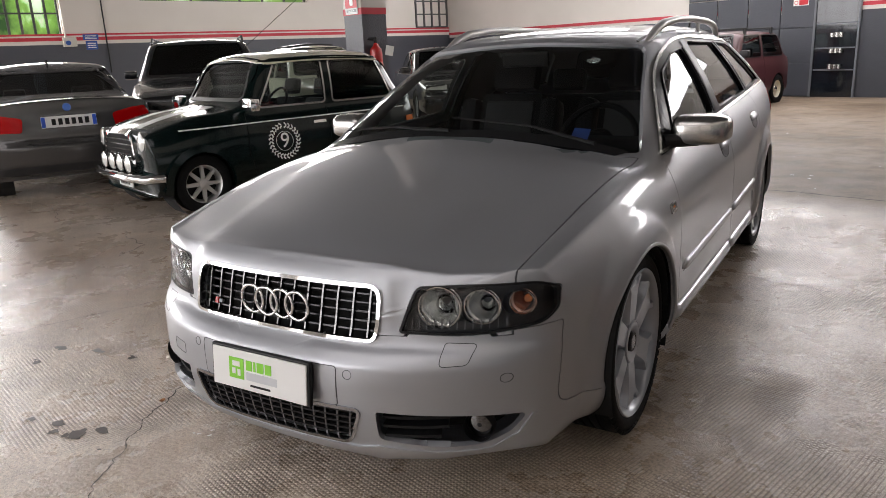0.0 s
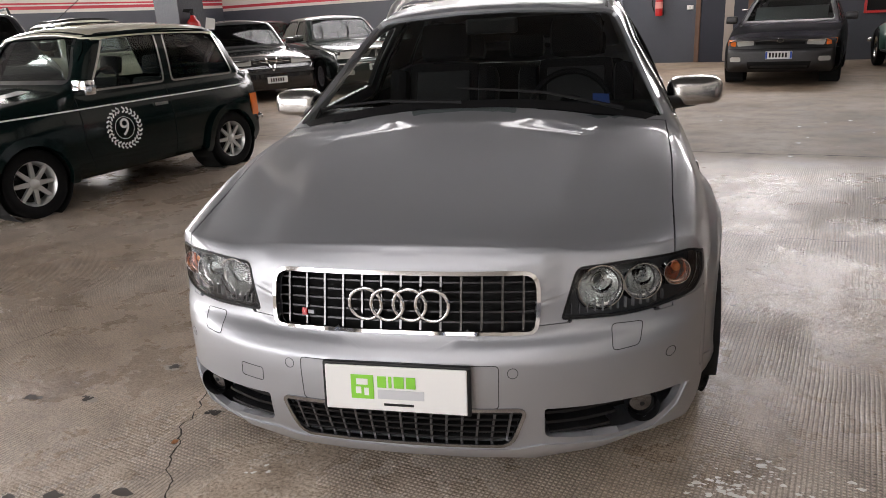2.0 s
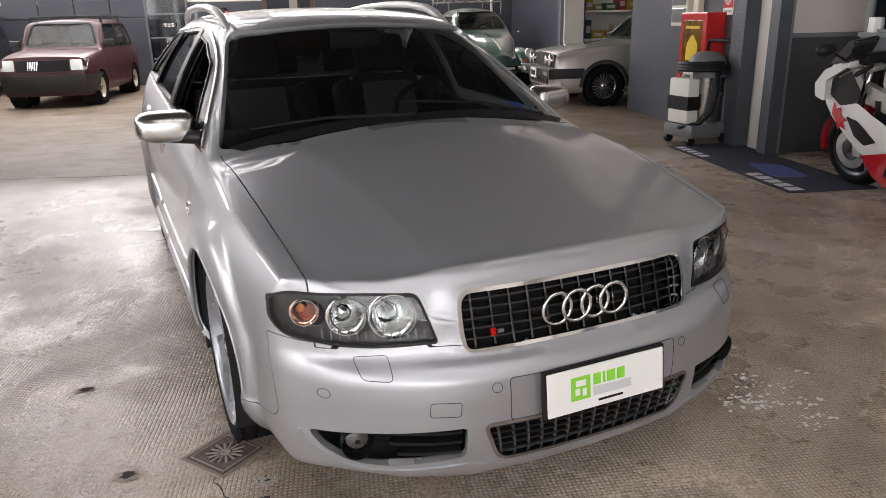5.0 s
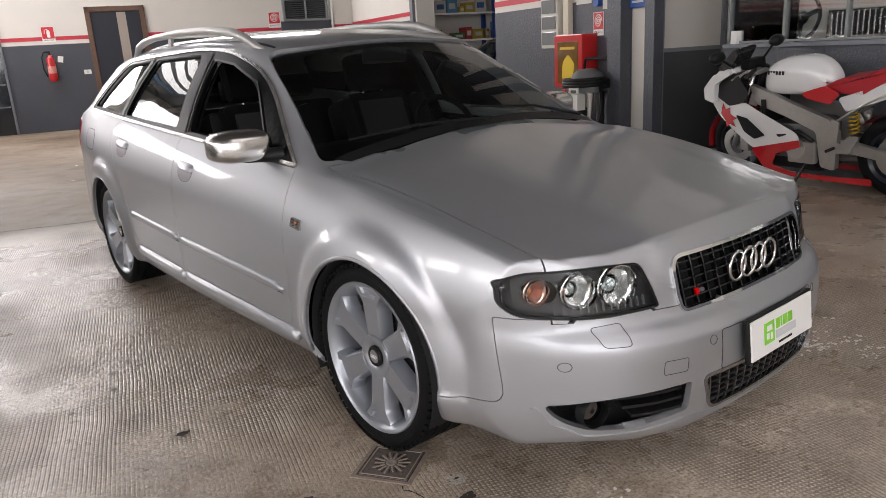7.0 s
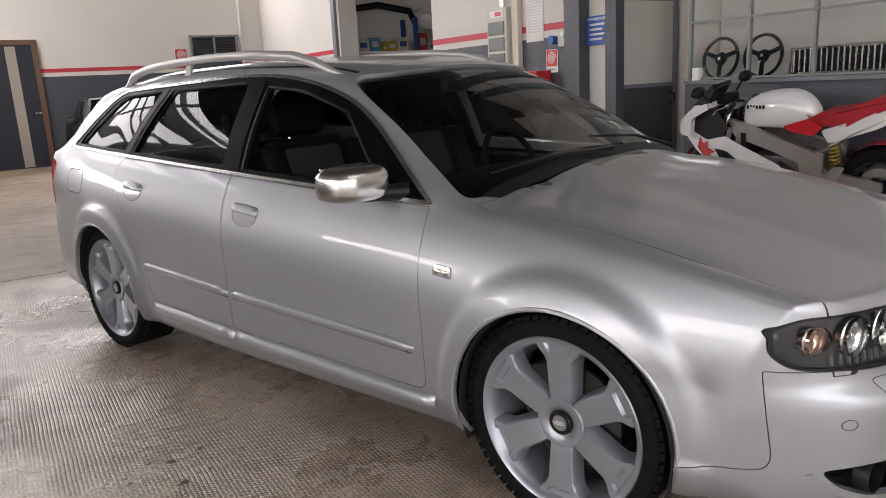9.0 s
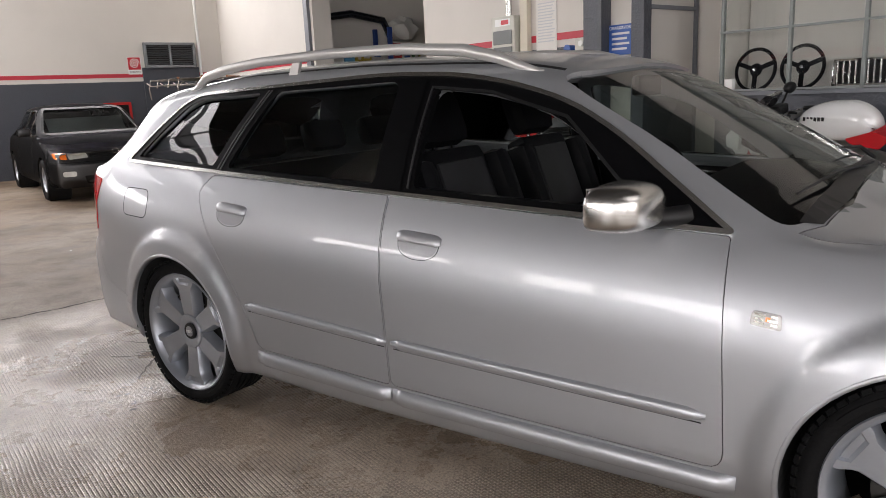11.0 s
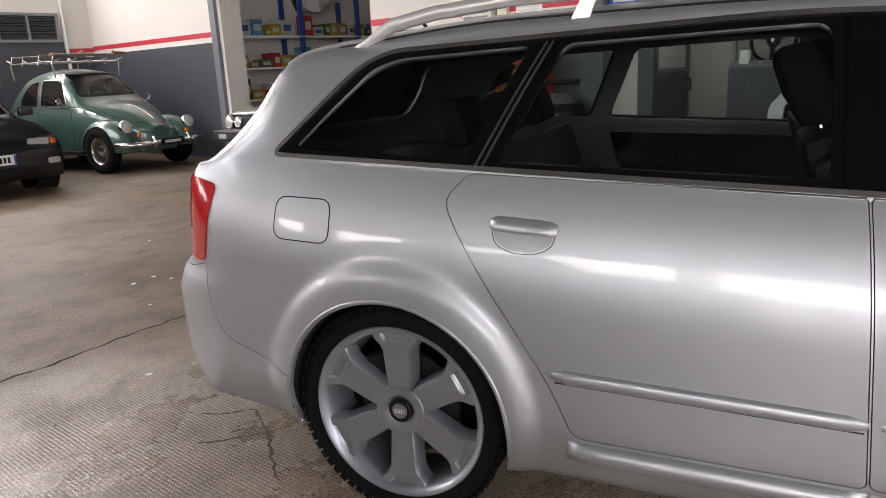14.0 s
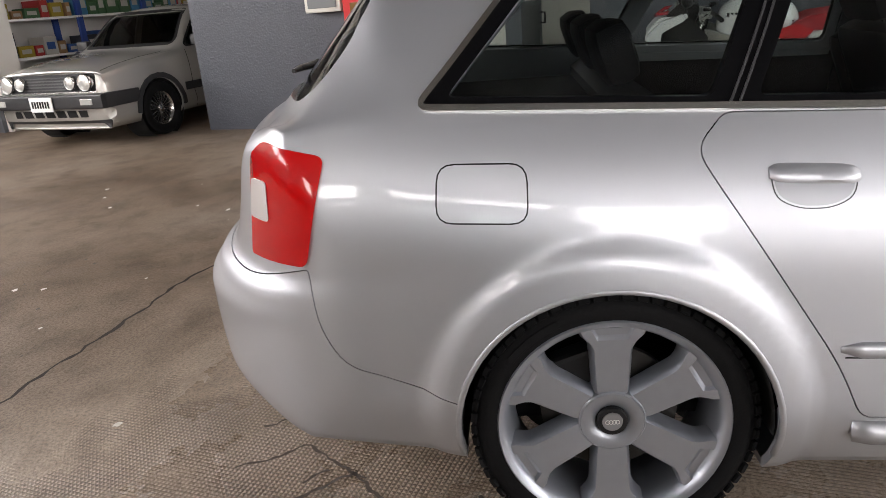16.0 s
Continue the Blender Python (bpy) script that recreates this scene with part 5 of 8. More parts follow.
class Car:
    """A parked car: front bumper at y = 0, pointing to -y."""

    def __init__(self, name, label, m, L, W, H, hf, cowl, roof, glass_end, tail_z, mats, axles, R=.30, bot=.2, box=False, bz=None, nose=None, tail=None, p=3.2, roofk=.74, rim=None, style="five", colour=None, sh=.05, front_w=.92, group="parked cars", seats=True, cut=True, wz=None):
        self.t = thing(name, m, label, "car", group)
        cy, cz = cowl
        bz = bz or cz - .03
        rf, rr = roof
        ge, gz = glass_end
        h = W / 2
        d = .16
        top = [(0.0, hf - .05), (.10, hf), (cy * .5, hf + (cz - hf) * .6), (cy, cz), (rf, H - .04), (rf + .15, H - .015), ((rf + rr) / 2, H), (rr - .1, H - .02), (rr, H - .05), (ge, gz)]
        if ge < L - .25:
            top += [(L - .15, tail_z), (L - .02, tail_z - .03)]
        lo = Loft(top=top, belt=[(0.1, hf - .07), (cy, bz - .02), (ge - .1, bz), (L, tail_z - .08)], wid=[(.1, h * front_w), (.5, h * .985), (L * .5, h), (L - .5, h * .985), (L - .1, h * .93)],
                  bot=[(0, bot), (L, bot + .03)], roofw=[(.1, h * .78), (cy - .05, h * .86), (rf, h * roofk), (rr, h * roofk * .97), (ge, h * .82), (L, h * .80)],
                  nose=nose or [(bot, .03), (bot + .12, 0), (hf - .1, .02), (hf, .06)], tail=tail or [(bot, L - .03), (.45, L), (tail_z, L - .04), (gz + .1, L - .05)], y0=.16, y1=L - .16,
                  d0=[(.16, .10), (.5, .03), (1.0, 0)], d1=[(L - 1, 0), (L - .5, .03), (L - .16, .10)], sh=((0, sh), (L, sh)), ed=[(0, .02), (cy, .03), (rf, .05), (rr, .05), (L, .03)],
                  p=p, pz=5.0, n=(12, 5, 4, 7), step=.09, rad=.07, caps=8)
        self.lo, self.L, self.W, self.H, self.mats, self.axles, self.R = lo, L, W, H, mats, axles, R
        self.skin = Skin(lo.bm())
        me = solid(lo.bm())
        self.rim = rim or R * .66
        c = None
        for y in axles:
            for s in (-1, 1):
                c = cyl_bm(R + .035, R + .035, .4, pose(s * h * .92, y, wz or R, 0, 90, 0), 32, bm=c)
        self.cut(me, c, top, (cy, cz, rf, rr, ge, gz, bz), seats)
        for y in axles:
            for s in (-1, 1):
                disc_wheel(self.t, pose(s * (h - .105), y, R, 0, 90 * s, 0), R, self.rim, .19, style, colour or ALLOY)
                part("wheel_arch", lathe_bm([(R + .04, -.2), (R + .04, .075)], pose(s * (h - .10), y, wz or R, 0, 90 * s, 0), 28), DARK, self.t)

    def cut(self, me, c, top, g, seats):
        cy, cz, rf, rr, ge, gz, bz = g
        H, h = self.H, self.W / 2
        zb, zt = bz + .025, H - .10
        b = (cy + .28 + rr) / 2
        slope = (rf - cy) / max(.05, (H - cz))
        fx = lambda z: cy + .16 + (z - cz) * slope
        rslope = (ge - rr) / max(.05, (H - gz))
        rx = lambda z: rr - .06 + (H - z) * rslope * .85
        if not hasattr(self, "side"):
            self.side = [rounded([(fx(zb) + .05, zb), (b - .05, zb), (b - .05, zt), (fx(zt) + .02, zt)], .035), rounded([(b + .05, zb), (rx(zb) - .10, zb), (rx(zt) - .06, zt), (b + .05, zt)], .035)]
        self.ws = rounded([(-h * .78, cz + .04), (h * .78, cz + .04), (h * .64, H - .085), (-h * .64, H - .085)], .05)
        self.rw = rounded([(-h * .70, gz + .05), (h * .70, gz + .05), (h * .60, H - .12), (-h * .60, H - .12)], .05)
        for q in self.side:
            c = prism_bm(q, -1.3, 1.3, "x", bm=c)
        me = boolean(me, mesh_of(c), "DIFFERENCE")
        c = prism_bm(self.ws, -1, (cy + rr) / 2, "y")
        c = prism_bm(self.rw, (rr + cy) / 2 + .3, self.L + 1, "y", bm=c)
        me = boolean(me, mesh_of(c), "DIFFERENCE")
        link_mesh("body", thicken(me, self.skin, .02), [self.mats[0], self.mats[1]], self.t)
        sk = self.skin
        part("windscreen", pane_bm(sk, grown(self.ws, .012), -.008, "y", -1, grid=.12), GLASS, self.t, smooth="all")
        part("windscreen_seal", strip_bm(sk, grown(self.ws, .01), .03, .003, "y", -1, step=.08), BLACK, self.t)
        part("rear_window", pane_bm(sk, grown(self.rw, .012), -.008, "y", 1, grid=.12), GLASS, self.t, smooth="all")
        for s in (-1, 1):
            for q in self.side:
                part("side_window", pane_bm(sk, grown(q, .012), -.008, "x", s, grid=.15), GLASS, self.t, smooth="all")
                part("window_seal", strip_bm(sk, grown(q, .006), .018, .003, "x", s, step=.08), self.mats[2] if len(self.mats) > 2 else BLACK, self.t)
        if seats:
            for x in (-h * .42, h * .42):
                simple_seat(self.t, x, (cy + rr) / 2 + .15, .30, min(1, (H - .45) / .85))
            part("rear_bench", box_bm(-h * .75, h * .75, -.06, .06, 0, .45, .05, m=pose(0, rr - .15, .40, -15, 0, 0)), CABIN, self.t, smooth=True)
            part("dashboard", box_bm(-h * .8, h * .8, cy + .12, cy + .45, cz - .25, cz - .03, .05), CABIN, self.t, smooth=True)
            part("cabin_floor", box_bm(-h * .8, h * .8, cy, self.L - .4, .26, .29), CABIN, self.t)
            mm = pose(h * .42, cy + .55, cz - .05, 60, 0, 0)
            part("steering_wheel", tube_bm([mm @ Vector((.18 * math.cos(a), .18 * math.sin(a), 0)) for a in [k * math.pi / 12 for k in range(24)]], .014, 6, closed=True), CABIN, self.t, smooth="all")

    def front(self, name, poly, mat, off=.004, label="", both=False, thick=.01):
        for q in ([poly, [(-a, b) for a, b in poly][::-1]] if both else [poly]):
            part(name, pane_bm(self.skin, q, off, "y", -1, grid=.06, thick=thick), mat, self.t, label, smooth=True)

    def rear(self, name, poly, mat, off=.004, both=False):
        for q in ([poly, [(-a, b) for a, b in poly][::-1]] if both else [poly]):
            part(name, pane_bm(self.skin, q, off, "y", 1, grid=.06, thick=.01), mat, self.t, smooth=True)

    def side_strip(self, name, pts, width, off, mat, thick=.012):
        for s in (-1, 1):
            part(name, strip_bm(self.skin, pts, width, off, "x", s, closed=False, thick=thick, step=.07), mat, self.t, smooth=True)

    def seam(self, pts):
        for s in (-1, 1):
            part("door_gap", strip_bm(self.skin, pts, .006, .0015, "x", s, closed=False, thick=.003, step=.06), DARK, self.t)

    def plate(self, y, z, w, h, end=-1, blue=False, x=0):
        loc, n = self.skin.hit((x, z), "y", end)
        m = pose(x, loc.y + end * .012, z)
        pl = part("number_plate", box_bm(-w / 2, w / 2, -.006, .006, -h / 2, h / 2, .003, m=m), WHITE_PLASTIC, self.t, "white number plate with dark bars")
        own = None
        k = 6
        for i in range(k):
            a = -w * .36 + w * .72 * i / k
            own = box_bm(a, a + w * .075, min(end * .009, end * .006), max(end * .009, end * .006), -h * .28, h * .28, bm=own, m=m)
        part("plate_bars", own, BLACK, pl)
        if blue:
            for s in (-1, 1):
                part("plate_end", box_bm(s * w * .46 - w * .035, s * w * .46 + w * .035, min(end * .009, end * .006), max(end * .009, end * .006), -h * .45, h * .45, m=m), material("plate_blue", (.02, .08, .45), .4), pl)

    def mirrors(self, y, z, mat, x=None):
        h = x or self.W / 2 - .02
        for s in (-1, 1):
            part("door_mirror", box_bm(-.09, .09, -.05, .05, -.06, .06, .03, m=pose(s * (h + .07), y, z)), mat, self.t, smooth=True)

    def handle(self, y, z, mat):
        for s in (-1, 1):
            part("door_handle", strip_bm(self.skin, [(y - .07, z), (y + .07, z)], .025, .02, "x", s, closed=False, thick=.02), mat, self.t, smooth=True)

    def round_lamp(self, x, y, z, r, both=True, mat=None, tilt=0):
        for s in ((-1, 1) if both else (1,)):
            m = pose(s * x, y, z, 90 + tilt, 0, 0)
            lamp = part("head_lamp", lathe_bm([(r * 1.08, -.03), (r * 1.1, .01), (r * 1.02, .022), (r * .96, .012)], m, 32), CHROME, self.t, "round headlamp with chrome ring", smooth=True)
            part("lamp_glass", lathe_bm([(r, .012), (r * .7, .03), (r * .35, .038), (0, .04)], m, 32), mat or LAMP_GLASS, lamp, smooth="all")


LAMP_GLASS = material("ribbed_lamp_glass", (.62, .62, .58), .12, .35, 1.0, 30, .12, bump=.2, bump_scale=50)
TRIM = material("black_trim", (.02, .02, .021), .5, bump=.1, bump_scale=200)

# small dark green classic with a cream roof
GREEN = material("racing_green_paint", (.0012, .006, .0056), .14, 0, .2, 300, .06, spec=.3)
CREAM = paint("cream_paint", (.62, .58, .45), 0, .35)
mini = Car("small_classic_car", "dark green classic small car with cream roof and white bonnet stripes", ROOM @ pose(-4.76, .42, 0), 3.05, 1.42, 1.38, .755, (.95, .925), (1.24, 2.58), (2.88, .92), .82, [GREEN, CABIN, STEEL], (.50, 2.536), R=.262, bot=.20, p=4.0, roofk=.85, rim=.182, style="eight", colour=material("bright_alloy", (.66, .66, .65), .3, .7), sh=.07, bz=.86, nose=[(.2, .10), (.34, .06), (.60, .05), (.74, .06), (.82, .12)])
part("roof_panel", pane_bm(mini.skin, rounded([(-.60, 1.22), (.60, 1.22), (.585, 2.60), (-.585, 2.60)], .10), .010, "z", 1, thick=.012, grid=.08), CREAM, mini.t, "cream-painted roof", smooth=True)
for s in (-1, 1):
    part("roof_side", strip_bm(mini.skin, [(1.24, 1.315), (1.9, 1.330), (2.58, 1.308)], .055, .008, "x", s, closed=False), CREAM, mini.t, smooth=True)
    part("gutter", strip_bm(mini.skin, [(1.0, .95), (1.22, 1.285), (1.8, 1.298), (2.60, 1.278), (2.86, .94)], .014, .012, "x", s, closed=False), GREEN, mini.t)
    part("bonnet_stripe", pane_bm(mini.skin, [(s * .20 - .075, .15), (s * .20 + .075, .15), (s * .20 + .085, .86), (s * .20 - .085, .86)], .0025, "z", 1, grid=.1), WHITE_PLASTIC, mini.t, smooth="all")
    for y in (.50, 2.536):
        arch = [(y + .315 * math.cos(a), .262 + .315 * math.sin(a)) for a in [math.pi * (k / 12 * 1.06 - .03) for k in range(13)]]
        part("wheel_arch_flare", strip_bm(mini.skin, arch, .06, .045, "x", s, closed=False, thick=.05, step=.05), GREEN, mini.t, smooth=True)
    part("pinstripe", strip_bm(mini.skin, [(.35, .742), (1.2, .752), (2.85, .762)], .011, .002, "x", s, closed=False, thick=.002), WHITE_PLASTIC, mini.t)
    # number roundel: wreath of leaves and the figure
    cy, cz, R9 = 1.33, .555, .148
    pl = None
    for k in range(26):
        a = radians(-80 + 340 * k / 25 - 180)
        for r, tl in ((R9 * .90, 40), (R9 * 1.08, -40)):
            e = [(cy + r * math.cos(a) + f * .016 * math.cos(a + math.pi / 2 + radians(tl)), cz + r * math.sin(a) + f * .016 * math.sin(a + math.pi / 2 + radians(tl))) for f in (-1, 1)]
            pl = strip_bm(mini.skin, e, .014, .003, "x", s, closed=False, thick=.001, step=.1, bm=pl)
    tagged(part("wreath", pl, WHITE_PLASTIC, mini.t, "white laurel wreath decal"), kind="stuff")
    part("roundel_ring", strip_bm(mini.skin, [(cy + .090 * math.cos(a), cz + .090 * math.sin(a)) for a in [k * math.pi / 12 for k in range(24)]], .004, .002, "x", s, thick=.001), WHITE_PLASTIC, mini.t)
    mini_text = bpy.data.curves.new("figure_nine", "FONT")
    mini_text.body, mini_text.size, mini_text.align_x, mini_text.align_y, mini_text.extrude = "9", .20, "CENTER", "CENTER", .001
    mini_text.materials.append(WHITE_PLASTIC)
    ob = new("figure_nine", mini_text)
    ob.parent = mini.t
    loc, nn = mini.skin.hit((cy, cz), "x", s)
    ob.matrix_local = Matrix.Translation(loc + nn * .004) @ pose(0, 0, 0, 90, 0, 90 * s)
    mini.seam([(.98, .84), (.96, .5), (1.02, .24)])
    mini.seam([(1.86, .85), (1.86, .5), (1.84, .24)])
    part("tail_lamp", pane_bm(mini.skin, [(2.86, .45), (2.95, .45), (2.95, .66), (2.86, .66)], .012, "x", s, thick=.02), ORANGE_LENS, mini.t)
mini.round_lamp(.475, .09, .655, .092)
for x in (-.30, -.10, .10, .30):
    m = pose(x, .0, .475, 90, 0, 0)
    lamp = part("spot_lamp", lathe_bm([(.03, -.08), (.06, -.05), (.076, .0), (.078, .012), (.07, .016)], m, 28), CHROME, mini.t, smooth=True)
    part("lamp_glass", lathe_bm([(.070, .010), (.04, .024), (0, .03)], m, 28), LAMP_GLASS, lamp, smooth="all")
mini.front("grille", rounded([(-.36, .48), (.36, .48), (.34, .68), (.2, .73), (-.2, .73), (-.34, .68)], .05), DARK, .004)
part("grille_surround", strip_bm(mini.skin, rounded([(-.37, .47), (.37, .47), (.35, .69), (.2, .74), (-.2, .74), (-.35, .69)], .05), .03, .018, "y", -1, thick=.02), CHROME, mini.t, smooth=True)
for k in range(5):
    part("grille_slat", strip_bm(mini.skin, [(-.34, .51 + .042 * k), (.34, .51 + .042 * k)], .012, .012, "y", -1, closed=False), CHROME, mini.t)
part("bumper", tube_bm([(-.70, .16, .365), (-.60, .02, .36), (-.3, -.03, .36), (.3, -.03, .36), (.60, .02, .36), (.70, .16, .365)], .04, 10), CHROME, mini.t, "chrome front bumper", smooth="all")
part("bumper", tube_bm([(-.68, 2.95, .42), (-.5, 3.08, .42), (.5, 3.08, .42), (.68, 2.95, .42)], .038, 10), CHROME, mini.t, smooth="all")
mini.plate(0, .29, .34, .09)
mini.mirrors(.98, .92, CHROME, .71)
mini.handle(1.74, .70, CHROME)
part("aerial", tube_bm([(0, 1.30, 1.37), (.72, 2.25, 2.3)], .003, 6), BLACK, mini.t)

# grey hatchback
CHARCOAL = material("charcoal_paint", (.071, .0708, .072), .36, 1.0, 0, 60, .2)
CHARCOAL.node_tree.nodes["Principled BSDF"].inputs["Specular Tint"].default_value = (.235, .234, .237, 1)
civic = Car("hatchback_car", "charcoal grey nineties hatchback with orange indicators", ROOM @ pose(.14, 10.12, 0), 4.05, 1.70, 1.35, .70, (1.12, .88), (1.85, 3.0), (3.75, .92), .90, [CHARCOAL, CABIN], (.78, 3.35), R=.29, p=2.8, style="seven", front_w=.88, nose=[(.2, .05), (.32, .0), (.5, .0), (.58, .05), (.70, .16)])
civic.front("head_lamp", rounded([(.36, .60), (.60, .585), (.62, .675), (.38, .672)], .02), LAMP_GLASS, .004, "clear ribbed headlamp", True)
civic.front("indicator", rounded([(.625, .585), (.76, .60), (.765, .675), (.63, .678)], .015), ORANGE_LENS, .004, "orange indicator", True)
civic.front("grille_slot", rounded([(-.34, .60), (.34, .60), (.34, .635), (-.34, .635)], .01), DARK, .002)
civic.front("lower_intake", rounded([(-.42, .25), (.42, .25), (.45, .36), (-.45, .36)], .02), DARK, .002)
civic.front("fog_lamp", rounded([(.54, .36), (.70, .36), (.70, .43), (.54, .43)], .03), LAMP_GLASS, .004, "", True)
part("badge", tube_bm([(.045 * math.cos(a), .075, .668 + .03 * math.sin(a)) for a in [k * math.pi / 8 for k in range(16)]], .005, 6, closed=True), CHROME, civic.t)
civic.plate(0, .455, .37, .115, -1, True)
civic.mirrors(1.42, .95, CHARCOAL)
civic.seam([(1.42, .84), (1.36, .5), (1.40, .23)])
civic.seam([(2.62, .86), (2.60, .5), (2.55, .23)])
part("bumper_gap", strip_bm(civic.skin, [(-.80, .545), (0, .548), (.80, .545)], .006, .0015, "y", -1, closed=False), DARK, civic.t)
part("sunshade", box_bm(-.55, .55, 0, .01, 0, .3, .003, m=pose(0, 1.50, .93, -48, 0, 0)), material("foil_shade", (.35, .35, .36), .4, .5), civic.t)

# silver square hatchback, half way through the opening
GOLFPAINT = paint("silver_beige_paint", (.40, .39, .36), .6, .34)
golf = Car("square_hatchback", "silver eighties hatchback with four round lamps and black bumpers", ROOM @ pose(2.72, 8.87, 0, 0, 0, -90), 3.98, 1.68, 1.40, .80, (1.18, .93), (1.78, 3.1), (3.72, .95), .92, [GOLFPAINT, CABIN], (.79, 3.26), R=.295, p=4.5, style="mesh", colour=STEEL, nose=[(.2, .10), (.35, .03), (.55, .04), (.80, .10)])
golf.front("grille", rounded([(-.66, .585), (.66, .585), (.66, .765), (-.66, .765)], .02), BLACK, .003, "black slatted grille")
for k in range(5):
    part("grille_slat", strip_bm(golf.skin, [(-.36, .61 + .03 * k), (.36, .61 + .03 * k)], .012, .012, "y", -1, closed=False), TRIM, golf.t)
for x, r in ((.56, .083), (.36, .066)):
    golf.round_lamp(x, .035, .675, r)
part("bumper", prism_bm(rounded([(-.06, .42), (.12, .42), (.12, .565), (-.06, .565)], .02), -.83, .83, "x"), TRIM, golf.t, "black plastic bumper", smooth=True)
for s in (-1, 1):
    part("bumper_side", box_bm(s * .80 - .04, s * .80 + .04, .0, .48, .42, .565, .02), TRIM, golf.t, smooth=True)
    part("indicator", box_bm(s * .62 - .08, s * .62 + .08, -.07, -.05, .46, .52, .006), LAMP_GLASS, golf.t)
    for y in (.79, 3.26):
        arch = [(y + .36 * math.cos(a), .295 + .36 * math.sin(a)) for a in [math.pi * k / 12 for k in range(13)]]
        part("arch_trim", strip_bm(golf.skin, arch, .05, .02, "x", s, closed=False, thick=.02, step=.06), TRIM, golf.t, smooth=True)
golf.side_strip("rub_strip", [(1.2, .48), (2.85, .48)], .09, .015, TRIM)
golf.front("spoiler", rounded([(-.78, .295), (.78, .295), (.78, .42), (-.78, .42)], .03), GOLFPAINT, .02)
golf.front("spoiler_slot", rounded([(-.52, .33), (.52, .33), (.52, .395), (-.52, .395)], .01), DARK, .026)
for k in range(6):
    golf.front("slot_bar", [(-.40 + .16 * k, .33), (-.375 + .16 * k, .33), (-.395 + .16 * k, .395), (-.42 + .16 * k, .395)], GOLFPAINT, .030)
golf.front("lip_spoiler", rounded([(-.74, .20), (.74, .20), (.76, .295), (-.76, .295)], .03), TRIM, .012)
golf.front("grille_trim", [(-.68, .572), (.68, .572), (.68, .586), (-.68, .586)], STEEL, .014)
loc = golf.skin.hit((0, .49), "y", -1)[0]
pm = pose(0, -.075, .475)
pl = part("number_plate", box_bm(-.16, .16, -.005, .005, -.075, .075, .003, m=pm), WHITE_PLASTIC, golf.t, "white number plate with dark bars")
own = None
for i in range(7):
    own = box_bm(-.13 + .037 * i, -.13 + .037 * i + .024, -.0075, -.005, -.035, .035, bm=own, m=pm)
part("plate_bars", own, BLACK, pl)
part("bonnet_gap", strip_bm(golf.skin, [(-.68, .15), (-.70, 1.05)], .006, .0015, "z", 1, closed=False), DARK, golf.t)
part("bonnet_gap", strip_bm(golf.skin, [(.68, .15), (.70, 1.05)], .006, .0015, "z", 1, closed=False), DARK, golf.t)
golf.mirrors(1.5, .98, TRIM)
golf.seam([(1.35, .88), (1.33, .5), (1.38, .23)])

# red boxy small car
PRED = material("dark_red_paint", (.050, .005, .009), .4, 0, .3, 60, .15)
panda = Car("boxy_small_car", "dark red boxy small car with black roof bars and black bumper", ROOM @ pose(-5.22, 10.55, 0), 3.38, 1.50, 1.44, .86, (.98, .95), (1.30, 2.9), (3.20, .95), .92, [PRED, CABIN], (.62, 2.78), R=.28, p=5, roofk=.84, style="dish", colour=CREAM, nose=[(.2, .06), (.45, .02), (.85, .04)])
panda.front("bumper", rounded([(-.72, .26), (.72, .26), (.74, .54), (-.74, .54)], .03), TRIM, .03, "black plastic bumper", thick=.05)
panda.front("grille", rounded([(-.42, .60), (.42, .60), (.42, .78), (-.42, .78)], .01), BLACK, .004)
for k in range(5):
    part("grille_bar", strip_bm(panda.skin, [(-.24 + .035 * k, .62), (-.21 + .035 * k, .76)], .012, .010, "y", -1, closed=False), CHROME, panda.t)
panda.front("head_lamp", rounded([(.44, .62), (.68, .62), (.68, .79), (.44, .79)], .02), LAMP_GLASS, .006, "", True)
panda.plate(0, .40, .40, .10)
panda.mirrors(1.15, 1.02, TRIM)
panda.seam([(1.12, .92), (1.10, .5), (1.15, .23)])
panda.seam([(2.15, .92), (2.15, .5), (2.13, .23)])
for y in (1.5, 2.6):
    part("roof_bar", box_bm(-.62, .62, y - .03, y + .03, 1.46, 1.49, .008), TRIM, panda.t)
    for s in (-1, 1):
        part("bar_foot", box_bm(s * .60 - .02, s * .60 + .02, y - .03, y + .03, 1.36, 1.47), TRIM, panda.t)
part("bonnet_vent", box_bm(-.15, .20, .70, .82, .915, .935, .01), TRIM, panda.t)

# grey coupe seen from behind
CGREY = paint("grey_metallic_paint", (.055, .053, .052), .4)
coupe = Car("coupe_car", "grey metallic coupe with red tail lamps and a boot aerial", ROOM @ pose(-10.53, 1.23, 0, 0, 0, -100), 4.5, 1.78, 1.40, .72, (1.45, .93), (2.15, 3.05), (3.90, 1.0), 1.02, [CGREY, CABIN], (.85, 3.6), R=.325, p=2.6, style="five", tail=[(.2, 4.42), (.40, 4.52), (.55, 4.53), (.62, 4.47), (.95, 4.44), (1.05, 4.40)])
coupe.rear("tail_lamp", rounded([(.44, .70), (.86, .72), (.83, .90), (.62, .885), (.42, .84)], .03), RED_LENS, .006, True)
coupe.rear("boot_gap", [(-.44, .62), (.44, .62), (.44, .626), (-.44, .626)], DARK, .002)
coupe.plate(0, .79, .52, .115, 1, True)
part("boot_badge", lathe_bm([(.04, 0), (.036, .006), (0, .008)], pose(0, 4.45, .93, -80, 0, 0), 24), material("badge_blue", (.05, .15, .5), .3, coat=1), coupe.t)
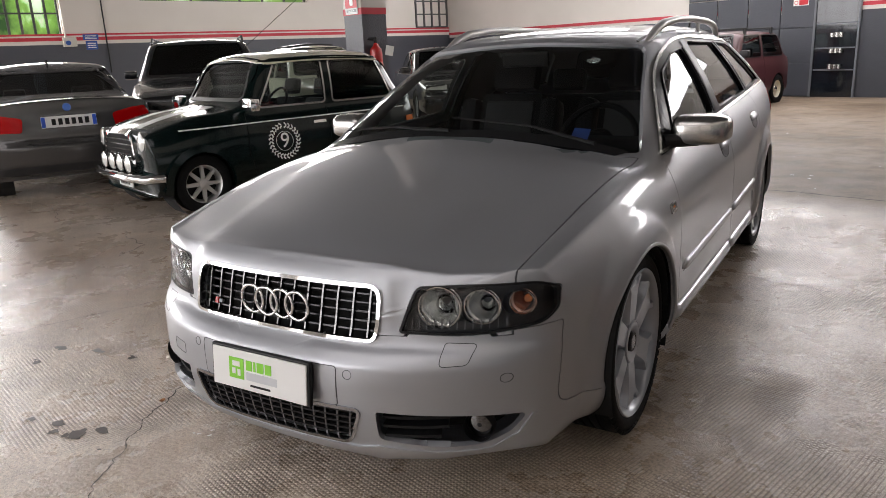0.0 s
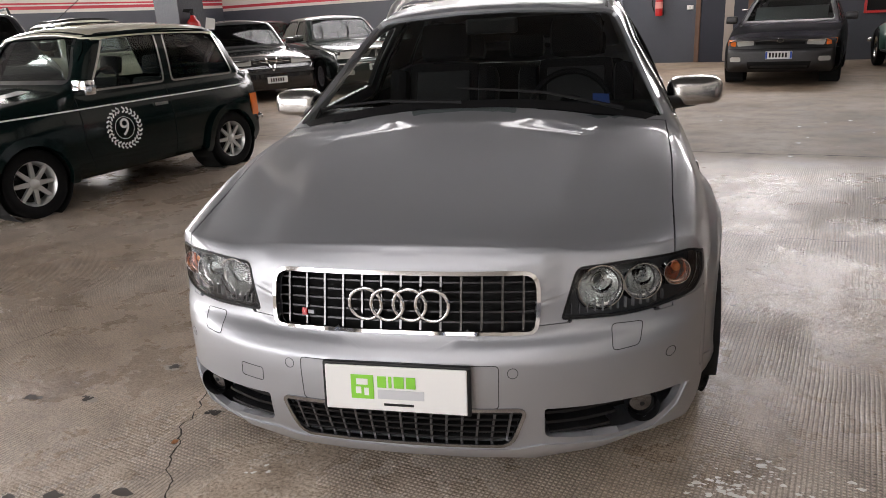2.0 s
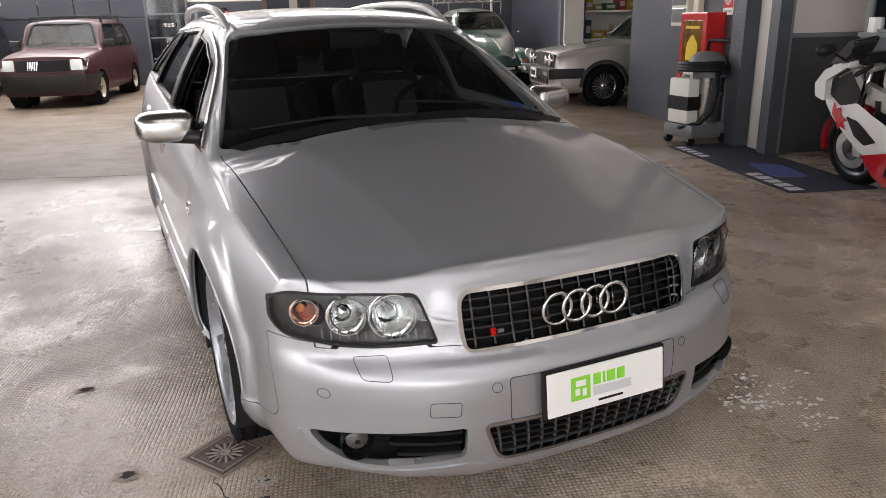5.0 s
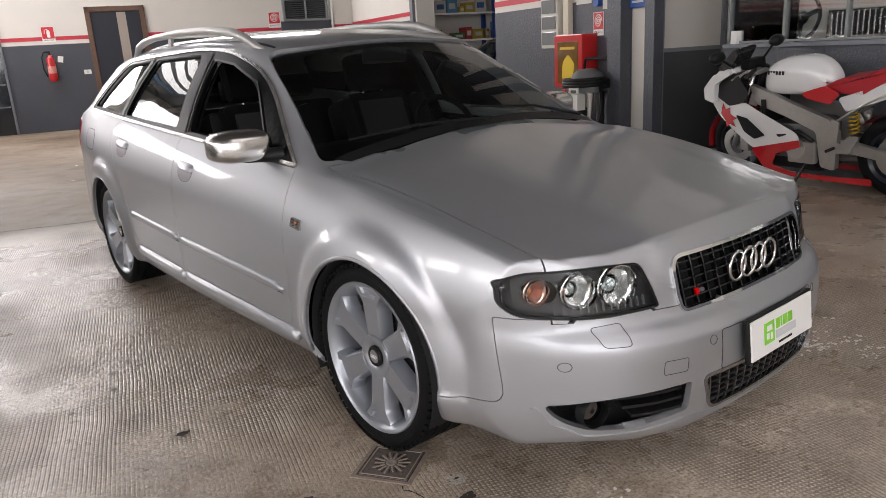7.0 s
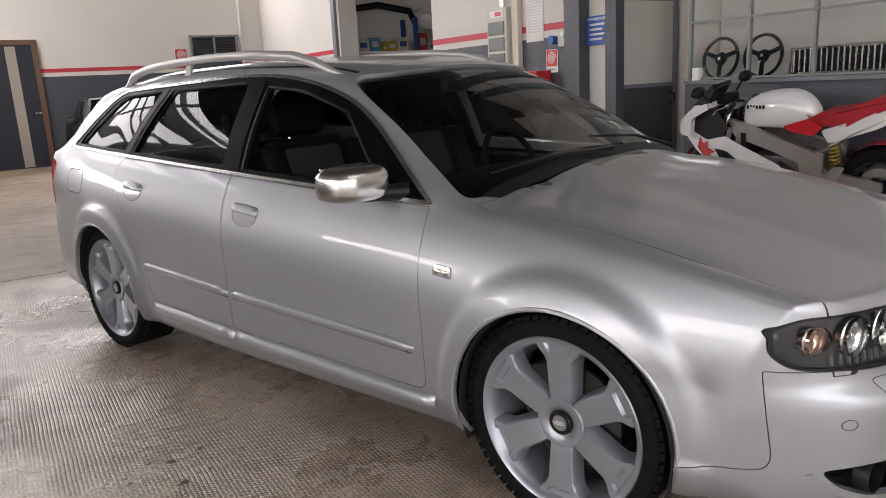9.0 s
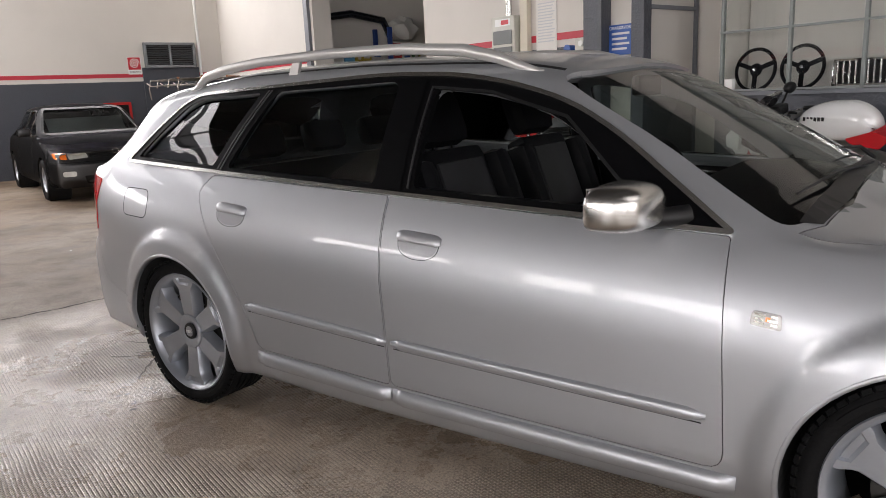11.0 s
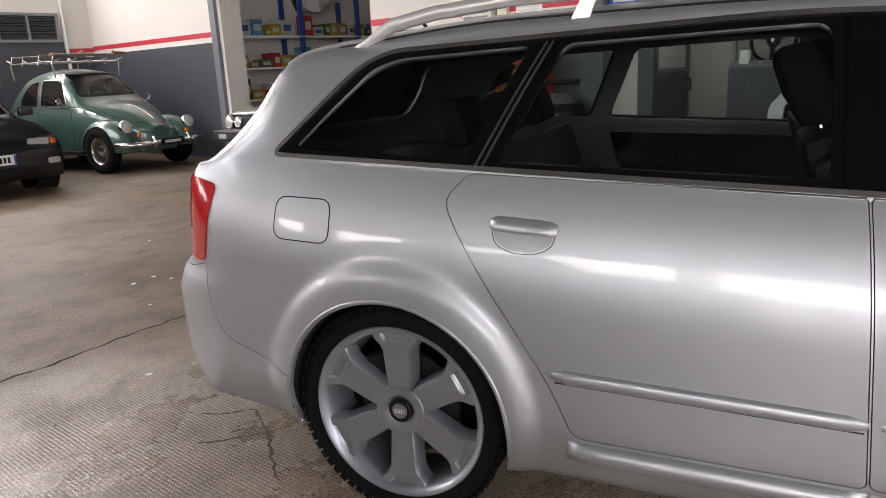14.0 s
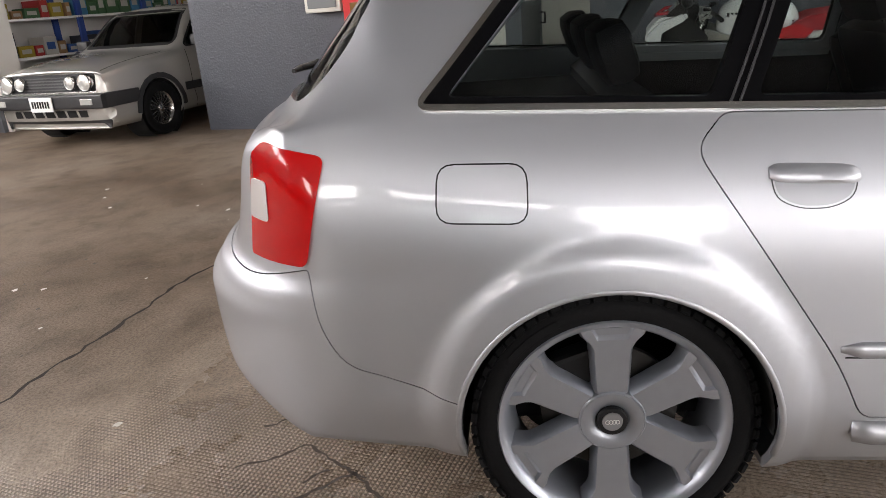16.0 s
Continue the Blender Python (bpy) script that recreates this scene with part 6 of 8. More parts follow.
part("shark_fin", prism_bm([(2.8, 1.36), (3.02, 1.35), (3.0, 1.42)], -.012, .012, "x"), BLACK, coupe.t)
coupe.rear("diffuser", rounded([(-.7, .22), (.7, .22), (.75, .36), (-.75, .36)], .03), TRIM, .004)

# dark estate behind
NAVY = material("black_blue_paint", (.006, .007, .010), .25, 0, .6, 300, .06)
suv = Car("dark_estate", "black estate car with roof rails parked facing into the hall", ROOM @ pose(-7.02, 2.32, 0, 0, 0, 65), 4.8, 1.88, 1.67, .95, (1.30, 1.12), (1.95, 3.9), (4.55, 1.18), 1.15, [NAVY, CABIN, STEEL], (.92, 3.7), R=.37, p=2.6, style="five")
for s in (-1, 1):
    part("roof_rail", tube_bm([(s * .66, 2.1, 1.60), (s * .66, 2.3, 1.69), (s * .66, 3.6, 1.70), (s * .66, 3.85, 1.61)], .018, 8), BLACK, suv.t, smooth=True)
suv.front("head_lamp", rounded([(.45, .62), (.82, .64), (.80, .77), (.47, .74)], .03), LAMP_GLASS, .005, "", True)
suv.front("grille", rounded([(-.36, .45), (.36, .45), (.38, .76), (-.38, .76)], .03), BLACK, .004)
suv.mirrors(1.85, 1.18, NAVY)
# cream and black classic
two = Car("cream_classic", "cream and black classic saloon with a folded dark roof", ROOM @ pose(-8.7, 6.0, 0, 0, 0, 80), 4.0, 1.62, 1.56, .86, (1.30, .98), (1.75, 2.9), (3.5, 1.0), .95, [CREAM, CABIN], (.75, 3.1), R=.31, p=2.4, style="dish", colour=CREAM)
part("dark_roof", pane_bm(two.skin, rounded([(-.5, 2.0), (.5, 2.0), (.5, 2.75), (-.5, 2.75)], .15), .03, "z", 1, thick=.04), BLACK, two.t)

# black saloon with a shield grille
BLK = paint("black_paint", (.008, .008, .009))
alfa = Car("black_saloon", "black nineties saloon with a triangular chrome grille shield", ROOM @ pose(-7.75, 7.75, 0, 0, 0, 59), 4.4, 1.70, 1.42, .74, (1.30, .90), (1.95, 3.1), (3.65, 1.0), 1.0, [BLK, CABIN], (.82, 3.36), R=.305, p=3.2, style="seven", nose=[(.2, .06), (.36, .0), (.56, .01), (.62, .07), (.74, .10)])
alfa.front("head_lamp", rounded([(.36, .63), (.74, .64), (.72, .725), (.36, .725)], .015), LAMP_GLASS, .006, "", True)
alfa.front("grille", rounded([(-.34, .63), (.34, .63), (.34, .72), (-.34, .72)], .01), BLACK, .003)
shield = rounded([(0, .52), (.10, .70), (.09, .745), (-.09, .745), (-.10, .70)], .02)
part("shield", strip_bm(alfa.skin, shield, .022, .02, "y", -1, thick=.03, step=.03), CHROME, alfa.t, "chrome shield frame", smooth=True)
for k in range(3):
    part("grille_bar", strip_bm(alfa.skin, [(-.33, .65 + .025 * k), (.33, .65 + .025 * k)], .008, .008, "y", -1, closed=False), CHROME, alfa.t)
part("bumper_strip", strip_bm(alfa.skin, [(-.78, .50), (0, .50), (.78, .50)], .04, .012, "y", -1, closed=False), TRIM, alfa.t)
alfa.plate(0, .37, .36, .11, -1, False, .05)
alfa.mirrors(1.6, .98, BLK)

# dark green saloon
DKG = paint("black_green_paint", (.008, .014, .012))
lancia = Car("dark_saloon", "dark green eighties saloon with a split chrome grille", ROOM @ pose(-6.62, 9.35, 0, 0, 0, 58), 4.5, 1.72, 1.42, .80, (1.35, .93), (1.95, 3.2), (3.70, .98), .98, [DKG, CABIN], (.86, 3.5), R=.305, p=4.2, style="seven", nose=[(.2, .06), (.36, .0), (.56, .01), (.62, .05), (.80, .08)])
lancia.front("head_lamp", rounded([(.38, .63), (.76, .63), (.76, .76), (.38, .76)], .015), LAMP_GLASS, .006, "", True)
lancia.front("grille", rounded([(-.34, .61), (.34, .61), (.34, .78), (-.34, .78)], .02), BLACK, .004)
for s in (-1, 1):
    part("grille_frame", strip_bm(lancia.skin, rounded([(s * .175 - .16, .615), (s * .175 + .16, .615), (s * .175 + .16, .775), (s * .175 - .16, .775)], .02), .018, .014, "y", -1, thick=.02, step=.05), CHROME, lancia.t, smooth=True)
lancia.front("fog_lamp", rounded([(.48, .34), (.66, .34), (.66, .42), (.48, .42)], .02), LAMP_GLASS, .006, "", True)
lancia.plate(0, .46, .36, .11, -1)
lancia.mirrors(1.75, 1.0, DKG)
lancia.side_strip("rub_strip", [(1.3, .5), (3.1, .5)], .05, .012, TRIM)
part("bumper_strip", strip_bm(lancia.skin, [(-.80, .54), (0, .54), (.80, .54)], .02, .01, "y", -1, closed=False), CHROME, lancia.t)

# red hatchback and dark off-roader in the last row
redh = Car("red_hatchback", "dark red hatchback in the last row", ROOM @ pose(-11.6, 13.2, 0, 0, 0, 70), 3.9, 1.65, 1.42, .78, (1.1, .93), (1.7, 3.0), (3.6, .95), .92, [paint("cherry_paint", (.16, .008, .02)), CABIN], (.75, 3.2), R=.29)
offr = Car("dark_offroader", "black boxy car in the last row", ROOM @ pose(-7.6, 11.9, 0, 0, 0, 12), 4.0, 1.7, 1.62, .95, (1.15, 1.1), (1.6, 3.5), (3.85, 1.1), 1.1, [NAVY, CABIN], (.75, 3.1), R=.33, p=4.5)
offr.front("head_lamp", rounded([(.45, .74), (.70, .74), (.70, .88), (.45, .88)], .05), LAMP_GLASS, .006, "", True)

# rounded green classic with a roof rack
BGREEN = paint("beetle_green_paint", (.045, .095, .075), .1, .3)


class RoundCar(Car):
    def __init__(self):
        self.seats = True


bug = RoundCar()
bug.t = thing("rounded_classic_car", ROOM @ pose(2.68, 10.72, 0, 0, 0, 10), "green rounded classic car with chrome bumpers and a wire roof rack", "car", "parked cars")
bug.L, bug.W, bug.H, bug.mats, bug.R = 4.0, 1.22, 1.50, [BGREEN, CABIN, STEEL], .32
bug.lo = Loft(top=[(.28, .60), (.45, .74), (.8, .90), (1.2, 1.0), (1.28, 1.03), (1.45, 1.25), (1.62, 1.40), (1.8, 1.46), (2.15, 1.50), (2.6, 1.45), (3.0, 1.28), (3.4, 1.02), (3.7, .76), (3.85, .58)],
              belt=[(.3, .52), (.8, .74), (1.25, .90), (2.6, .93), (3.3, .78), (3.85, .50)], wid=[(.35, .32), (.7, .46), (1.15, .62), (1.4, .665), (2.4, .67), (3.0, .60), (3.5, .46), (3.8, .36)],
              bot=[(.3, .28), (.9, .24), (3.2, .24), (3.85, .32)], roofw=[(.35, .22), (.8, .36), (1.2, .56), (1.6, .50), (2.3, .49), (3.0, .42), (3.5, .34), (3.85, .26)],
              nose=[(.25, .30), (.4, .26), (.6, .28)], tail=[(.3, 3.92), (.5, 3.95), (.62, 3.9)], y0=.42, y1=3.7, d0=[(.42, .10), (.8, .04), (1.3, 0)], d1=[(2.9, 0), (3.7, .12)], sh=((0, .05), (4, .05)),
              ed=[(0, .10), (1.2, .06), (1.3, .03), (1.6, .07), (2.4, .08), (3.5, .12)], p=2.2, pz=2.6, n=(12, 6, 6, 8), step=.07, rad=.14, caps=8)
bug.skin = Skin(bug.lo.bm())
bug.side = [rounded([(1.50, .965), (2.12, .965), (2.12, 1.33), (1.70, 1.33)], .05), rounded([(2.20, .965), (2.68, .97), (2.60, 1.18), (2.40, 1.30), (2.20, 1.33)], [.04, .08, .1, .08, .04])]
bug.cut(solid(bug.lo.bm()), cyl_bm(.2, .2, .1, pose(0, 0, -3)), None, (1.28, 1.06, 1.6, 2.9, 3.35, 1.12, .93), True)
for s in (-1, 1):
    for y, hl in ((.78, .52), (3.12, .56)):
        own = bmesh.new()
        bmesh.ops.create_uvsphere(own, u_segments=36, v_segments=24, radius=1)
        own.transform(pose(0, 0, 0, 0, 90, 0))
        for v in own.verts:
            v.co = (s * (.52 + .235 * math.copysign(abs(v.co.x) ** .75, v.co.x)), y + hl * v.co.y, .37 + .38 * v.co.z)
        bmesh.ops.bisect_plane(own, geom=own.verts[:] + own.edges[:] + own.faces[:], plane_co=(0, 0, .30), plane_no=(0, 0, -1), clear_outer=True)
        me = mesh_of(own, "fender")
        cutter = mesh_of(cyl_bm(.355, .355, .30, pose(s * .72, y, .31, 0, 90, 0), 36))
        fender = boolean(me, cutter, "DIFFERENCE")
        bm2 = bmesh.new()
        bm2.from_mesh(fender)
        part("fender", bm2, BGREEN, bug.t, "rounded green wing", smooth=True)
        disc_wheel(bug.t, pose(s * .64, y, .32, 0, 90 * s, 0), .32, .20, .15, "dish", STEEL)
    part("running_board", box_bm(s * .60 - .10, s * .60 + .10, 1.15, 2.75, .27, .31, .015), BLACK, bug.t)
    part("belt_trim", strip_bm(bug.skin, [(.75, .76), (1.28, .92), (2.6, .945), (3.2, .84)], .014, .006, "x", s, closed=False), CHROME, bug.t)
    part("tail_lamp", lathe_bm([(.05, 0), (.04, .03), (0, .04)], pose(s * .56, 3.62, .60, -70, 0, 0), 20), RED_LENS, bug.t)
    part("indicator", box_bm(s * .42 - .03, s * .42 + .03, .22, .25, .50, .55, .01), ORANGE_LENS, bug.t)
    part("wing_mirror", lathe_bm([(.045, 0), (.05, .012), (.03, .03), (0, .034)], pose(s * .76, 1.42, 1.02, -90, 0, 0), 20), CHROME, bug.t)
    part("mirror_stem", tube_bm([(s * .64, 1.40, .92), (s * .74, 1.42, .99)], .006, 6), CHROME, bug.t)
bug.seam([(1.38, .90), (1.36, .5), (1.40, .26)])
bug.seam([(2.16, .92), (2.17, .5), (2.14, .26)])
bug.handle(2.02, .86, CHROME)
bug.round_lamp(.545, .33, .645, .088, tilt=-12)
part("bonnet_trim", strip_bm(bug.skin, [(0, .42), (0, .8), (0, 1.18)], .022, .010, "z", 1, closed=False), CHROME, bug.t, "chrome bonnet strip", smooth=True)
for s in (-1, 1):
    part("bonnet_gap", strip_bm(bug.skin, [(s * .12, .36), (s * .30, .55), (s * .42, .85), (s * .47, 1.14)], .006, .0015, "z", 1, closed=False), DARK, bug.t)
part("bumper", tube_bm([(-.72, .40, .40), (-.62, .20, .40), (-.3, .10, .40), (.3, .10, .40), (.62, .20, .40), (.72, .40, .40)], .036, 10), CHROME, bug.t, "chrome front bumper", smooth="all")
part("bumper", tube_bm([(-.70, 3.8, .42), (-.5, 4.05, .42), (.5, 4.05, .42), (.70, 3.8, .42)], .036, 10), CHROME, bug.t, smooth="all")
for s in (-1, 1):
    part("over_rider", tube_bm([(s * .30, .08, .33), (s * .30, .05, .42), (s * .30, .09, .49)], .022, 8), CHROME, bug.t, smooth="all")
part("number_plate", box_bm(-.20, .20, .055, .065, .36, .45, .004), BLACK, bug.t, "black number plate with pale bars")
part("plate_bars", box_bm(-.14, .14, .050, .055, .385, .425), GREY_INK, bug.t)
RUST = material("rack_metal", (.30, .27, .24), .45, .8, noise_scale=20, noise_amt=.3)
for y in (1.75, 2.1, 2.5, 2.8):
    part("rack_bar", tube_bm([(-.56, y, 1.56), (-.52, y, 1.70), (.52, y, 1.70), (.56, y, 1.56)], .012, 6), RUST, bug.t, "bare metal roof rack bar")
for x in (-.52, -.26, 0, .26, .52):
    part("rack_rod", tube_bm([(x, 1.6, 1.64), (x, 1.75, 1.60), (x, 2.8, 1.60), (x, 2.95, 1.66)], .010, 6), RUST, bug.t, "bare metal roof rack rod")
for s in (-1, 1):
    for y in (1.75, 2.8):
        part("rack_foot", tube_bm([(s * .56, y, 1.56), (s * .54, y, 1.36)], .012, 6), RUST, bug.t)
for k, (a, b) in enumerate((((-.7, 1.45, 1.70), (.25, 3.1, 1.73)), ((-.3, 1.35, 1.72), (.55, 3.0, 1.71)), ((.15, 1.30, 1.71), (.80, 1.9, 1.72)))):
    tagged(part("ski", tube_bm([a, b], .022, 8), material("varnished_wood", (.30, .12, .05), .4, noise_scale=12, noise_amt=.3), bug.t), "old wooden ski on the rack")

# ---- fixtures on the walls ----
RED_PAINT = material("red_enamel", (.50, .015, .015), .3, coat=.6, noise_scale=8, noise_amt=.1)
PAPER = material("printed_paper", (.72, .70, .66), .6, noise_scale=6, noise_amt=.05)
SIGN_RED = material("sign_red", (.55, .02, .03), .4)
SIGN_BLUE = material("sign_blue", (.02, .08, .32), .4)
BOX_GREY = material("switch_box_grey", (.55, .54, .48), .45, noise_scale=5, noise_amt=.06)
BROWN_WOOD = material("brown_wood", (.11, .055, .03), .4, noise_scale=9, noise_amt=.3, bump=.1, bump_scale=30)
DOOR_GREY = material("dark_grey_door_paint", (.045, .05, .055), .4, noise_scale=3, noise_amt=.15)
INK = material("print_ink", (.05, .05, .055), .6)


def on_wall(wall, a, z, d=0.0):
    """A pose on a wall, local x along it to the viewer's right, local z up, local y into the wall."""
    if wall == "back":
        return ROOM @ pose(a, V1 - .008 - d, z)
    return ROOM @ pose(U1 - .008 - d, a, z, 0, 0, -90)


def letters(text, m, size, mat, parent, name="lettering"):
    cu = bpy.data.curves.new(name, "FONT")
    cu.body, cu.size, cu.align_x, cu.align_y, cu.extrude = text, size, "CENTER", "CENTER", .0006
    cu.materials.append(mat)
    ob = new(name, cu)
    ob.parent = parent
    ob.matrix_local = m @ pose(0, 0, 0, 90, 0, 0)
    return ob


def hydrant_sign(m, w, h):
    t = thing("hydrant_sign", m, "red and white fire hose sign on the wall", "sign", "safety signs")
    part("plate", box_bm(-w / 2, w / 2, -.004, .002, -h / 2, h / 2, .001), WHITE_PLASTIC, t)
    s = w * .46
    part("red_field", box_bm(-s, s, -.006, -.004, h / 2 - 2 * s - w * .03, h / 2 - w * .03), SIGN_RED, t)
    c = h / 2 - s - w * .03
    pts = [(.82 * s * (1 - k / 46) * math.cos(k * .42), -.0075, c + .82 * s * (1 - k / 46) * math.sin(k * .42)) for k in range(44)]
    part("hose_spiral", tube_bm(pts, w * .030, 5), WHITE_PLASTIC, t)
    letters("IDRANTE", pose(0, -.0045, -h / 2 + (h - 2 * s - w * .03) * .5), w * .20, INK, t)
    return t


def extinguisher_sign(m, w, h, word=True):
    t = thing("extinguisher_sign", m, "red and white fire extinguisher sign", "sign", "safety signs")
    part("plate", box_bm(-w / 2, w / 2, -.004, .002, -h / 2, h / 2, .001), WHITE_PLASTIC, t)
    part("red_field", box_bm(-w * .47, w * .47, -.006, -.004, -h * .28, h * .48), SIGN_RED, t)
    part("bottle_shape", prism_bm(rounded([(-.10 * w, -.20 * h), (.16 * w, -.20 * h), (.16 * w, .20 * h), (.06 * w, .30 * h), (-.02 * w, .30 * h), (-.10 * w, .20 * h)], .02), -.008, -.006, "y"), WHITE_PLASTIC, t)
    part("hose_shape", tube_bm([(-.02 * w, -.007, .33 * h), (-.22 * w, -.007, .30 * h), (-.28 * w, -.007, .05 * h)], w * .03, 5), WHITE_PLASTIC, t)
    if word:
        letters("ESTINTORE", pose(0, -.0045, -h * .38), w * .155, INK, t)
    return t


def extinguisher(m):
    t = thing("fire_extinguisher", m, "red fire extinguisher with a black hose and a tag", "extinguisher")
    part("cylinder", lathe_bm([(0, 0), (.07, 0), (.078, .02), (.08, .05), (.08, .40), (.07, .46), (.03, .50), (.022, .53), (0, .53)], pose(0, 0, 0), 32), RED_PAINT, t, smooth=True)
    part("valve", cyl_bm(.022, .018, .06, pose(0, 0, .56), 16), BLACK, t)
    part("lever", box_bm(-.09, .02, -.012, .012, .575, .60, .004), BLACK, t)
    part("hose", tube_bm([(-.02, 0, .57), (-.10, -.01, .58), (-.15, -.01, .48), (-.15, -.01, .25), (-.10, -.01, .10)], .013, 8), BLACK, t, smooth="all")
    part("tag", box_bm(.05, .15, -.09, -.085, .40, .52, m=pose(0, 0, 0, 0, 12, 0)), PAPER, t)
    part("label_band", lathe_bm([(.0812, .16), (.0812, .30)], pose(0, 0, 0), 32), material("extinguisher_label", (.62, .25, .22), .5), t)
    part("bracket", box_bm(-.03, .03, .05, .105, .40, .52), STEEL, t)
    return t


hydrant_sign(on_wall("back", 1.88, 2.06), .26, .34)
extinguisher_sign(on_wall("back", -2.74, 1.95), .24, .30)
extinguisher(on_wall("back", -2.78, 1.02, .10))
sw = thing("light_switch", on_wall("back", -2.13, 1.17), "small white wall switch", "switch")
part("plate", box_bm(-.07, .07, -.02, 0, -.045, .045, .006), WHITE_PLASTIC, sw)
part("rocker", box_bm(-.015, .015, -.026, -.02, -.025, .025, .002), BOX_GREY, sw)

# air vent grille with its frame and the dark panel below
vent = thing("wall_vent", on_wall("back", 2.60, 2.26), "grey louvred air unit with two slatted panels", "vent")
part("backing", box_bm(-.50, .50, -.02, .0, -.23, .23), DARK, vent)
for a, b, c, d in ((-.52, .52, .20, .25), (-.52, .52, -.25, -.20), (-.52, -.47, -.25, .25), (.47, .52, -.25, .25), (-.02, .02, -.22, .22)):
    part("frame", box_bm(a, b, -.10, .0, c, d, .006), material("vent_grey", (.20, .21, .22), .5), vent)
for s in (-1, 1):
    for k in range(9):
        part("slat", box_bm(s * .245 - .225, s * .245 + .225, -.012, .012, -.012, .012, m=pose(0, -.055, -.175 + .044 * k, 35, 0, 0)), material("slat_dark", (.07, .07, .075), .5), vent)
pan = thing("wall_panel", on_wall("back", 2.60, 1.0), "dark grey steel door under the air unit", "panel")
part("sheet", box_bm(-.58, .58, -.03, 0, -1.0, 1.02, .004), GREY_PAINT, pan)
pipe = thing("drain_pipe", on_wall("back", 3.22, 0), "pale wall pipe beside the air unit", "pipe")
part("tube", cyl_bm(.03, .03, 3.6, pose(0, -.04, 3.0), 12), WHITE_PLASTIC, pipe, smooth=True)
fr = thing("red_wall_frame", on_wall("back", 1.45, 1.12), "red framed hose cabinet on the wall", "cabinet")
for a, b, c, d in ((-.26, .26, .18, .23), (-.26, .26, -.23, -.18), (-.26, -.21, -.23, .23), (.21, .26, -.23, .23)):
    part("frame", box_bm(a, b, -.06, 0, c, d, .006), RED_PAINT, fr)
part("glass_pane", box_bm(-.21, .21, -.03, -.026, -.18, .18), DARK, fr)

# brown door with a glazed leaf, black store door with shelves behind
door = thing("door_brown", on_wall("back", -1.42, 0), "dark door with a brown wooden frame and a pale strip", "door", kind="structure")
for a, b, c, d in ((-.58, -.48, 0, 2.46), (.48, .58, 0, 2.46), (-.58, .58, 2.36, 2.46)):
    part("door_frame", box_bm(a, b, -.06, .0, c, d, .008), BROWN_WOOD, door)
part("leaf", box_bm(-.48, .48, -.03, -.005, 0, 2.36), material("dark_blue_door", (.010, .012, .022), .5), door)
part("pale_strip", box_bm(.02, .20, -.036, -.03, 0.02, 2.34), material("pale_door_strip", (.33, .28, .24), .5), door)
part("handle", box_bm(.36, .48, -.07, -.03, 1.05, 1.08, .008), STEEL, door)
bd = thing("store_door", on_wall("back", -4.07, 0), "dark glazed sliding door with stacked tins behind it", "door", kind="structure")
part("leaf", box_bm(-.42, .42, -.02, 0, 0, 2.08), material("dark_glass_sheet", (.010, .013, .018), .12, coat=.5), bd)
for a in (-.44, .44):
    part("jamb", box_bm(a - .02, a + .02, -.05, 0, 0, 2.10), BEAM, bd)
for z in (.55, 1.0, 1.5):
    part("shelf_edge", box_bm(-.40, .40, -.028, -.02, z, z + .03), BEAM, bd)
for k in range(9):
    part("tin", cyl_bm(.05, .05, .09, pose(-.05 + .09 * (k % 3), -.07, .64 + .16 * (k // 3) * 2), 12), STEEL, bd)
gate = thing("sheet_gate", on_wall("back", -6.0, 0), "grey sheet metal gate with square panels", "gate", kind="structure")
for i in range(4):
    for k in range(4):
        part("panel", box_bm(-1.45 + .74 * i, -.73 + .74 * i, -.035, 0, .02 + .72 * k, .72 + .72 * k, .01), GREY_PAINT, gate)
ns = thing("no_entry_notice", on_wall("back", -4.82, 1.98, .04), "small red and white warning notice", "sign", "safety signs")
part("plate", box_bm(-.16, .16, -.004, 0, -.065, .065, .001), WHITE_PLASTIC, ns)
part("red_bar", box_bm(-.04, .145, -.006, -.004, -.05, .05), SIGN_RED, ns)
part("red_ring", tube_bm([(-.10 + .035 * math.cos(a), -.005, .035 * math.sin(a)) for a in [k * math.pi / 8 for k in range(16)]], .006, 5, closed=True), SIGN_RED, ns)

# right wall: fuse box, notices, hose cabinet, sockets
fb = thing("fuse_box", on_wall("right", 5.90, 1.62), "pale grey electrical board with four clear covers", "fuse box")
part("case", box_bm(-.20, .20, -.12, 0, -.45, .48, .012), BOX_GREY, fb)
for k in range(4):
    part("cover", box_bm(-.16, .16, -.135, -.118, -.41 + .19 * k, -.25 + .19 * k, .008), material("smoked_cover", (.20, .21, .21), .15, coat=.6), fb)
part("warning_label", box_bm(-.13, .13, -.124, -.12, .37, .45), WHITE_PLASTIC, fb)
part("warning_red", box_bm(-.02, .10, -.127, -.124, .385, .435), SIGN_RED, fb)
cond = thing("conduit", on_wall("right", 5.60, 0), "pale vertical cable duct on the wall", "conduit")
part("duct", box_bm(-.06, .06, -.07, 0, 1.25, 4.0, .006), material("cream_duct", (.62, .57, .46), .5), cond)
part("steel_pipe", cyl_bm(.035, .035, 1.8, pose(.34 - .6, -.05, 3.0), 14), STEEL, cond)
nt_ = thing("wall_notice", on_wall("right", 5.30, 1.98), "printed paper safety notice on the wall", "notice")
part("sheet", box_bm(-.16, .16, -.003, 0, -.32, .32), PAPER, nt_)
part("heading", box_bm(-.12, .12, -.005, -.003, .25, .285), INK, nt_)
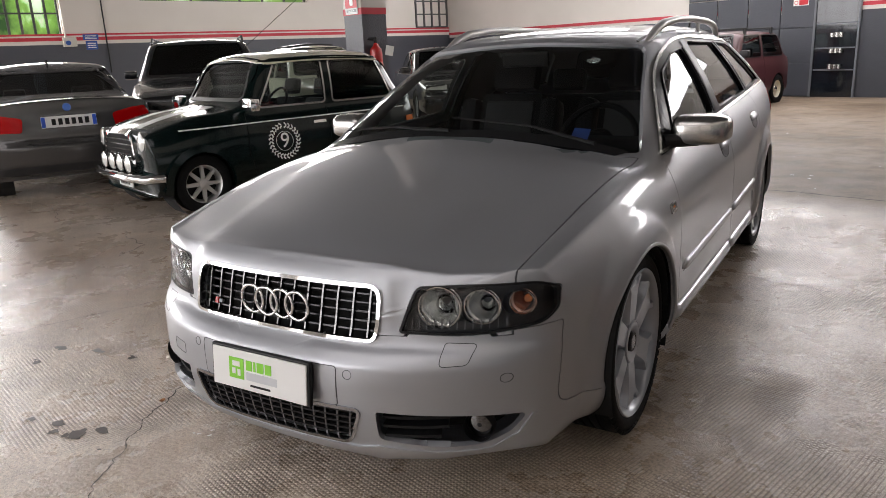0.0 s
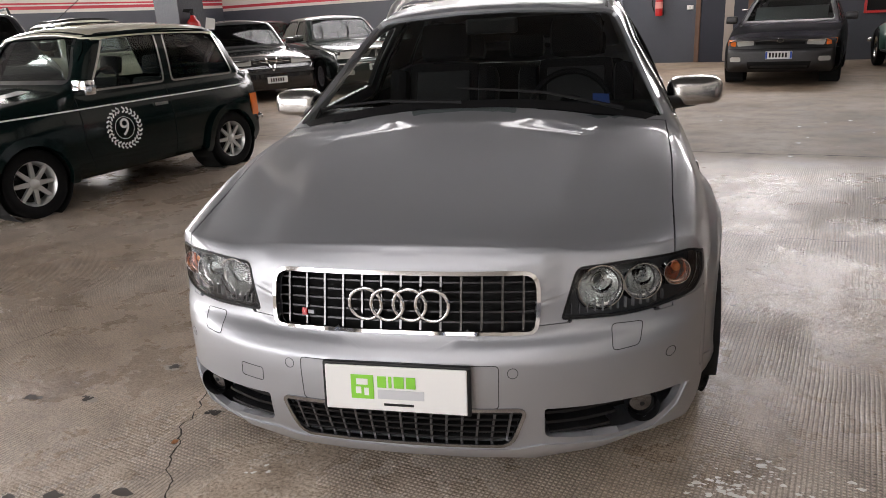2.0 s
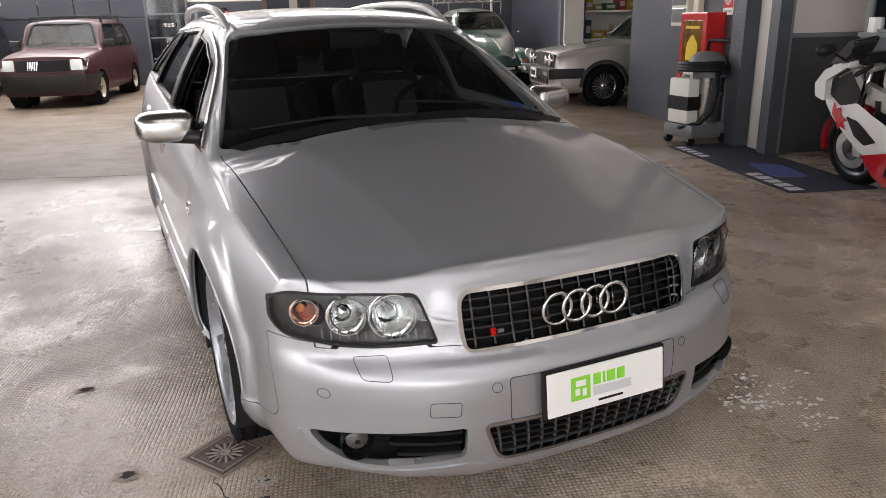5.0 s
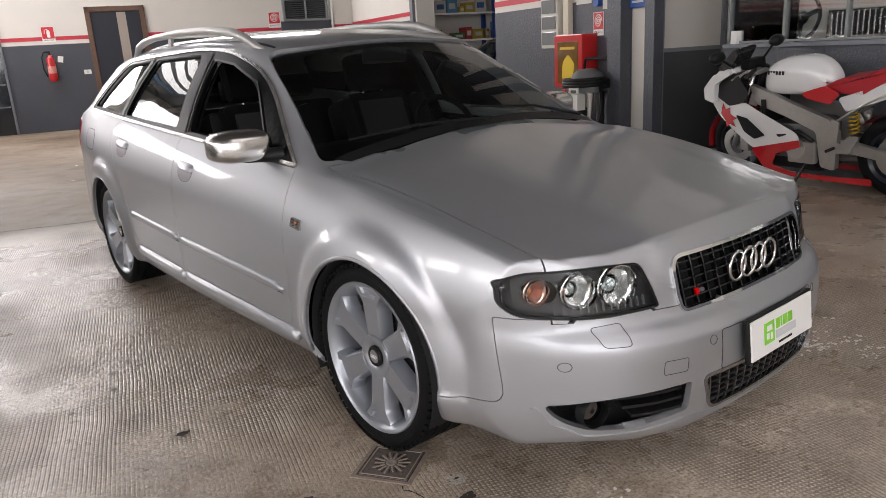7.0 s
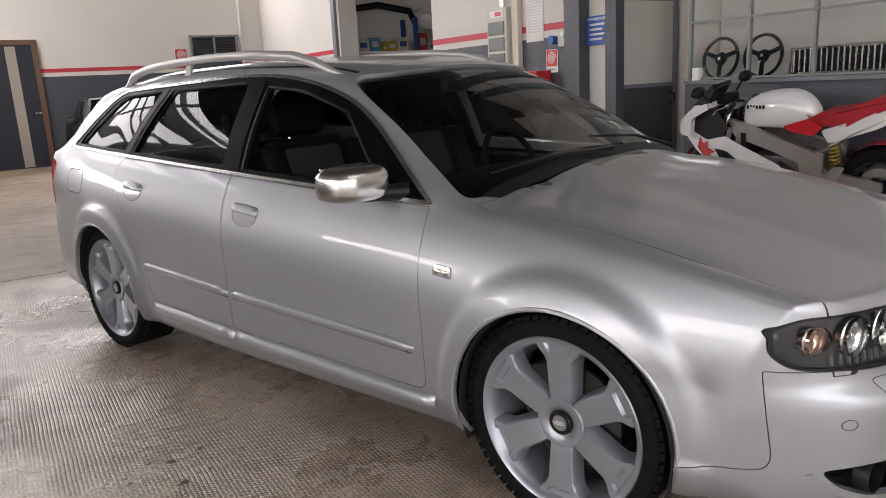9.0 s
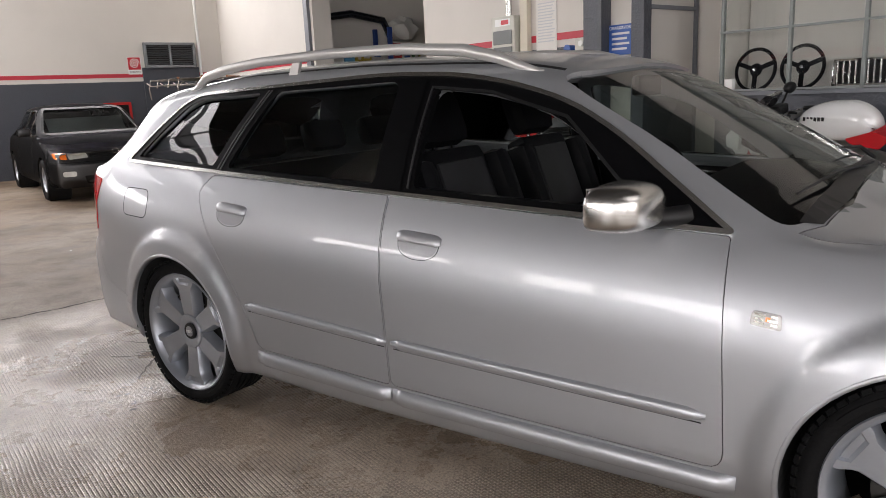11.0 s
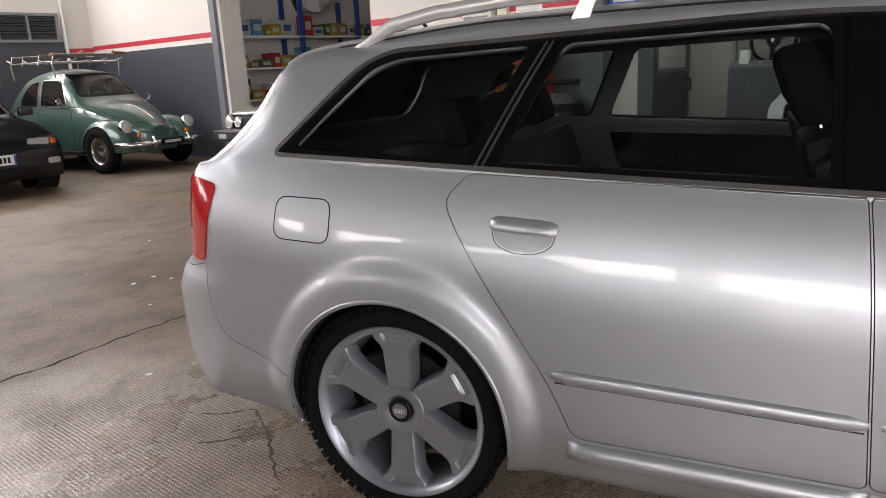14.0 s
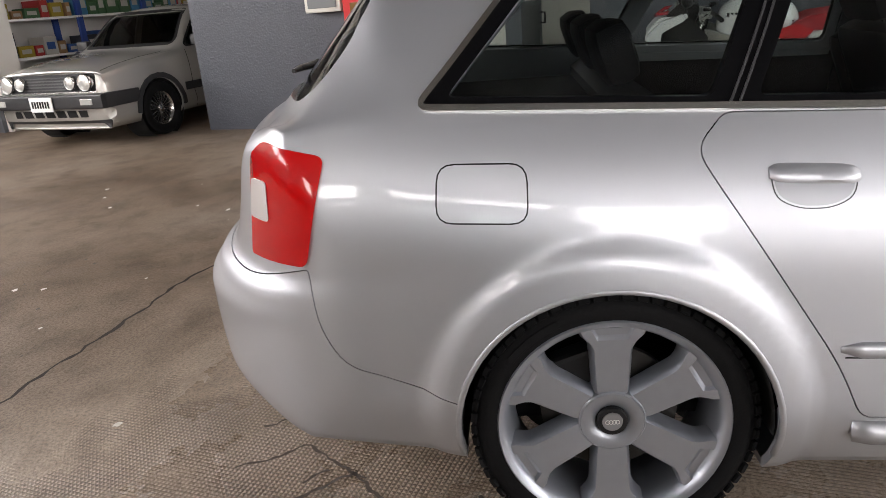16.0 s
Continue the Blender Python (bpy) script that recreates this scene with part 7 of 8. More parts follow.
for k in range(14):
    part("text_bar", box_bm(-.13, .13 - .02 * (k % 3), -.0045, -.003, .20 - .032 * k, .212 - .032 * k), GREY_INK, nt_)
hydrant_sign(on_wall("right", 5.0, 1.42), .20, .26)
hc = thing("hose_cabinet", on_wall("right", 5.32, 1.0), "red fire hose cabinet with a yellow printed window", "cabinet")
part("case", box_bm(-.30, .30, -.22, 0, -.30, .32, .01), RED_PAINT, hc)
part("window", box_bm(-.22, .22, -.226, -.218, -.24, .24, .002), material("hose_window", (.14, .07, .01), .2, coat=.6, noise_scale=9, noise_amt=.6), hc)
part("yellow_print", prism_bm(rounded([(-.12, -.20), (.10, -.22), (.16, -.02), (.02, .10), (-.10, .0)], .05), -.230, -.226, "y"), material("yellow_print", (.65, .45, .02), .4), hc)
part("text_bar", box_bm(-.16, .16, -.229, -.226, .15, .18), material("yellow_print", (.65, .45, .02), .4), hc)
so = thing("wall_socket", on_wall("right", 4.78, 1.66), "beige switch box with a blue industrial socket", "socket")
part("case", box_bm(-.02, .16, -.09, 0, -.09, .09, .01), BOX_GREY, so)
part("blue_socket", cyl_bm(.045, .05, .11, pose(-.10, -.07, -.01, 90, 0, 0), 18), SIGN_BLUE, so, smooth=True)
part("knob", cyl_bm(.03, .03, .03, pose(.08, -.10, .04, 90, 0, 0), 16), WHITE_PLASTIC, so)
bs = thing("opening_hours_sign", on_wall("right", 4.22, 1.70, .04), "blue sign with white working hours print", "sign")
part("plate", box_bm(-.15, .15, -.004, 0, -.15, .15, .002), SIGN_BLUE, bs)
letters("ORARIO", pose(-.06, -.0045, .115), .045, WHITE_PLASTIC, bs)
letters("LAVORO", pose(.075, -.0045, .115), .045, WHITE_PLASTIC, bs)
for k in range(4):
    part("text_bar", box_bm(-.11, .11 - .03 * (k % 2), -.006, -.004, .05 - .05 * k, .072 - .05 * k), GREY_INK, bs)

# dark metal door with a glazed top, and the office window
od = thing("workshop_door", ROOM @ pose(U1 + .47, 3.99, 0) @ Matrix.Diagonal((1.1, 1, 1, 1)), "dark grey metal door with glazed upper half", "door", kind="structure")
FROST = material("frosted_pane", (.50, .48, .45), .35, noise_scale=3, noise_amt=.05)
part("lower_panel", box_bm(-.38, .38, -.02, .02, 0, 1.08, .004), DOOR_GREY, od)
for z0, z1 in ((1.12, 1.98), (2.02, 2.68)):
    part("pane", box_bm(-.35, .35, -.008, .008, z0, z1), FROST, od)
for a, b, c, d in ((-.40, -.35, 0, 2.7), (.35, .40, 0, 2.7), (-.40, .40, 1.08, 1.12), (-.40, .40, 1.98, 2.02), (-.40, .40, 2.66, 2.70)):
    part("door_frame", box_bm(a, b, -.03, .03, c, d), BEAM, od)
part("door_handle", tube_bm([(.30, -.04, 1.0), (.30, -.09, 1.0), (.30, -.09, .90), (.30, -.04, .90)], .010, 6), BLACK, od)
ow = thing("workshop_window", ROOM @ pose(UN + .02, 3.34, 0), "grey steel workshop window above a low wall", "window", kind="structure")
GALV = material("galvanised_steel", (.20, .215, .21), .5, .4, noise_scale=20, noise_amt=.15)
for k, v in enumerate((-.02, -.68, -1.31, -1.94, -2.6, -3.95, -5.3)):
    part("mullion", box_bm(-.02, .02, v - .014, v + .014, 1.13, 3.0), GALV, ow)
for z in (1.15, 1.69, 2.35, 2.98):
    part("glazing_bar", box_bm(-.02, .02, -5.8, 0, z - .010, z + .010), GALV, ow)
pane_ob = part("pane", box_bm(-.004, .004, -5.8, -.03, 1.15, 2.98), CLEAR, ow)
pane_ob.visible_shadow = False
sill = structure("window_sill", box_bm(UN - .05, UN + .30, V0, 3.34, 1.10, 1.135, m=ROOM), BEAM)


def car_wheel_rim(m, r=.19):
    t = thing("steering_wheel", m, "black three-spoke sports steering wheel on the sill", "steering wheel", "steering wheels on the sill")
    part("rim", tube_bm([(r * math.cos(a), 0, r * math.sin(a)) for a in [k * math.pi / 18 for k in range(36)]], .016, 8, closed=True), CABIN, t, smooth="all")
    part("pad", lathe_bm([(0, .02), (.05, .016), (.062, -.01), (.05, -.03)], pose(0, 0, 0, 90, 0, 0), 20), CABIN, t, smooth="all")
    for a in (20, 160, 270):
        part("spoke", box_bm(.04, r - .005, -.01, .012, -.02, .02, .006, m=pose(0, 0, 0, 0, -a, 0)), CABIN, t)
    part("badge", lathe_bm([(.018, 0), (.016, .004), (0, .005)], pose(0, -.022, 0, 90, 0, 0), 16), STEEL, t)
    return t


car_wheel_rim(ROOM @ pose(UN + .06, 3.0, 1.33, 0, 0, -90) @ pose(0, 0, 0, -8, 0, 0))
car_wheel_rim(ROOM @ pose(UN + .14, 2.60, 1.335, 0, 0, -90) @ pose(0, 0, 0, -8, 0, 0))
gr = thing("spare_grille", ROOM @ pose(UN + .16, 1.72, 1.135, 0, 0, -90), "bright spare radiator grille lying on the sill", "car part")
part("frame", tube_bm([(-.62, 0, .02), (.62, 0, .02), (.62, .02, .24), (-.62, .02, .24)], .018, 6, closed=True), CHROME, gr)
part("mesh_back", box_bm(-.60, .60, .01, .02, .03, .23), DARK, gr)
for k in range(24):
    part("mesh_bar", box_bm(-.59 + .05 * k, -.575 + .05 * k, 0, .012, .03, .23), STEEL, gr)
cup = thing("paper_cup", ROOM @ pose(UN + .0, 3.22, 1.135), "small white paper packet on the sill", "packet")
part("packet", box_bm(-.03, .03, -.04, .04, 0, .12, .004), WHITE_PLASTIC, cup)
off = slab("office_back_wall", UN + .42, UN + .52, V0, 3.28, 0, HALL_H, material("office_wall", (.55, .52, .48), .7, noise_scale=2, noise_amt=.1))

# signs, sockets and pipe on the left wall
for v, z, w, h in ((3.87, 2.0, .34, .12), (3.87, 1.82, .25, .19)):
    sg = thing("blue_notice", ROOM @ pose(U0 + .012, v, z, 0, 0, 90), "small blue safety notice with white print", "sign", "safety signs")
    part("plate", box_bm(-w / 2, w / 2, -.004, 0, -h / 2, h / 2), SIGN_BLUE, sg)
    for k in range(3):
        part("text_bar", box_bm(-w * .36, w * .36, -.006, -.004, -h * .3 + h * .24 * k, -h * .2 + h * .24 * k), WHITE_PLASTIC, sg)
ws_ = thing("wall_socket", ROOM @ pose(U0 + .012, 3.40, 1.9, 0, 0, 90), "beige switch box with a blue industrial socket", "socket")
part("case", box_bm(-.14, .14, -.08, 0, -.10, .10, .01), BOX_GREY, ws_)
part("blue_socket", cyl_bm(.05, .05, .06, pose(-.05, -.10, -.02, 90, 0, 0), 16), SIGN_BLUE, ws_)
pp = thing("wall_pipe", ROOM @ pose(U0 + .012, 3.33, 0, 0, 0, 90), "pale vertical cable pipe on the wall", "pipe")
part("tube", cyl_bm(.02, .02, 3.0, pose(0, -.03, 3.5), 10), WHITE_PAINT, pp)
pq = thing("wall_pipe", ROOM @ pose(U0 + .012, 4.20, 0, 0, 0, 90), "black vertical cable on the wall", "pipe")
part("tube", cyl_bm(.016, .016, 4.0, pose(0, -.03, 3.2), 10), BLACK, pq)

# free pillar with sign and extinguisher
pil = structure("pillar", box_bm(-.19, .19, -.19, .19, 0, 1.86, m=ROOM @ pose(-5.75, 4.05, 0)), GREY_PAINT, "square pillar, grey below and white above", "pillar")
structure("pillar_top", box_bm(-.19, .19, -.19, .19, 1.86, HALL_H, m=ROOM @ pose(-5.75, 4.05, 0)), WHITE_PAINT)
structure("pillar_stripe", box_bm(-.195, .195, -.195, .195, 1.80, 1.88, m=ROOM @ pose(-5.75, 4.05, 0)), STRIPE)
extinguisher_sign(ROOM @ pose(-5.75, 3.85, 1.98), .26, .34)
extinguisher(ROOM @ pose(-5.50, 4.0, .92, 0, 0, 40))

# ---- store room behind the opening ----
def shelf_rack(u, v, n, seed):
    rng = random.Random(seed)
    t = thing("storage_rack", ROOM @ pose(u, v, 0), "tall store rack with blue uprights and white shelves", "shelf", "store racks")
    for x in (0, n):
        for y in (0, .5):
            part("upright", box_bm(x - .025, x + .025, y - .02, y + .02, 0, 2.5), material("blue_upright", (.02, .05, .22), .45), t)
    for z in (.35, .85, 1.35, 1.85):
        part("shelf_board", box_bm(-.02, n + .02, -.02, .52, z, z + .03), WHITE_PLASTIC, t)
    cols = [(.02, .06, .20), (.30, .02, .02), (.25, .14, .06), (.03, .03, .035), (.05, .18, .30), (.40, .38, .34), (.30, .22, .02), (.04, .10, .04)]
    mats = [material("box_card", c, .55, noise_scale=8, noise_amt=.15) for c in cols]
    for z in (.38, .88, 1.38, 1.88):
        x = .05
        while x < n - .15:
            w, h, d = rng.uniform(.08, .26), rng.uniform(.10, .34), rng.uniform(.2, .4)
            w = min(w, n - .04 - x)
            b = thing("storage_box", ROOM @ pose(u, v, 0) @ pose(x, 0, z + .001), "cardboard parts box standing on the rack", "box", "boxes on the racks")
            k = rng.randrange(len(mats))
            part("carton", box_bm(0, w - .015, .02, d, 0, h, .004), mats[k], b)
            part("box_label", box_bm(w * .15, w * .75, .017, .02, h * .3, h * .7), mats[5] if k != 5 else mats[0], b)
            x += w + rng.uniform(0, .04)
    return t


for k in range(3):
    shelf_rack(4.15 + 1.32 * k, 11.04, 1.28, 5 + k)
sack = thing("plastic_sack", ROOM @ pose(5.9, 11.3, 2.28), "white crumpled plastic sack on the top shelf", "sack")
own = bmesh.new()
bmesh.ops.create_icosphere(own, subdivisions=3, radius=.3)
for v in own.verts:
    v.co *= 1 + .35 * noise.noise(v.co * 6)
    v.co.z = max(0, v.co.z * .8 + .2)
part("sack_skin", own, material("white_polythene", (.50, .49, .46), .35), sack, smooth=True)
bump_ = thing("spare_bumper", ROOM @ pose(4.75, 11.3, 2.28, 0, 0, 90), "dark car bumper lying on the rack", "car part")
part("bumper_skin", tube_bm([(0, -.9, .05), (-.05, -.7, .36), (-.05, 0, .46), (-.05, .7, .36), (0, .9, .05)], .07, 10), NAVY, bump_, smooth="all")
cover = thing("foil_cover", ROOM @ pose(4.9, 10.6, 0), "crumpled silver cover over a low machine", "cover")
own = bmesh.new()
bmesh.ops.create_icosphere(own, subdivisions=4, radius=.5)
for v in own.verts:
    v.co *= 1 + .18 * noise.noise(v.co * 7)
    v.co.z = max(0, v.co.z * .9 + .42)
part("cover_skin", own, material("crumpled_foil", (.35, .35, .36), .22, .8), cover, smooth=True)

# ---- wet vacuum cleaner ----
vc = thing("wet_vacuum", ROOM @ pose(3.36, 4.78, 0, 0, 0, -78), "grey wet vacuum cleaner with a white canister and coiled black hose", "vacuum cleaner")
GREY_PL = material("grey_plastic", (.13, .135, .14), .5, bump=.1, bump_scale=200)
part("base", box_bm(-.24, .24, -.26, .26, .07, .22, .05), GREY_PL, vc, smooth=True)
part("tank", lathe_bm([(.18, .20), (.19, .24), (.19, .66), (.20, .70)], pose(0, .06, 0), 36), STEEL, vc, "steel tank", smooth=True)
part("motor_head", lathe_bm([(.205, .68), (.20, .80), (.17, .88), (.10, .93), (0, .94)], pose(0, .06, 0), 36), GREY_PL, vc, smooth=True)
can = box_bm(-.16, .16, -.27, -.13, .22, .68, .03)
part("canister", can, material("milky_plastic", (.66, .65, .60), .45), vc, "milky white canister", smooth=True)
part("canister_strap", box_bm(-.165, .165, -.275, -.125, .36, .50, .004), BLACK, vc)
part("canister_grip", tube_bm([(-.02, -.20, .68), (-.02, -.20, .73), (.10, -.20, .73), (.10, -.20, .68)], .016, 8), material("milky_plastic", (.66, .65, .60), .45), vc, smooth="all")
part("red_cap", cyl_bm(.028, .028, .05, pose(-.11, -.20, .70), 16), RED_PAINT, vc)
coil = [((.25 + .012 * math.sin(k * .5)) * math.cos(k * .26), .04 + .25 * math.sin(k * .26), .74 + .0012 * k) for k in range(74)]
part("hose", tube_bm(coil, .024, 8), BLACK, vc, "coiled black hose", smooth="all")
part("hose_end", tube_bm([(.26, .0, .74), (.32, -.06, .55), (.31, -.10, .35), (.24, -.16, .24), (.05, -.28, .18)], .022, 8), BLACK, vc, smooth="all")
part("push_handle", tube_bm([(-.20, .20, .50), (-.20, .22, .98), (-.18, .22, 1.04), (.18, .22, 1.04), (.20, .22, .98), (.20, .20, .50)], .018, 10), BLACK, vc, smooth="all")
for x, y, r in ((-.22, .20, .09), (.22, .20, .09), (-.18, -.22, .045), (.18, -.22, .045)):
    part("castor", cyl_bm(r, r, .04, pose(x, y, r, 0, 90, 0), 20), BLACK, vc)

# ---- printed floor mat ----
mat_ = thing("floor_mat", ROOM @ pose(3.34, 3.52, 0), "dark blue printed floor mat with white lettering shapes", "mat")
MATBLUE = material("mat_fabric", (.012, .013, .03), .85, noise_scale=30, noise_amt=.3, bump=.2, bump_scale=300)
part("mat_sheet", box_bm(-.38, .36, -1.08, 1.08, 0, .008, .003), MATBLUE, mat_)
part("print_patch", prism_bm(rounded([(-.18, -.55), (.10, -.62), (.16, -.10), (-.10, .05)], .1), .008, .0095, "z"), material("mat_print", (.04, .06, .22), .8), mat_)
for k in range(5):
    part("print_bar", prism_bm([(-.34, -1.02 + .14 * k), (-.22, -1.02 + .14 * k), (-.22, -.92 + .14 * k), (-.34, -.92 + .14 * k)], .008, .0095, "z"), material("mat_white", (.55, .55, .58), .7), mat_)
    part("print_bar", prism_bm([(-.34, .42 + .12 * k), (-.25, .42 + .12 * k), (-.25, .50 + .12 * k), (-.34, .50 + .12 * k)], .008, .0095, "z"), material("mat_white", (.55, .55, .58), .7), mat_)

# ---- motorcycle ----
def sheet_bm(poly, yf, thick=.004, grid=.06):
    """A curved panel over an outline in (x, z); yf gives its sideways place."""
    out = dense(poly, grid)
    k = len(out)
    xs, zs = [p[0] for p in out], [p[1] for p in out]
    extra = [(x, z) for x in np.arange(min(xs), max(xs), grid) for z in np.arange(min(zs), max(zs), grid)]
    V, E, F, *_ = delaunay_2d_cdt([Vector(p) for p in out + extra], [], [list(range(k))], 1, 1e-6)
    own = bmesh.new()
    A = [own.verts.new((p.x, yf(p.x, p.y), p.y)) for p in V]
    for f in F:
        own.faces.new([A[i] for i in f])
    bmesh.ops.recalc_face_normals(own, faces=own.faces[:])
    loose = [v for v in own.verts if not v.link_faces]
    bmesh.ops.delete(own, geom=loose, context="VERTS")
    bmesh.ops.solidify(own, geom=own.faces[:], thickness=thick)
    return own


def motorcycle(m):
    t = thing("sports_motorcycle", m, "white and red sports motorcycle leaning on its side stand", "motorcycle")
    WH = material("white_pearl_paint", (.72, .72, .72), .2, coat=1, noise_scale=200, noise_amt=.03)
    RD = material("red_gloss_paint", (.50, .010, .018), .2, coat=1)
    AL = material("cast_aluminium", (.50, .49, .47), .34, .85, noise_scale=30, noise_amt=.1)
    BK = BLACK
    for x, R, w, rimr in ((.70, .300, .120, .21), (-.70, .315, .185, .21)):
        mm = pose(x, 0, R, 90, 0, 0)
        wh = thing("wheel", pose(0, 0, 0), "", "")
        wh.parent = t
        part("tyre", lathe_bm([(rimr, -w * .42), (rimr + .02, -w * .5), (R - .05, -w * .48), (R - .015, -w * .3), (R, 0), (R - .015, w * .3), (R - .05, w * .48), (rimr + .02, w * .5), (rimr, w * .42)], mm, 48), RUBBER, wh, smooth="all")
        part("rim", lathe_bm([(rimr, -w * .4), (rimr - .02, -w * .3), (rimr - .025, 0), (rimr - .02, w * .3), (rimr, w * .4)], mm, 40), material("dark_rim", (.02, .022, .03), .3, .3), wh, smooth=True)
        for i in range(3):
            part("spoke", box_bm(.02, rimr - .01, -.022, .022, -.02, .02, .006, m=mm @ pose(0, 0, 0, 0, 0, 120 * i + 20)), material("dark_rim", (.02, .022, .03), .3, .3), wh)
        for s in (-1, 1):
            part("brake_disc", lathe_bm([(.085, -.003), (.15, -.003), (.15, .003), (.085, .003), (.085, -.003)], pose(x, s * .065, R, 90, 0, 0), 36), AL, wh)
    for s in (-1, 1):
        part("fork_leg", tube_bm([(.70, s * .10, .30), (.62, s * .10, .52)], .030, 12), AL, t, smooth="all")
        part("fork_tube", tube_bm([(.62, s * .10, .52), (.46, s * .10, .96)], .025, 12), STEEL, t, smooth="all")
        part("brake_caliper", box_bm(.55, .64, s * .085 - .025, s * .085 + .025, .26, .40, .012), AL, t)
        # side fairing: white above, red below, with an opening
        white = rounded([(.60, 1.01), (.80, .96), (.91, .84), (.91, .72), (.78, .57), (.43, .33), (-.03, .43), (.0, .49), (.20, .59), (.46, .72), (.64, .68), (.82, .75), (.84, .82), (.74, .90), (.58, .95)], .02)
        part("upper_fairing", sheet_bm(white, lambda x, z: s * (.23 - .30 * max(0, x - .45) ** 1.5 - .10 * abs(z - .65))), WH, t, "white side fairing", smooth=True)
        # Black sheet laid over the fairing stands for its dark opening.
        part("fairing_opening", sheet_bm(rounded([(.57, .61), (.45, .59), (.29, .45), (.40, .41), (.50, .47)], .015), lambda x, z: s * (.236 - .30 * max(0, x - .45) ** 1.5 - .10 * abs(z - .65)), .003), BK, t)
        red = rounded([(.44, .33), (-.03, .44), (-.04, .38), (.20, .30), (.27, .19), (.08, .14), (-.30, .15), (-.58, .17), (-.58, .11), (.26, .10), (.37, .17)], .02)
        part("lower_fairing", sheet_bm(red, lambda x, z: s * (.225 - .25 * max(0, .4 - z))), RD, t, "red lower fairing", smooth=True)
        # The cockpit's dark hollow is a black sheet on the white panel.
        part("cockpit_shade", sheet_bm(rounded([(.83, .82), (.74, .94), (.56, .96), (.42, .80), (.48, .72), (.64, .68), (.81, .75)], .03), lambda x, z: s * (.238 - .30 * max(0, x - .45) ** 1.5 - .10 * abs(z - .65)), .003), BK, t, "black sheet standing for the dark hollow inside the fairing")
        for k in range(6):      # lettering on the tank as plain bars
            bx = .285 - .029 * k
            by = .1445 + (.1595 - .1445) * ease((.285 - bx) / .11)
            part("tank_bar", box_bm(-.010, .010, -.003, .003, -.015, .015, m=pose(bx, s * by, .952, 0, -6, -s * (20 if k < 2 else 8 if k < 4 else 0))), BK, t)
        part("maple_decal", sheet_bm([(.76, .60), (.72, .70), (.69, .65), (.63, .67), (.64, .61), (.56, .58), (.62, .555), (.59, .50), (.66, .52), (.70, .48), (.71, .54)], lambda x, z: s * (.239 - .30 * max(0, x - .45) ** 1.5 - .10 * abs(z - .65)), .002), RD, t)
        part("frame_beam", sheet_bm(rounded([(.46, .86), (.40, .70), (.10, .60), (-.14, .50), (-.17, .22), (-.29, .20), (-.32, .50), (-.26, .60), (.05, .71), (.28, .80)], .03), lambda x, z: s * .17, .05), AL, t, "bare aluminium frame beam", smooth=True)
        part("swing_arm", prism_bm(rounded([(-.24, .36), (-.24, .46), (-.74, .36), (-.74, .29)], .02), s * .11 - .02, s * .11 + .02, "y"), AL, t)
        part("foot_bracket", prism_bm([(-.24, .44), (-.30, .62), (-.36, .60), (-.34, .44), (-.46, .40), (-.46, .36)], s * .20 - .008, s * .20 + .008, "y"), AL, t)
        part("foot_peg", cyl_bm(.012, .012, .09, pose(-.32, s * .26, .40, 90, 0, 0), 10), BK, t)
        part("grip", tube_bm([(.40, s * .16, .98), (.34, s * .34, .955)], .018, 10), BK, t, smooth="all")
        part("mirror_stalk", tube_bm([(.60, s * .18, 1.00), (.60, s * .32, 1.10)], .010, 8), BK, t)
        own = bmesh.new()
        bmesh.ops.create_uvsphere(own, u_segments=20, v_segments=12, radius=1)
        own.transform(pose(.60, s * .36, 1.12) @ Matrix.Diagonal((.045, .085, .05, 1)))
        part("mirror", own, BK, t, smooth="all")
        part("tail_panel", sheet_bm(rounded([(-.30, .76), (-.52, .83), (-.92, 1.0), (-1.05, .99), (-.72, .78), (-.36, .66)], .03), lambda x, z: s * (.13 - .06 * max(0, -x - .5)), .006), WH, t, smooth=True)
    own = bmesh.new()
    bmesh.ops.create_uvsphere(own, u_segments=32, v_segments=20, radius=1)
    for v in own.verts:
        x, y, z = v.co
        v.co = (.06 + .30 * math.copysign(abs(x) ** .7, x) - .06 * z, (.16 + .035 * x - .035 * max(0, z)) * math.copysign(abs(y) ** .65, y), .90 + (.165 if z > 0 else .14) * math.copysign(abs(z) ** .6, z) - .13 * max(0, -x) ** 1.3 * (1 if z > 0 else .3))
    part("fuel_tank", own, WH, t, "pearl white fuel tank", smooth="all")
    part("filler_cap", cyl_bm(.045, .045, .012, pose(.14, 0, 1.035), 20), BK, t)
    for s in (-1, 1):
        part("tank_red", sheet_bm(rounded([(-.02, .80), (-.22, .86), (-.34, .80), (-.26, .72), (-.06, .76)], .02), lambda x, z: s * (.165), .006), RD, t, smooth=True)
    seat_ = prism_bm(rounded([(-.18, .84), (-.26, .80), (-.50, .78), (-.60, .84), (-.92, .99), (-.94, 1.03), (-.66, .99), (-.50, .92), (-.30, .90)], .02), -.13, .13, "y")
    bmesh.ops.bevel(seat_, geom=seat_.edges[:], offset=.012, segments=2, affect="EDGES")
    part("seat", seat_, material("red_vinyl", (.36, .012, .02), .5), t, "red vinyl seat", smooth=True)
    part("nose_fairing", sheet_bm(rounded([(.80, .70), (.90, .73), (.90, .83), (.79, .94), (.62, 1.0), (.60, .95), (.78, .86)], .02), lambda x, z: .0, .22), WH, t, smooth=True)
    part("head_light", sheet_bm(rounded([(.84, .73), (.915, .76), (.89, .85), (.82, .86)], .02), lambda x, z: .0, .17), material("lamp_dark_glass", (.02, .02, .022), .06, coat=1), t)
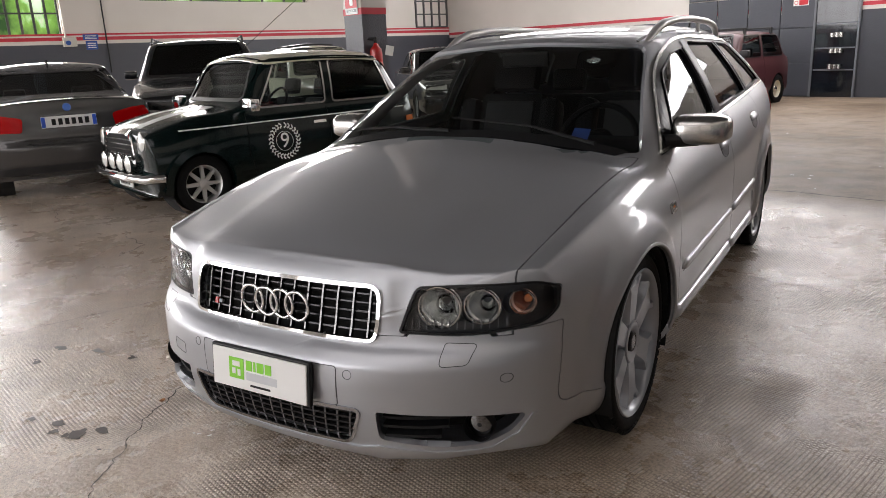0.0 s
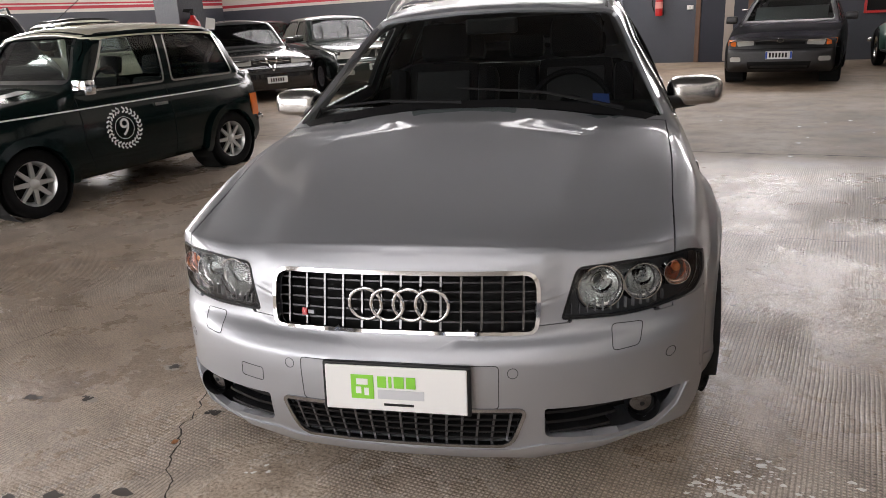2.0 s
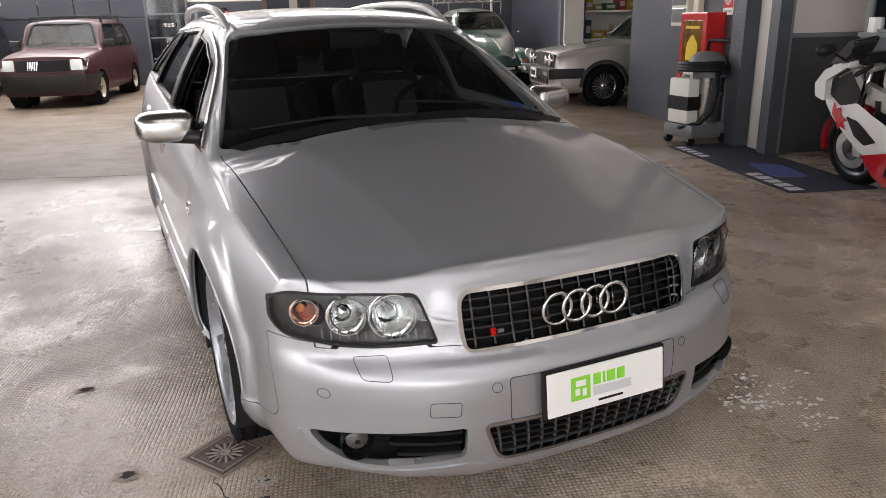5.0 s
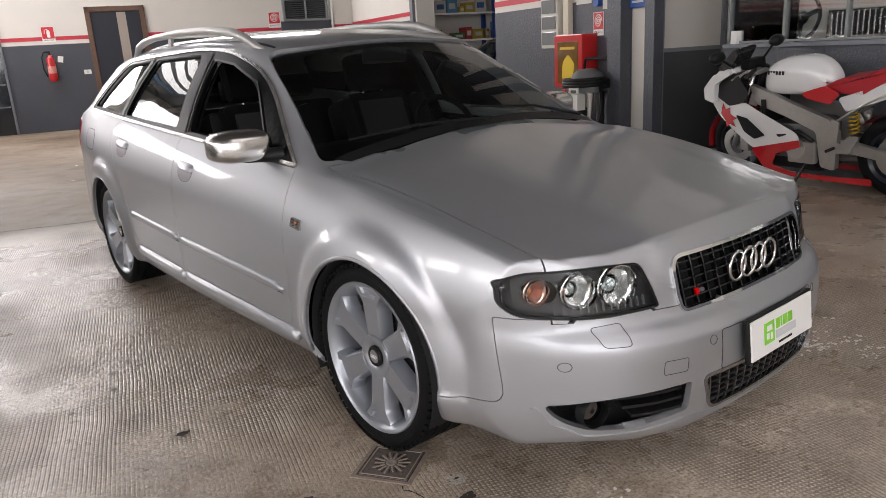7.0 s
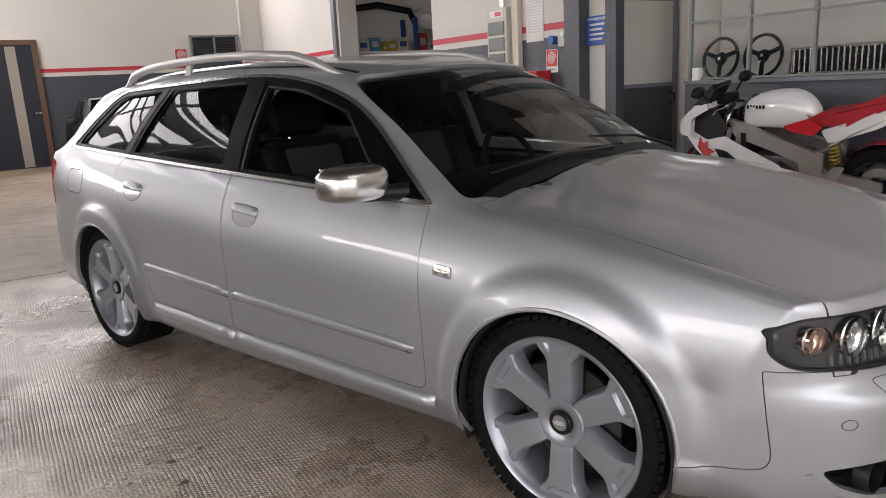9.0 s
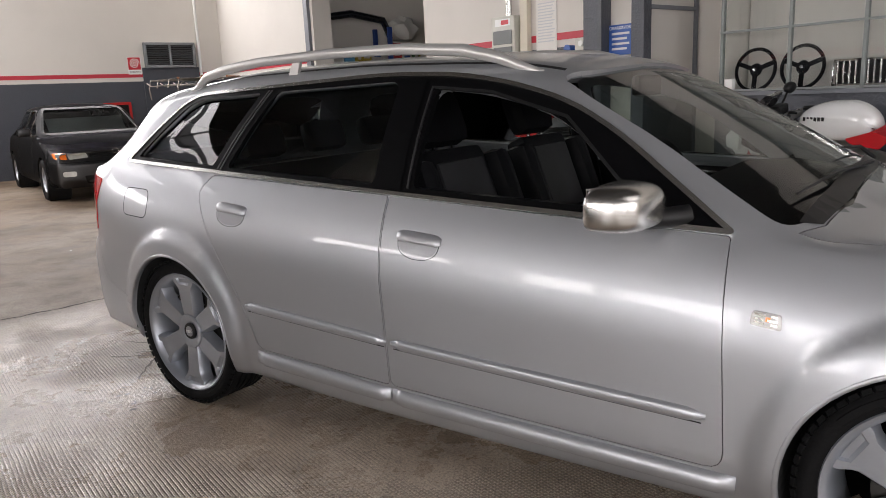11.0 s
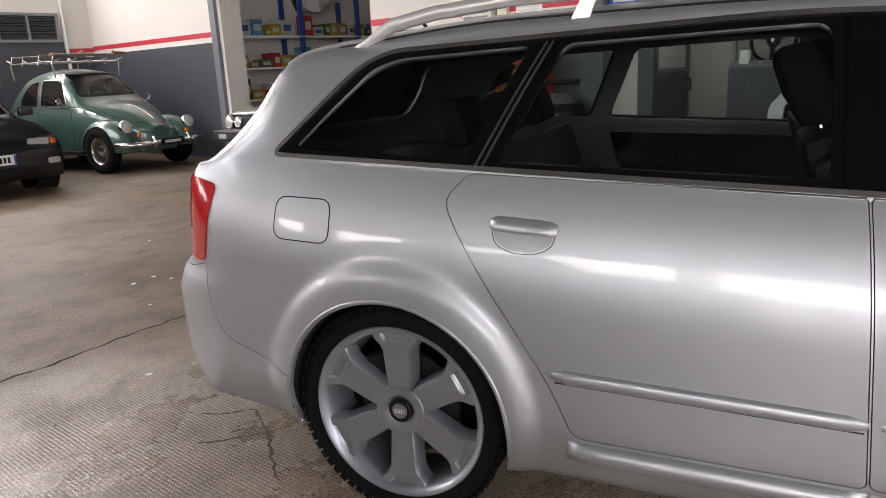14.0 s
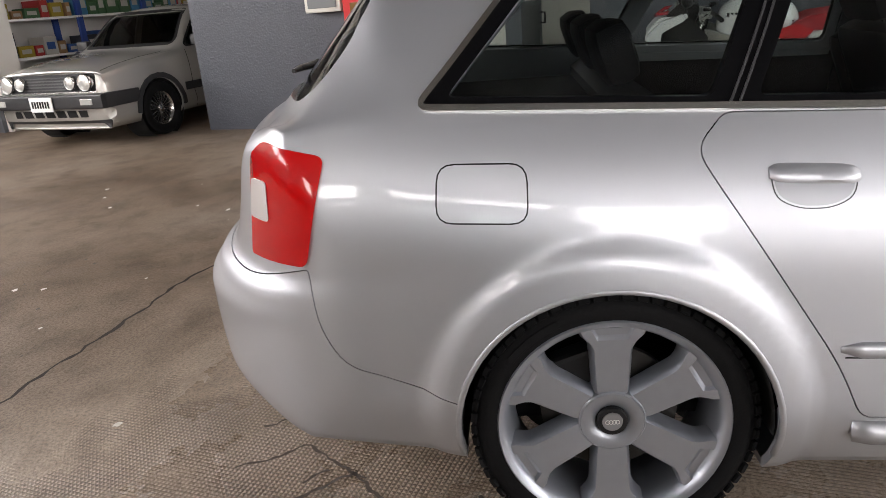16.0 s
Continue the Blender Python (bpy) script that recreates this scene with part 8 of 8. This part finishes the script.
    scr = sheet_bm(rounded([(.76, .98), (.56, 1.16), (.50, 1.15), (.62, .98)], .03), lambda x, z: 0.0, .20)
    part("wind_shield", scr, material("smoked_screen", (.02, .02, .022), .05, coat=1), t, smooth=True)
    part("red_nose_edge", tube_bm([(.62, -.13, 1.0), (.76, -.10, .99), (.83, 0, .96), (.76, .10, .99), (.62, .13, 1.0)], .016, 8), RD, t, smooth="all")
    fend = lathe_bm([(.335, -.06), (.345, -.03), (.348, 0), (.345, .03), (.335, .06)], pose(.70, 0, .30, 90, 0, 0), 24, a0=-10, a1=120)
    part("front_fender", fend, RD, t, "red front mudguard", smooth="all")
    for s in (-1, 1):
        part("fender_stay", sheet_bm(rounded([(.64, .62), (.82, .60), (.72, .40), (.64, .36)], .03), lambda x, z: s * .075, .004), RD, t, smooth=True)
    part("engine", box_bm(-.16, .28, -.17, .17, .26, .56, .05), material("engine_alloy", (.16, .16, .165), .4, .8), t, smooth=True)
    for s in (-1, 1):
        part("clutch_cover", cyl_bm(.085, .075, .04, pose(.02, s * .185, .36, 90 * s, 0, 0), 28), AL, t, smooth=True)
        part("generator_cover", cyl_bm(.065, .055, .04, pose(.20, s * .18, .36, 90 * s, 0, 0), 24), BK, t, smooth=True)
    part("shock_spring", tube_bm([(-.34 + .035 * math.cos(k), .035 * math.sin(k), .46 + .005 * k) for k in range(34)], .008, 6), material("yellow_spring", (.45, .30, .02), .4), t)
    part("exhaust", tube_bm([(.05, -.10, .20), (-.4, -.13, .24), (-.62, -.20, .40), (-1.0, -.22, .58)], [.03, .035, .055, .055], 16), AL, t, smooth="all")
    part("rear_hugger", lathe_bm([(.34, -.09), (.345, 0), (.34, .09)], pose(-.70, 0, .315, 90, 0, 0), 16, a0=40, a1=170), RD, t, smooth="all")
    part("belly_dark", box_bm(-.16, .32, -.12, .12, .16, .30, .03), BK, t)
    part("radiator", box_bm(.30, .34, -.18, .18, .38, .74), BK, t)
    part("side_stand", tube_bm([(-.06, .15, .26), (.02, .30, .03), (.06, .32, .02)], .012, 8), BK, t)
    part("triple_clamp", box_bm(.40, .50, -.14, .14, .93, .97, .01), AL, t)
    for s in (-1, 1):      # hoses and levers round the steering head, pipes on the engine
        part("brake_hose", tube_bm([(.44, s * .15, .97), (.56, s * .20, .88), (.60, s * .16, .70), (.62, s * .12, .45)], .006, 6), BK, t, smooth="all")
        part("lever", tube_bm([(.44, s * .18, .965), (.50, s * .26, .95), (.47, s * .36, .935)], .006, 6), AL, t)
        part("coolant_pipe", tube_bm([(.30, s * .16, .52), (.16, s * .20, .46), (.0, s * .19, .50), (-.12, s * .17, .42)], .018, 10), BK, t, smooth="all")
        part("engine_case", box_bm(-.14, .10, s * .17 - .03, s * .17 + .03, .24, .42, .02), AL, t, smooth=True)
        part("subframe_tube", tube_bm([(-.26, s * .13, .56), (-.50, s * .12, .72), (-.80, s * .10, .86)], .014, 8), AL, t, smooth="all")
        part("heel_plate", prism_bm(rounded([(-.30, .36), (-.44, .50), (-.52, .50), (-.44, .36)], .02), s * .21 - .004, s * .21 + .004, "y"), AL, t)
    part("steering_head", tube_bm([(.50, 0, .72), (.43, 0, .98)], .035, 12), BK, t, smooth="all")
    part("dash", box_bm(.50, .60, -.10, .10, .96, 1.04, .02), BK, t)
    return t


MOTO = Matrix.Translation((4.09, .74, 0)) @ Matrix.Scale(1.0, 4) @ pose(0, 0, 0, 0, 0, 78) @ pose(0, 0, 0, -9, 0, 0)
motorcycle(MOTO)

# ---- floor details ----
IRON_COVER = material("rusty_cast_iron", (.13, .105, .088), .6, .2, noise_scale=25, noise_amt=.4, bump=.4, bump_scale=80)
CRACK = material("crack_dirt", (.032, .026, .021), .95)
RIB_WORN = material("worn_iron_edges", (.34, .29, .25), .5, .3, noise_scale=40, noise_amt=.3)
dr = thing("drain_cover", pose(-.890, -.135, 0, 0, 0, 32.5), "square cast iron drain cover with a star pattern", "drain cover")
DRAIN_FRAME = material("drain_frame", (.25, .20, .165), .75, noise_scale=20, noise_amt=.35, bump=.3, bump_scale=90)
for a, b, c, d in ((-.100, .100, .086, .100), (-.100, .100, -.100, -.086), (-.100, -.086, -.086, .086), (.086, .100, -.086, .086)):
    part("rim_frame", box_bm(a, b, c, d, -.002, .003, .001), DRAIN_FRAME, dr)
part("seat_gap", box_bm(-.086, .086, -.086, .086, -.002, .0012), CRACK, dr)
part("iron_lid", box_bm(-.082, .082, -.082, .082, .0, .0032, .001), IRON_COVER, dr)
part("hub_boss", lathe_bm([(.017, .003), (.017, .0062), (.012, .0066), (.005, .0045), (0, .0045)], pose(0, 0, 0), 24), RIB_WORN, dr)
for k in range(14):
    part("star_rib", box_bm(.022, .054 + .008 * (k % 2), -.0028, .0028, .003, .0056, .001, m=pose(0, 0, 0, 0, 0, 360 / 14 * k)), RIB_WORN, dr)
    part("drain_slot", box_bm(.036, .056, -.0022, .0022, .003, .0036, m=pose(0, 0, 0, 0, 0, 360 / 14 * (k + .5))), CRACK, dr)
for a, b, c, d in ((-.077, .077, .0745, .077), (-.077, .077, -.077, -.0745), (-.077, -.0745, -.0745, .0745), (.0745, .077, -.0745, .0745)):
    part("edge_rib", box_bm(a, b, c, d, .003, .0056), RIB_WORN, dr)



def crack(pts, w, seed, jag=.02, step=.05, mat=CRACK):
    rng = random.Random(seed)
    P = dense(pts, step, False)
    own = bmesh.new()
    rows = []
    off = 0
    for i, (x, y) in enumerate(P):
        off = off * .6 + rng.uniform(-jag, jag)
        a, b = Vector(P[max(i - 1, 0)]), Vector(P[min(i + 1, len(P) - 1)])
        d = (b - a).normalized()
        n = Vector((-d.y, d.x))
        c = Vector((x, y)) + n * off
        ww = w * rng.uniform(.35, 1.2) / 2
        rows.append([own.verts.new((*(c + n * ww), .0012)), own.verts.new((*(c - n * ww), .0012))])
    for A, B in zip(rows, rows[1:]):
        own.faces.new((A[0], A[1], B[1], B[0]))
    ob = part("floor_crack", own, mat)
    return tagged(ob, "dark crack in the concrete floor", "crack", "floor cracks", "structure")


crack([(-6, 6.35), (-2.75, 5.60), (-.59, 4.75), (.88, 4.50), (1.6, 4.30), (4.02, 3.70)], .022, 1, .012)
crack([(-.95, -.26), (-.933, -.365), (-.887, -.485), (-.91, -.542), (-.861, -.642), (-.823, -.757), (-.74, -.90), (-.58, -1.10), (-.45, -1.3)], .0055, 2, .012, .02)
crack([(-2.27, -.52), (-2.1, -.10), (-1.95, .22)], .005, 3, .012, .03)
crack([(-6.1, 1.86), (-5.4, 1.70), (-4.78, 1.38)], .007, 9, .02, .05)
crack([(-3.6, 1.2), (-3.2, 1.05), (-3.1, .75)], .010, 4, .02)
crack([(.9, 1.9), (2.2, 1.6), (3.2, 1.7)], .004, 5, .02)
SEEP = material("damp_crack_stain", (.085, .068, .055), .7, noise_scale=30, noise_amt=.3)
OIL = material("old_oil_stain", (.050, .040, .033), .5, noise_scale=14, noise_amt=.4)
crack([(-.72, 3.52), (-.58, 3.32), (-.70, 3.23), (-.83, 3.10)], .013, 6, .008, .02, SEEP)
crack([(-.54, 3.68), (-.44, 3.48), (-.61, 3.29)], .013, 7, .008, .02, SEEP)
crack([(-.33, 3.66), (-.28, 3.56)], .013, 8, .008, .02, SEEP)
crack([(-.62, 3.46), (-.56, 3.40)], .012, 10, .008, .02, SEEP)


def blotches(cx, cy, spread, n, rmin, rmax, mat, label, seed, z=.0014):
    rng = random.Random(seed)
    own = bmesh.new()
    for q in range(n):
        zz = z + q * .00001
        x, y = cx + rng.gauss(0, spread[0]), cy + rng.gauss(0, spread[1])
        r = rng.uniform(rmin, rmax) * rng.uniform(.4, 1)
        k = 9
        own.faces.new([own.verts.new((x + r * rng.uniform(.5, 1.3) * math.cos(2 * math.pi * i / k), y + .7 * r * rng.uniform(.5, 1.3) * math.sin(2 * math.pi * i / k), zz)) for i in range(k)])
    return tagged(part("floor_marks", own, mat), label, "marks", kind="stuff")


FLECK = material("pale_paint_flecks", (.78, .76, .72), .7, noise_scale=80, noise_amt=.3)
for k, (x, y, a, b, n) in enumerate(((.84, -.63, .05, .025, 34), (.89, -.71, .035, .02, 26), (1.0, -.74, .02, .02, 12), (.97, -.85, .04, .03, 22), (.98, -.54, .03, .03, 14), (.95, -.65, .10, .09, 50), (-.52, -.73, .03, .03, 10))):
    blotches(x, y, (a, b), n, .004, .017, FLECK, "pale chalky paint splashes on the floor", 50 + k, .0014 + .0006 * (k % 3))
for k, (x, y, r) in enumerate(((-1.184, -.129, .040), (-1.365, -.402, .030), (-.846, -.434, .026), (-1.30, .55, .035))):
    blotches(x, y, (.016, .012), 7, r * .5, r, material("chipped_rim", (.36, .32, .27), .85), "pale chipped rim of a pit in the floor", 70 + k, .0022)
    blotches(x, y, (.012, .007), 7, r * .35, r * .7, CRACK, "dark pit in the concrete floor", 80 + k, .0024)
leaf = bmesh.new()
spine = [leaf.verts.new((.030 * (k / 5 - .5), 0, .004 + .010 * (k / 5 - .4) ** 2 * 4)) for k in range(6)]
for side in (-1, 1):
    rim = [leaf.verts.new((.030 * (k / 5 - .5), side * .011 * math.sin(math.pi * k / 5) ** .7, .008 + .007 * math.sin(math.pi * k / 5))) for k in range(1, 5)]
    row = [spine[0], *rim, spine[5]]
    for k in range(5):
        face = [v for v in dict.fromkeys((spine[k], spine[k + 1], row[k + 1], row[k]))]
        leaf.faces.new(face)
leaf.transform(pose(-.861, -.642, 0, 0, 0, 35))
tagged(part("dry_leaf", leaf, material("dry_leaf", (.30, .13, .05), .7, noise_scale=60, noise_amt=.3)), "curled dry brown leaf lying on the floor", "leaf")
blotches(-1.0, -.95, (.10, .06), 10, .02, .05, OIL, "dark oil drops on the floor", 2)
for k, (x, y) in enumerate(((-1.82, -.48), (-1.38, -.40), (-1.76, -.63), (-1.6, -.42))):
    blotches(x, y, (.012, .008), 4, .018, .04, OIL, "dark oil drop on the floor", 30 + k, .0014 + .0001 * k)
blotches(-1.50, 1.25, (.25, .12), 12, .012, .03, OIL, "dark oil drops on the floor", 4)
blotches(-.9, 2.95, (.12, .12), 16, .008, .022, OIL, "dark oil drops on the floor", 5)
blotches(1.8, 1.0, (.8, 1.2), 40, .006, .02, OIL, "dark specks on the floor", 6)
blotches(.3, 5.5, (1.5, 1.0), 40, .006, .018, OIL, "dark specks on the floor", 7)
blotches(2.0, 5.0, (1.5, 1.5), 40, .008, .03, FLECK, "pale scuffs on the floor", 8)
PATCH = material("cement_patch", (.46, .43, .38), .85, noise_scale=60, noise_amt=.35, bump=.6, bump_scale=120)
blotches(-.790, -.345, (.020, .012), 7, .030, .046, PATCH, "pale rough cement patch on the floor", 9, .0016)
blotches(-.795, -.345, (.020, .010), 6, .004, .010, CRACK, "dark pits in the cement patch", 12, .0019)
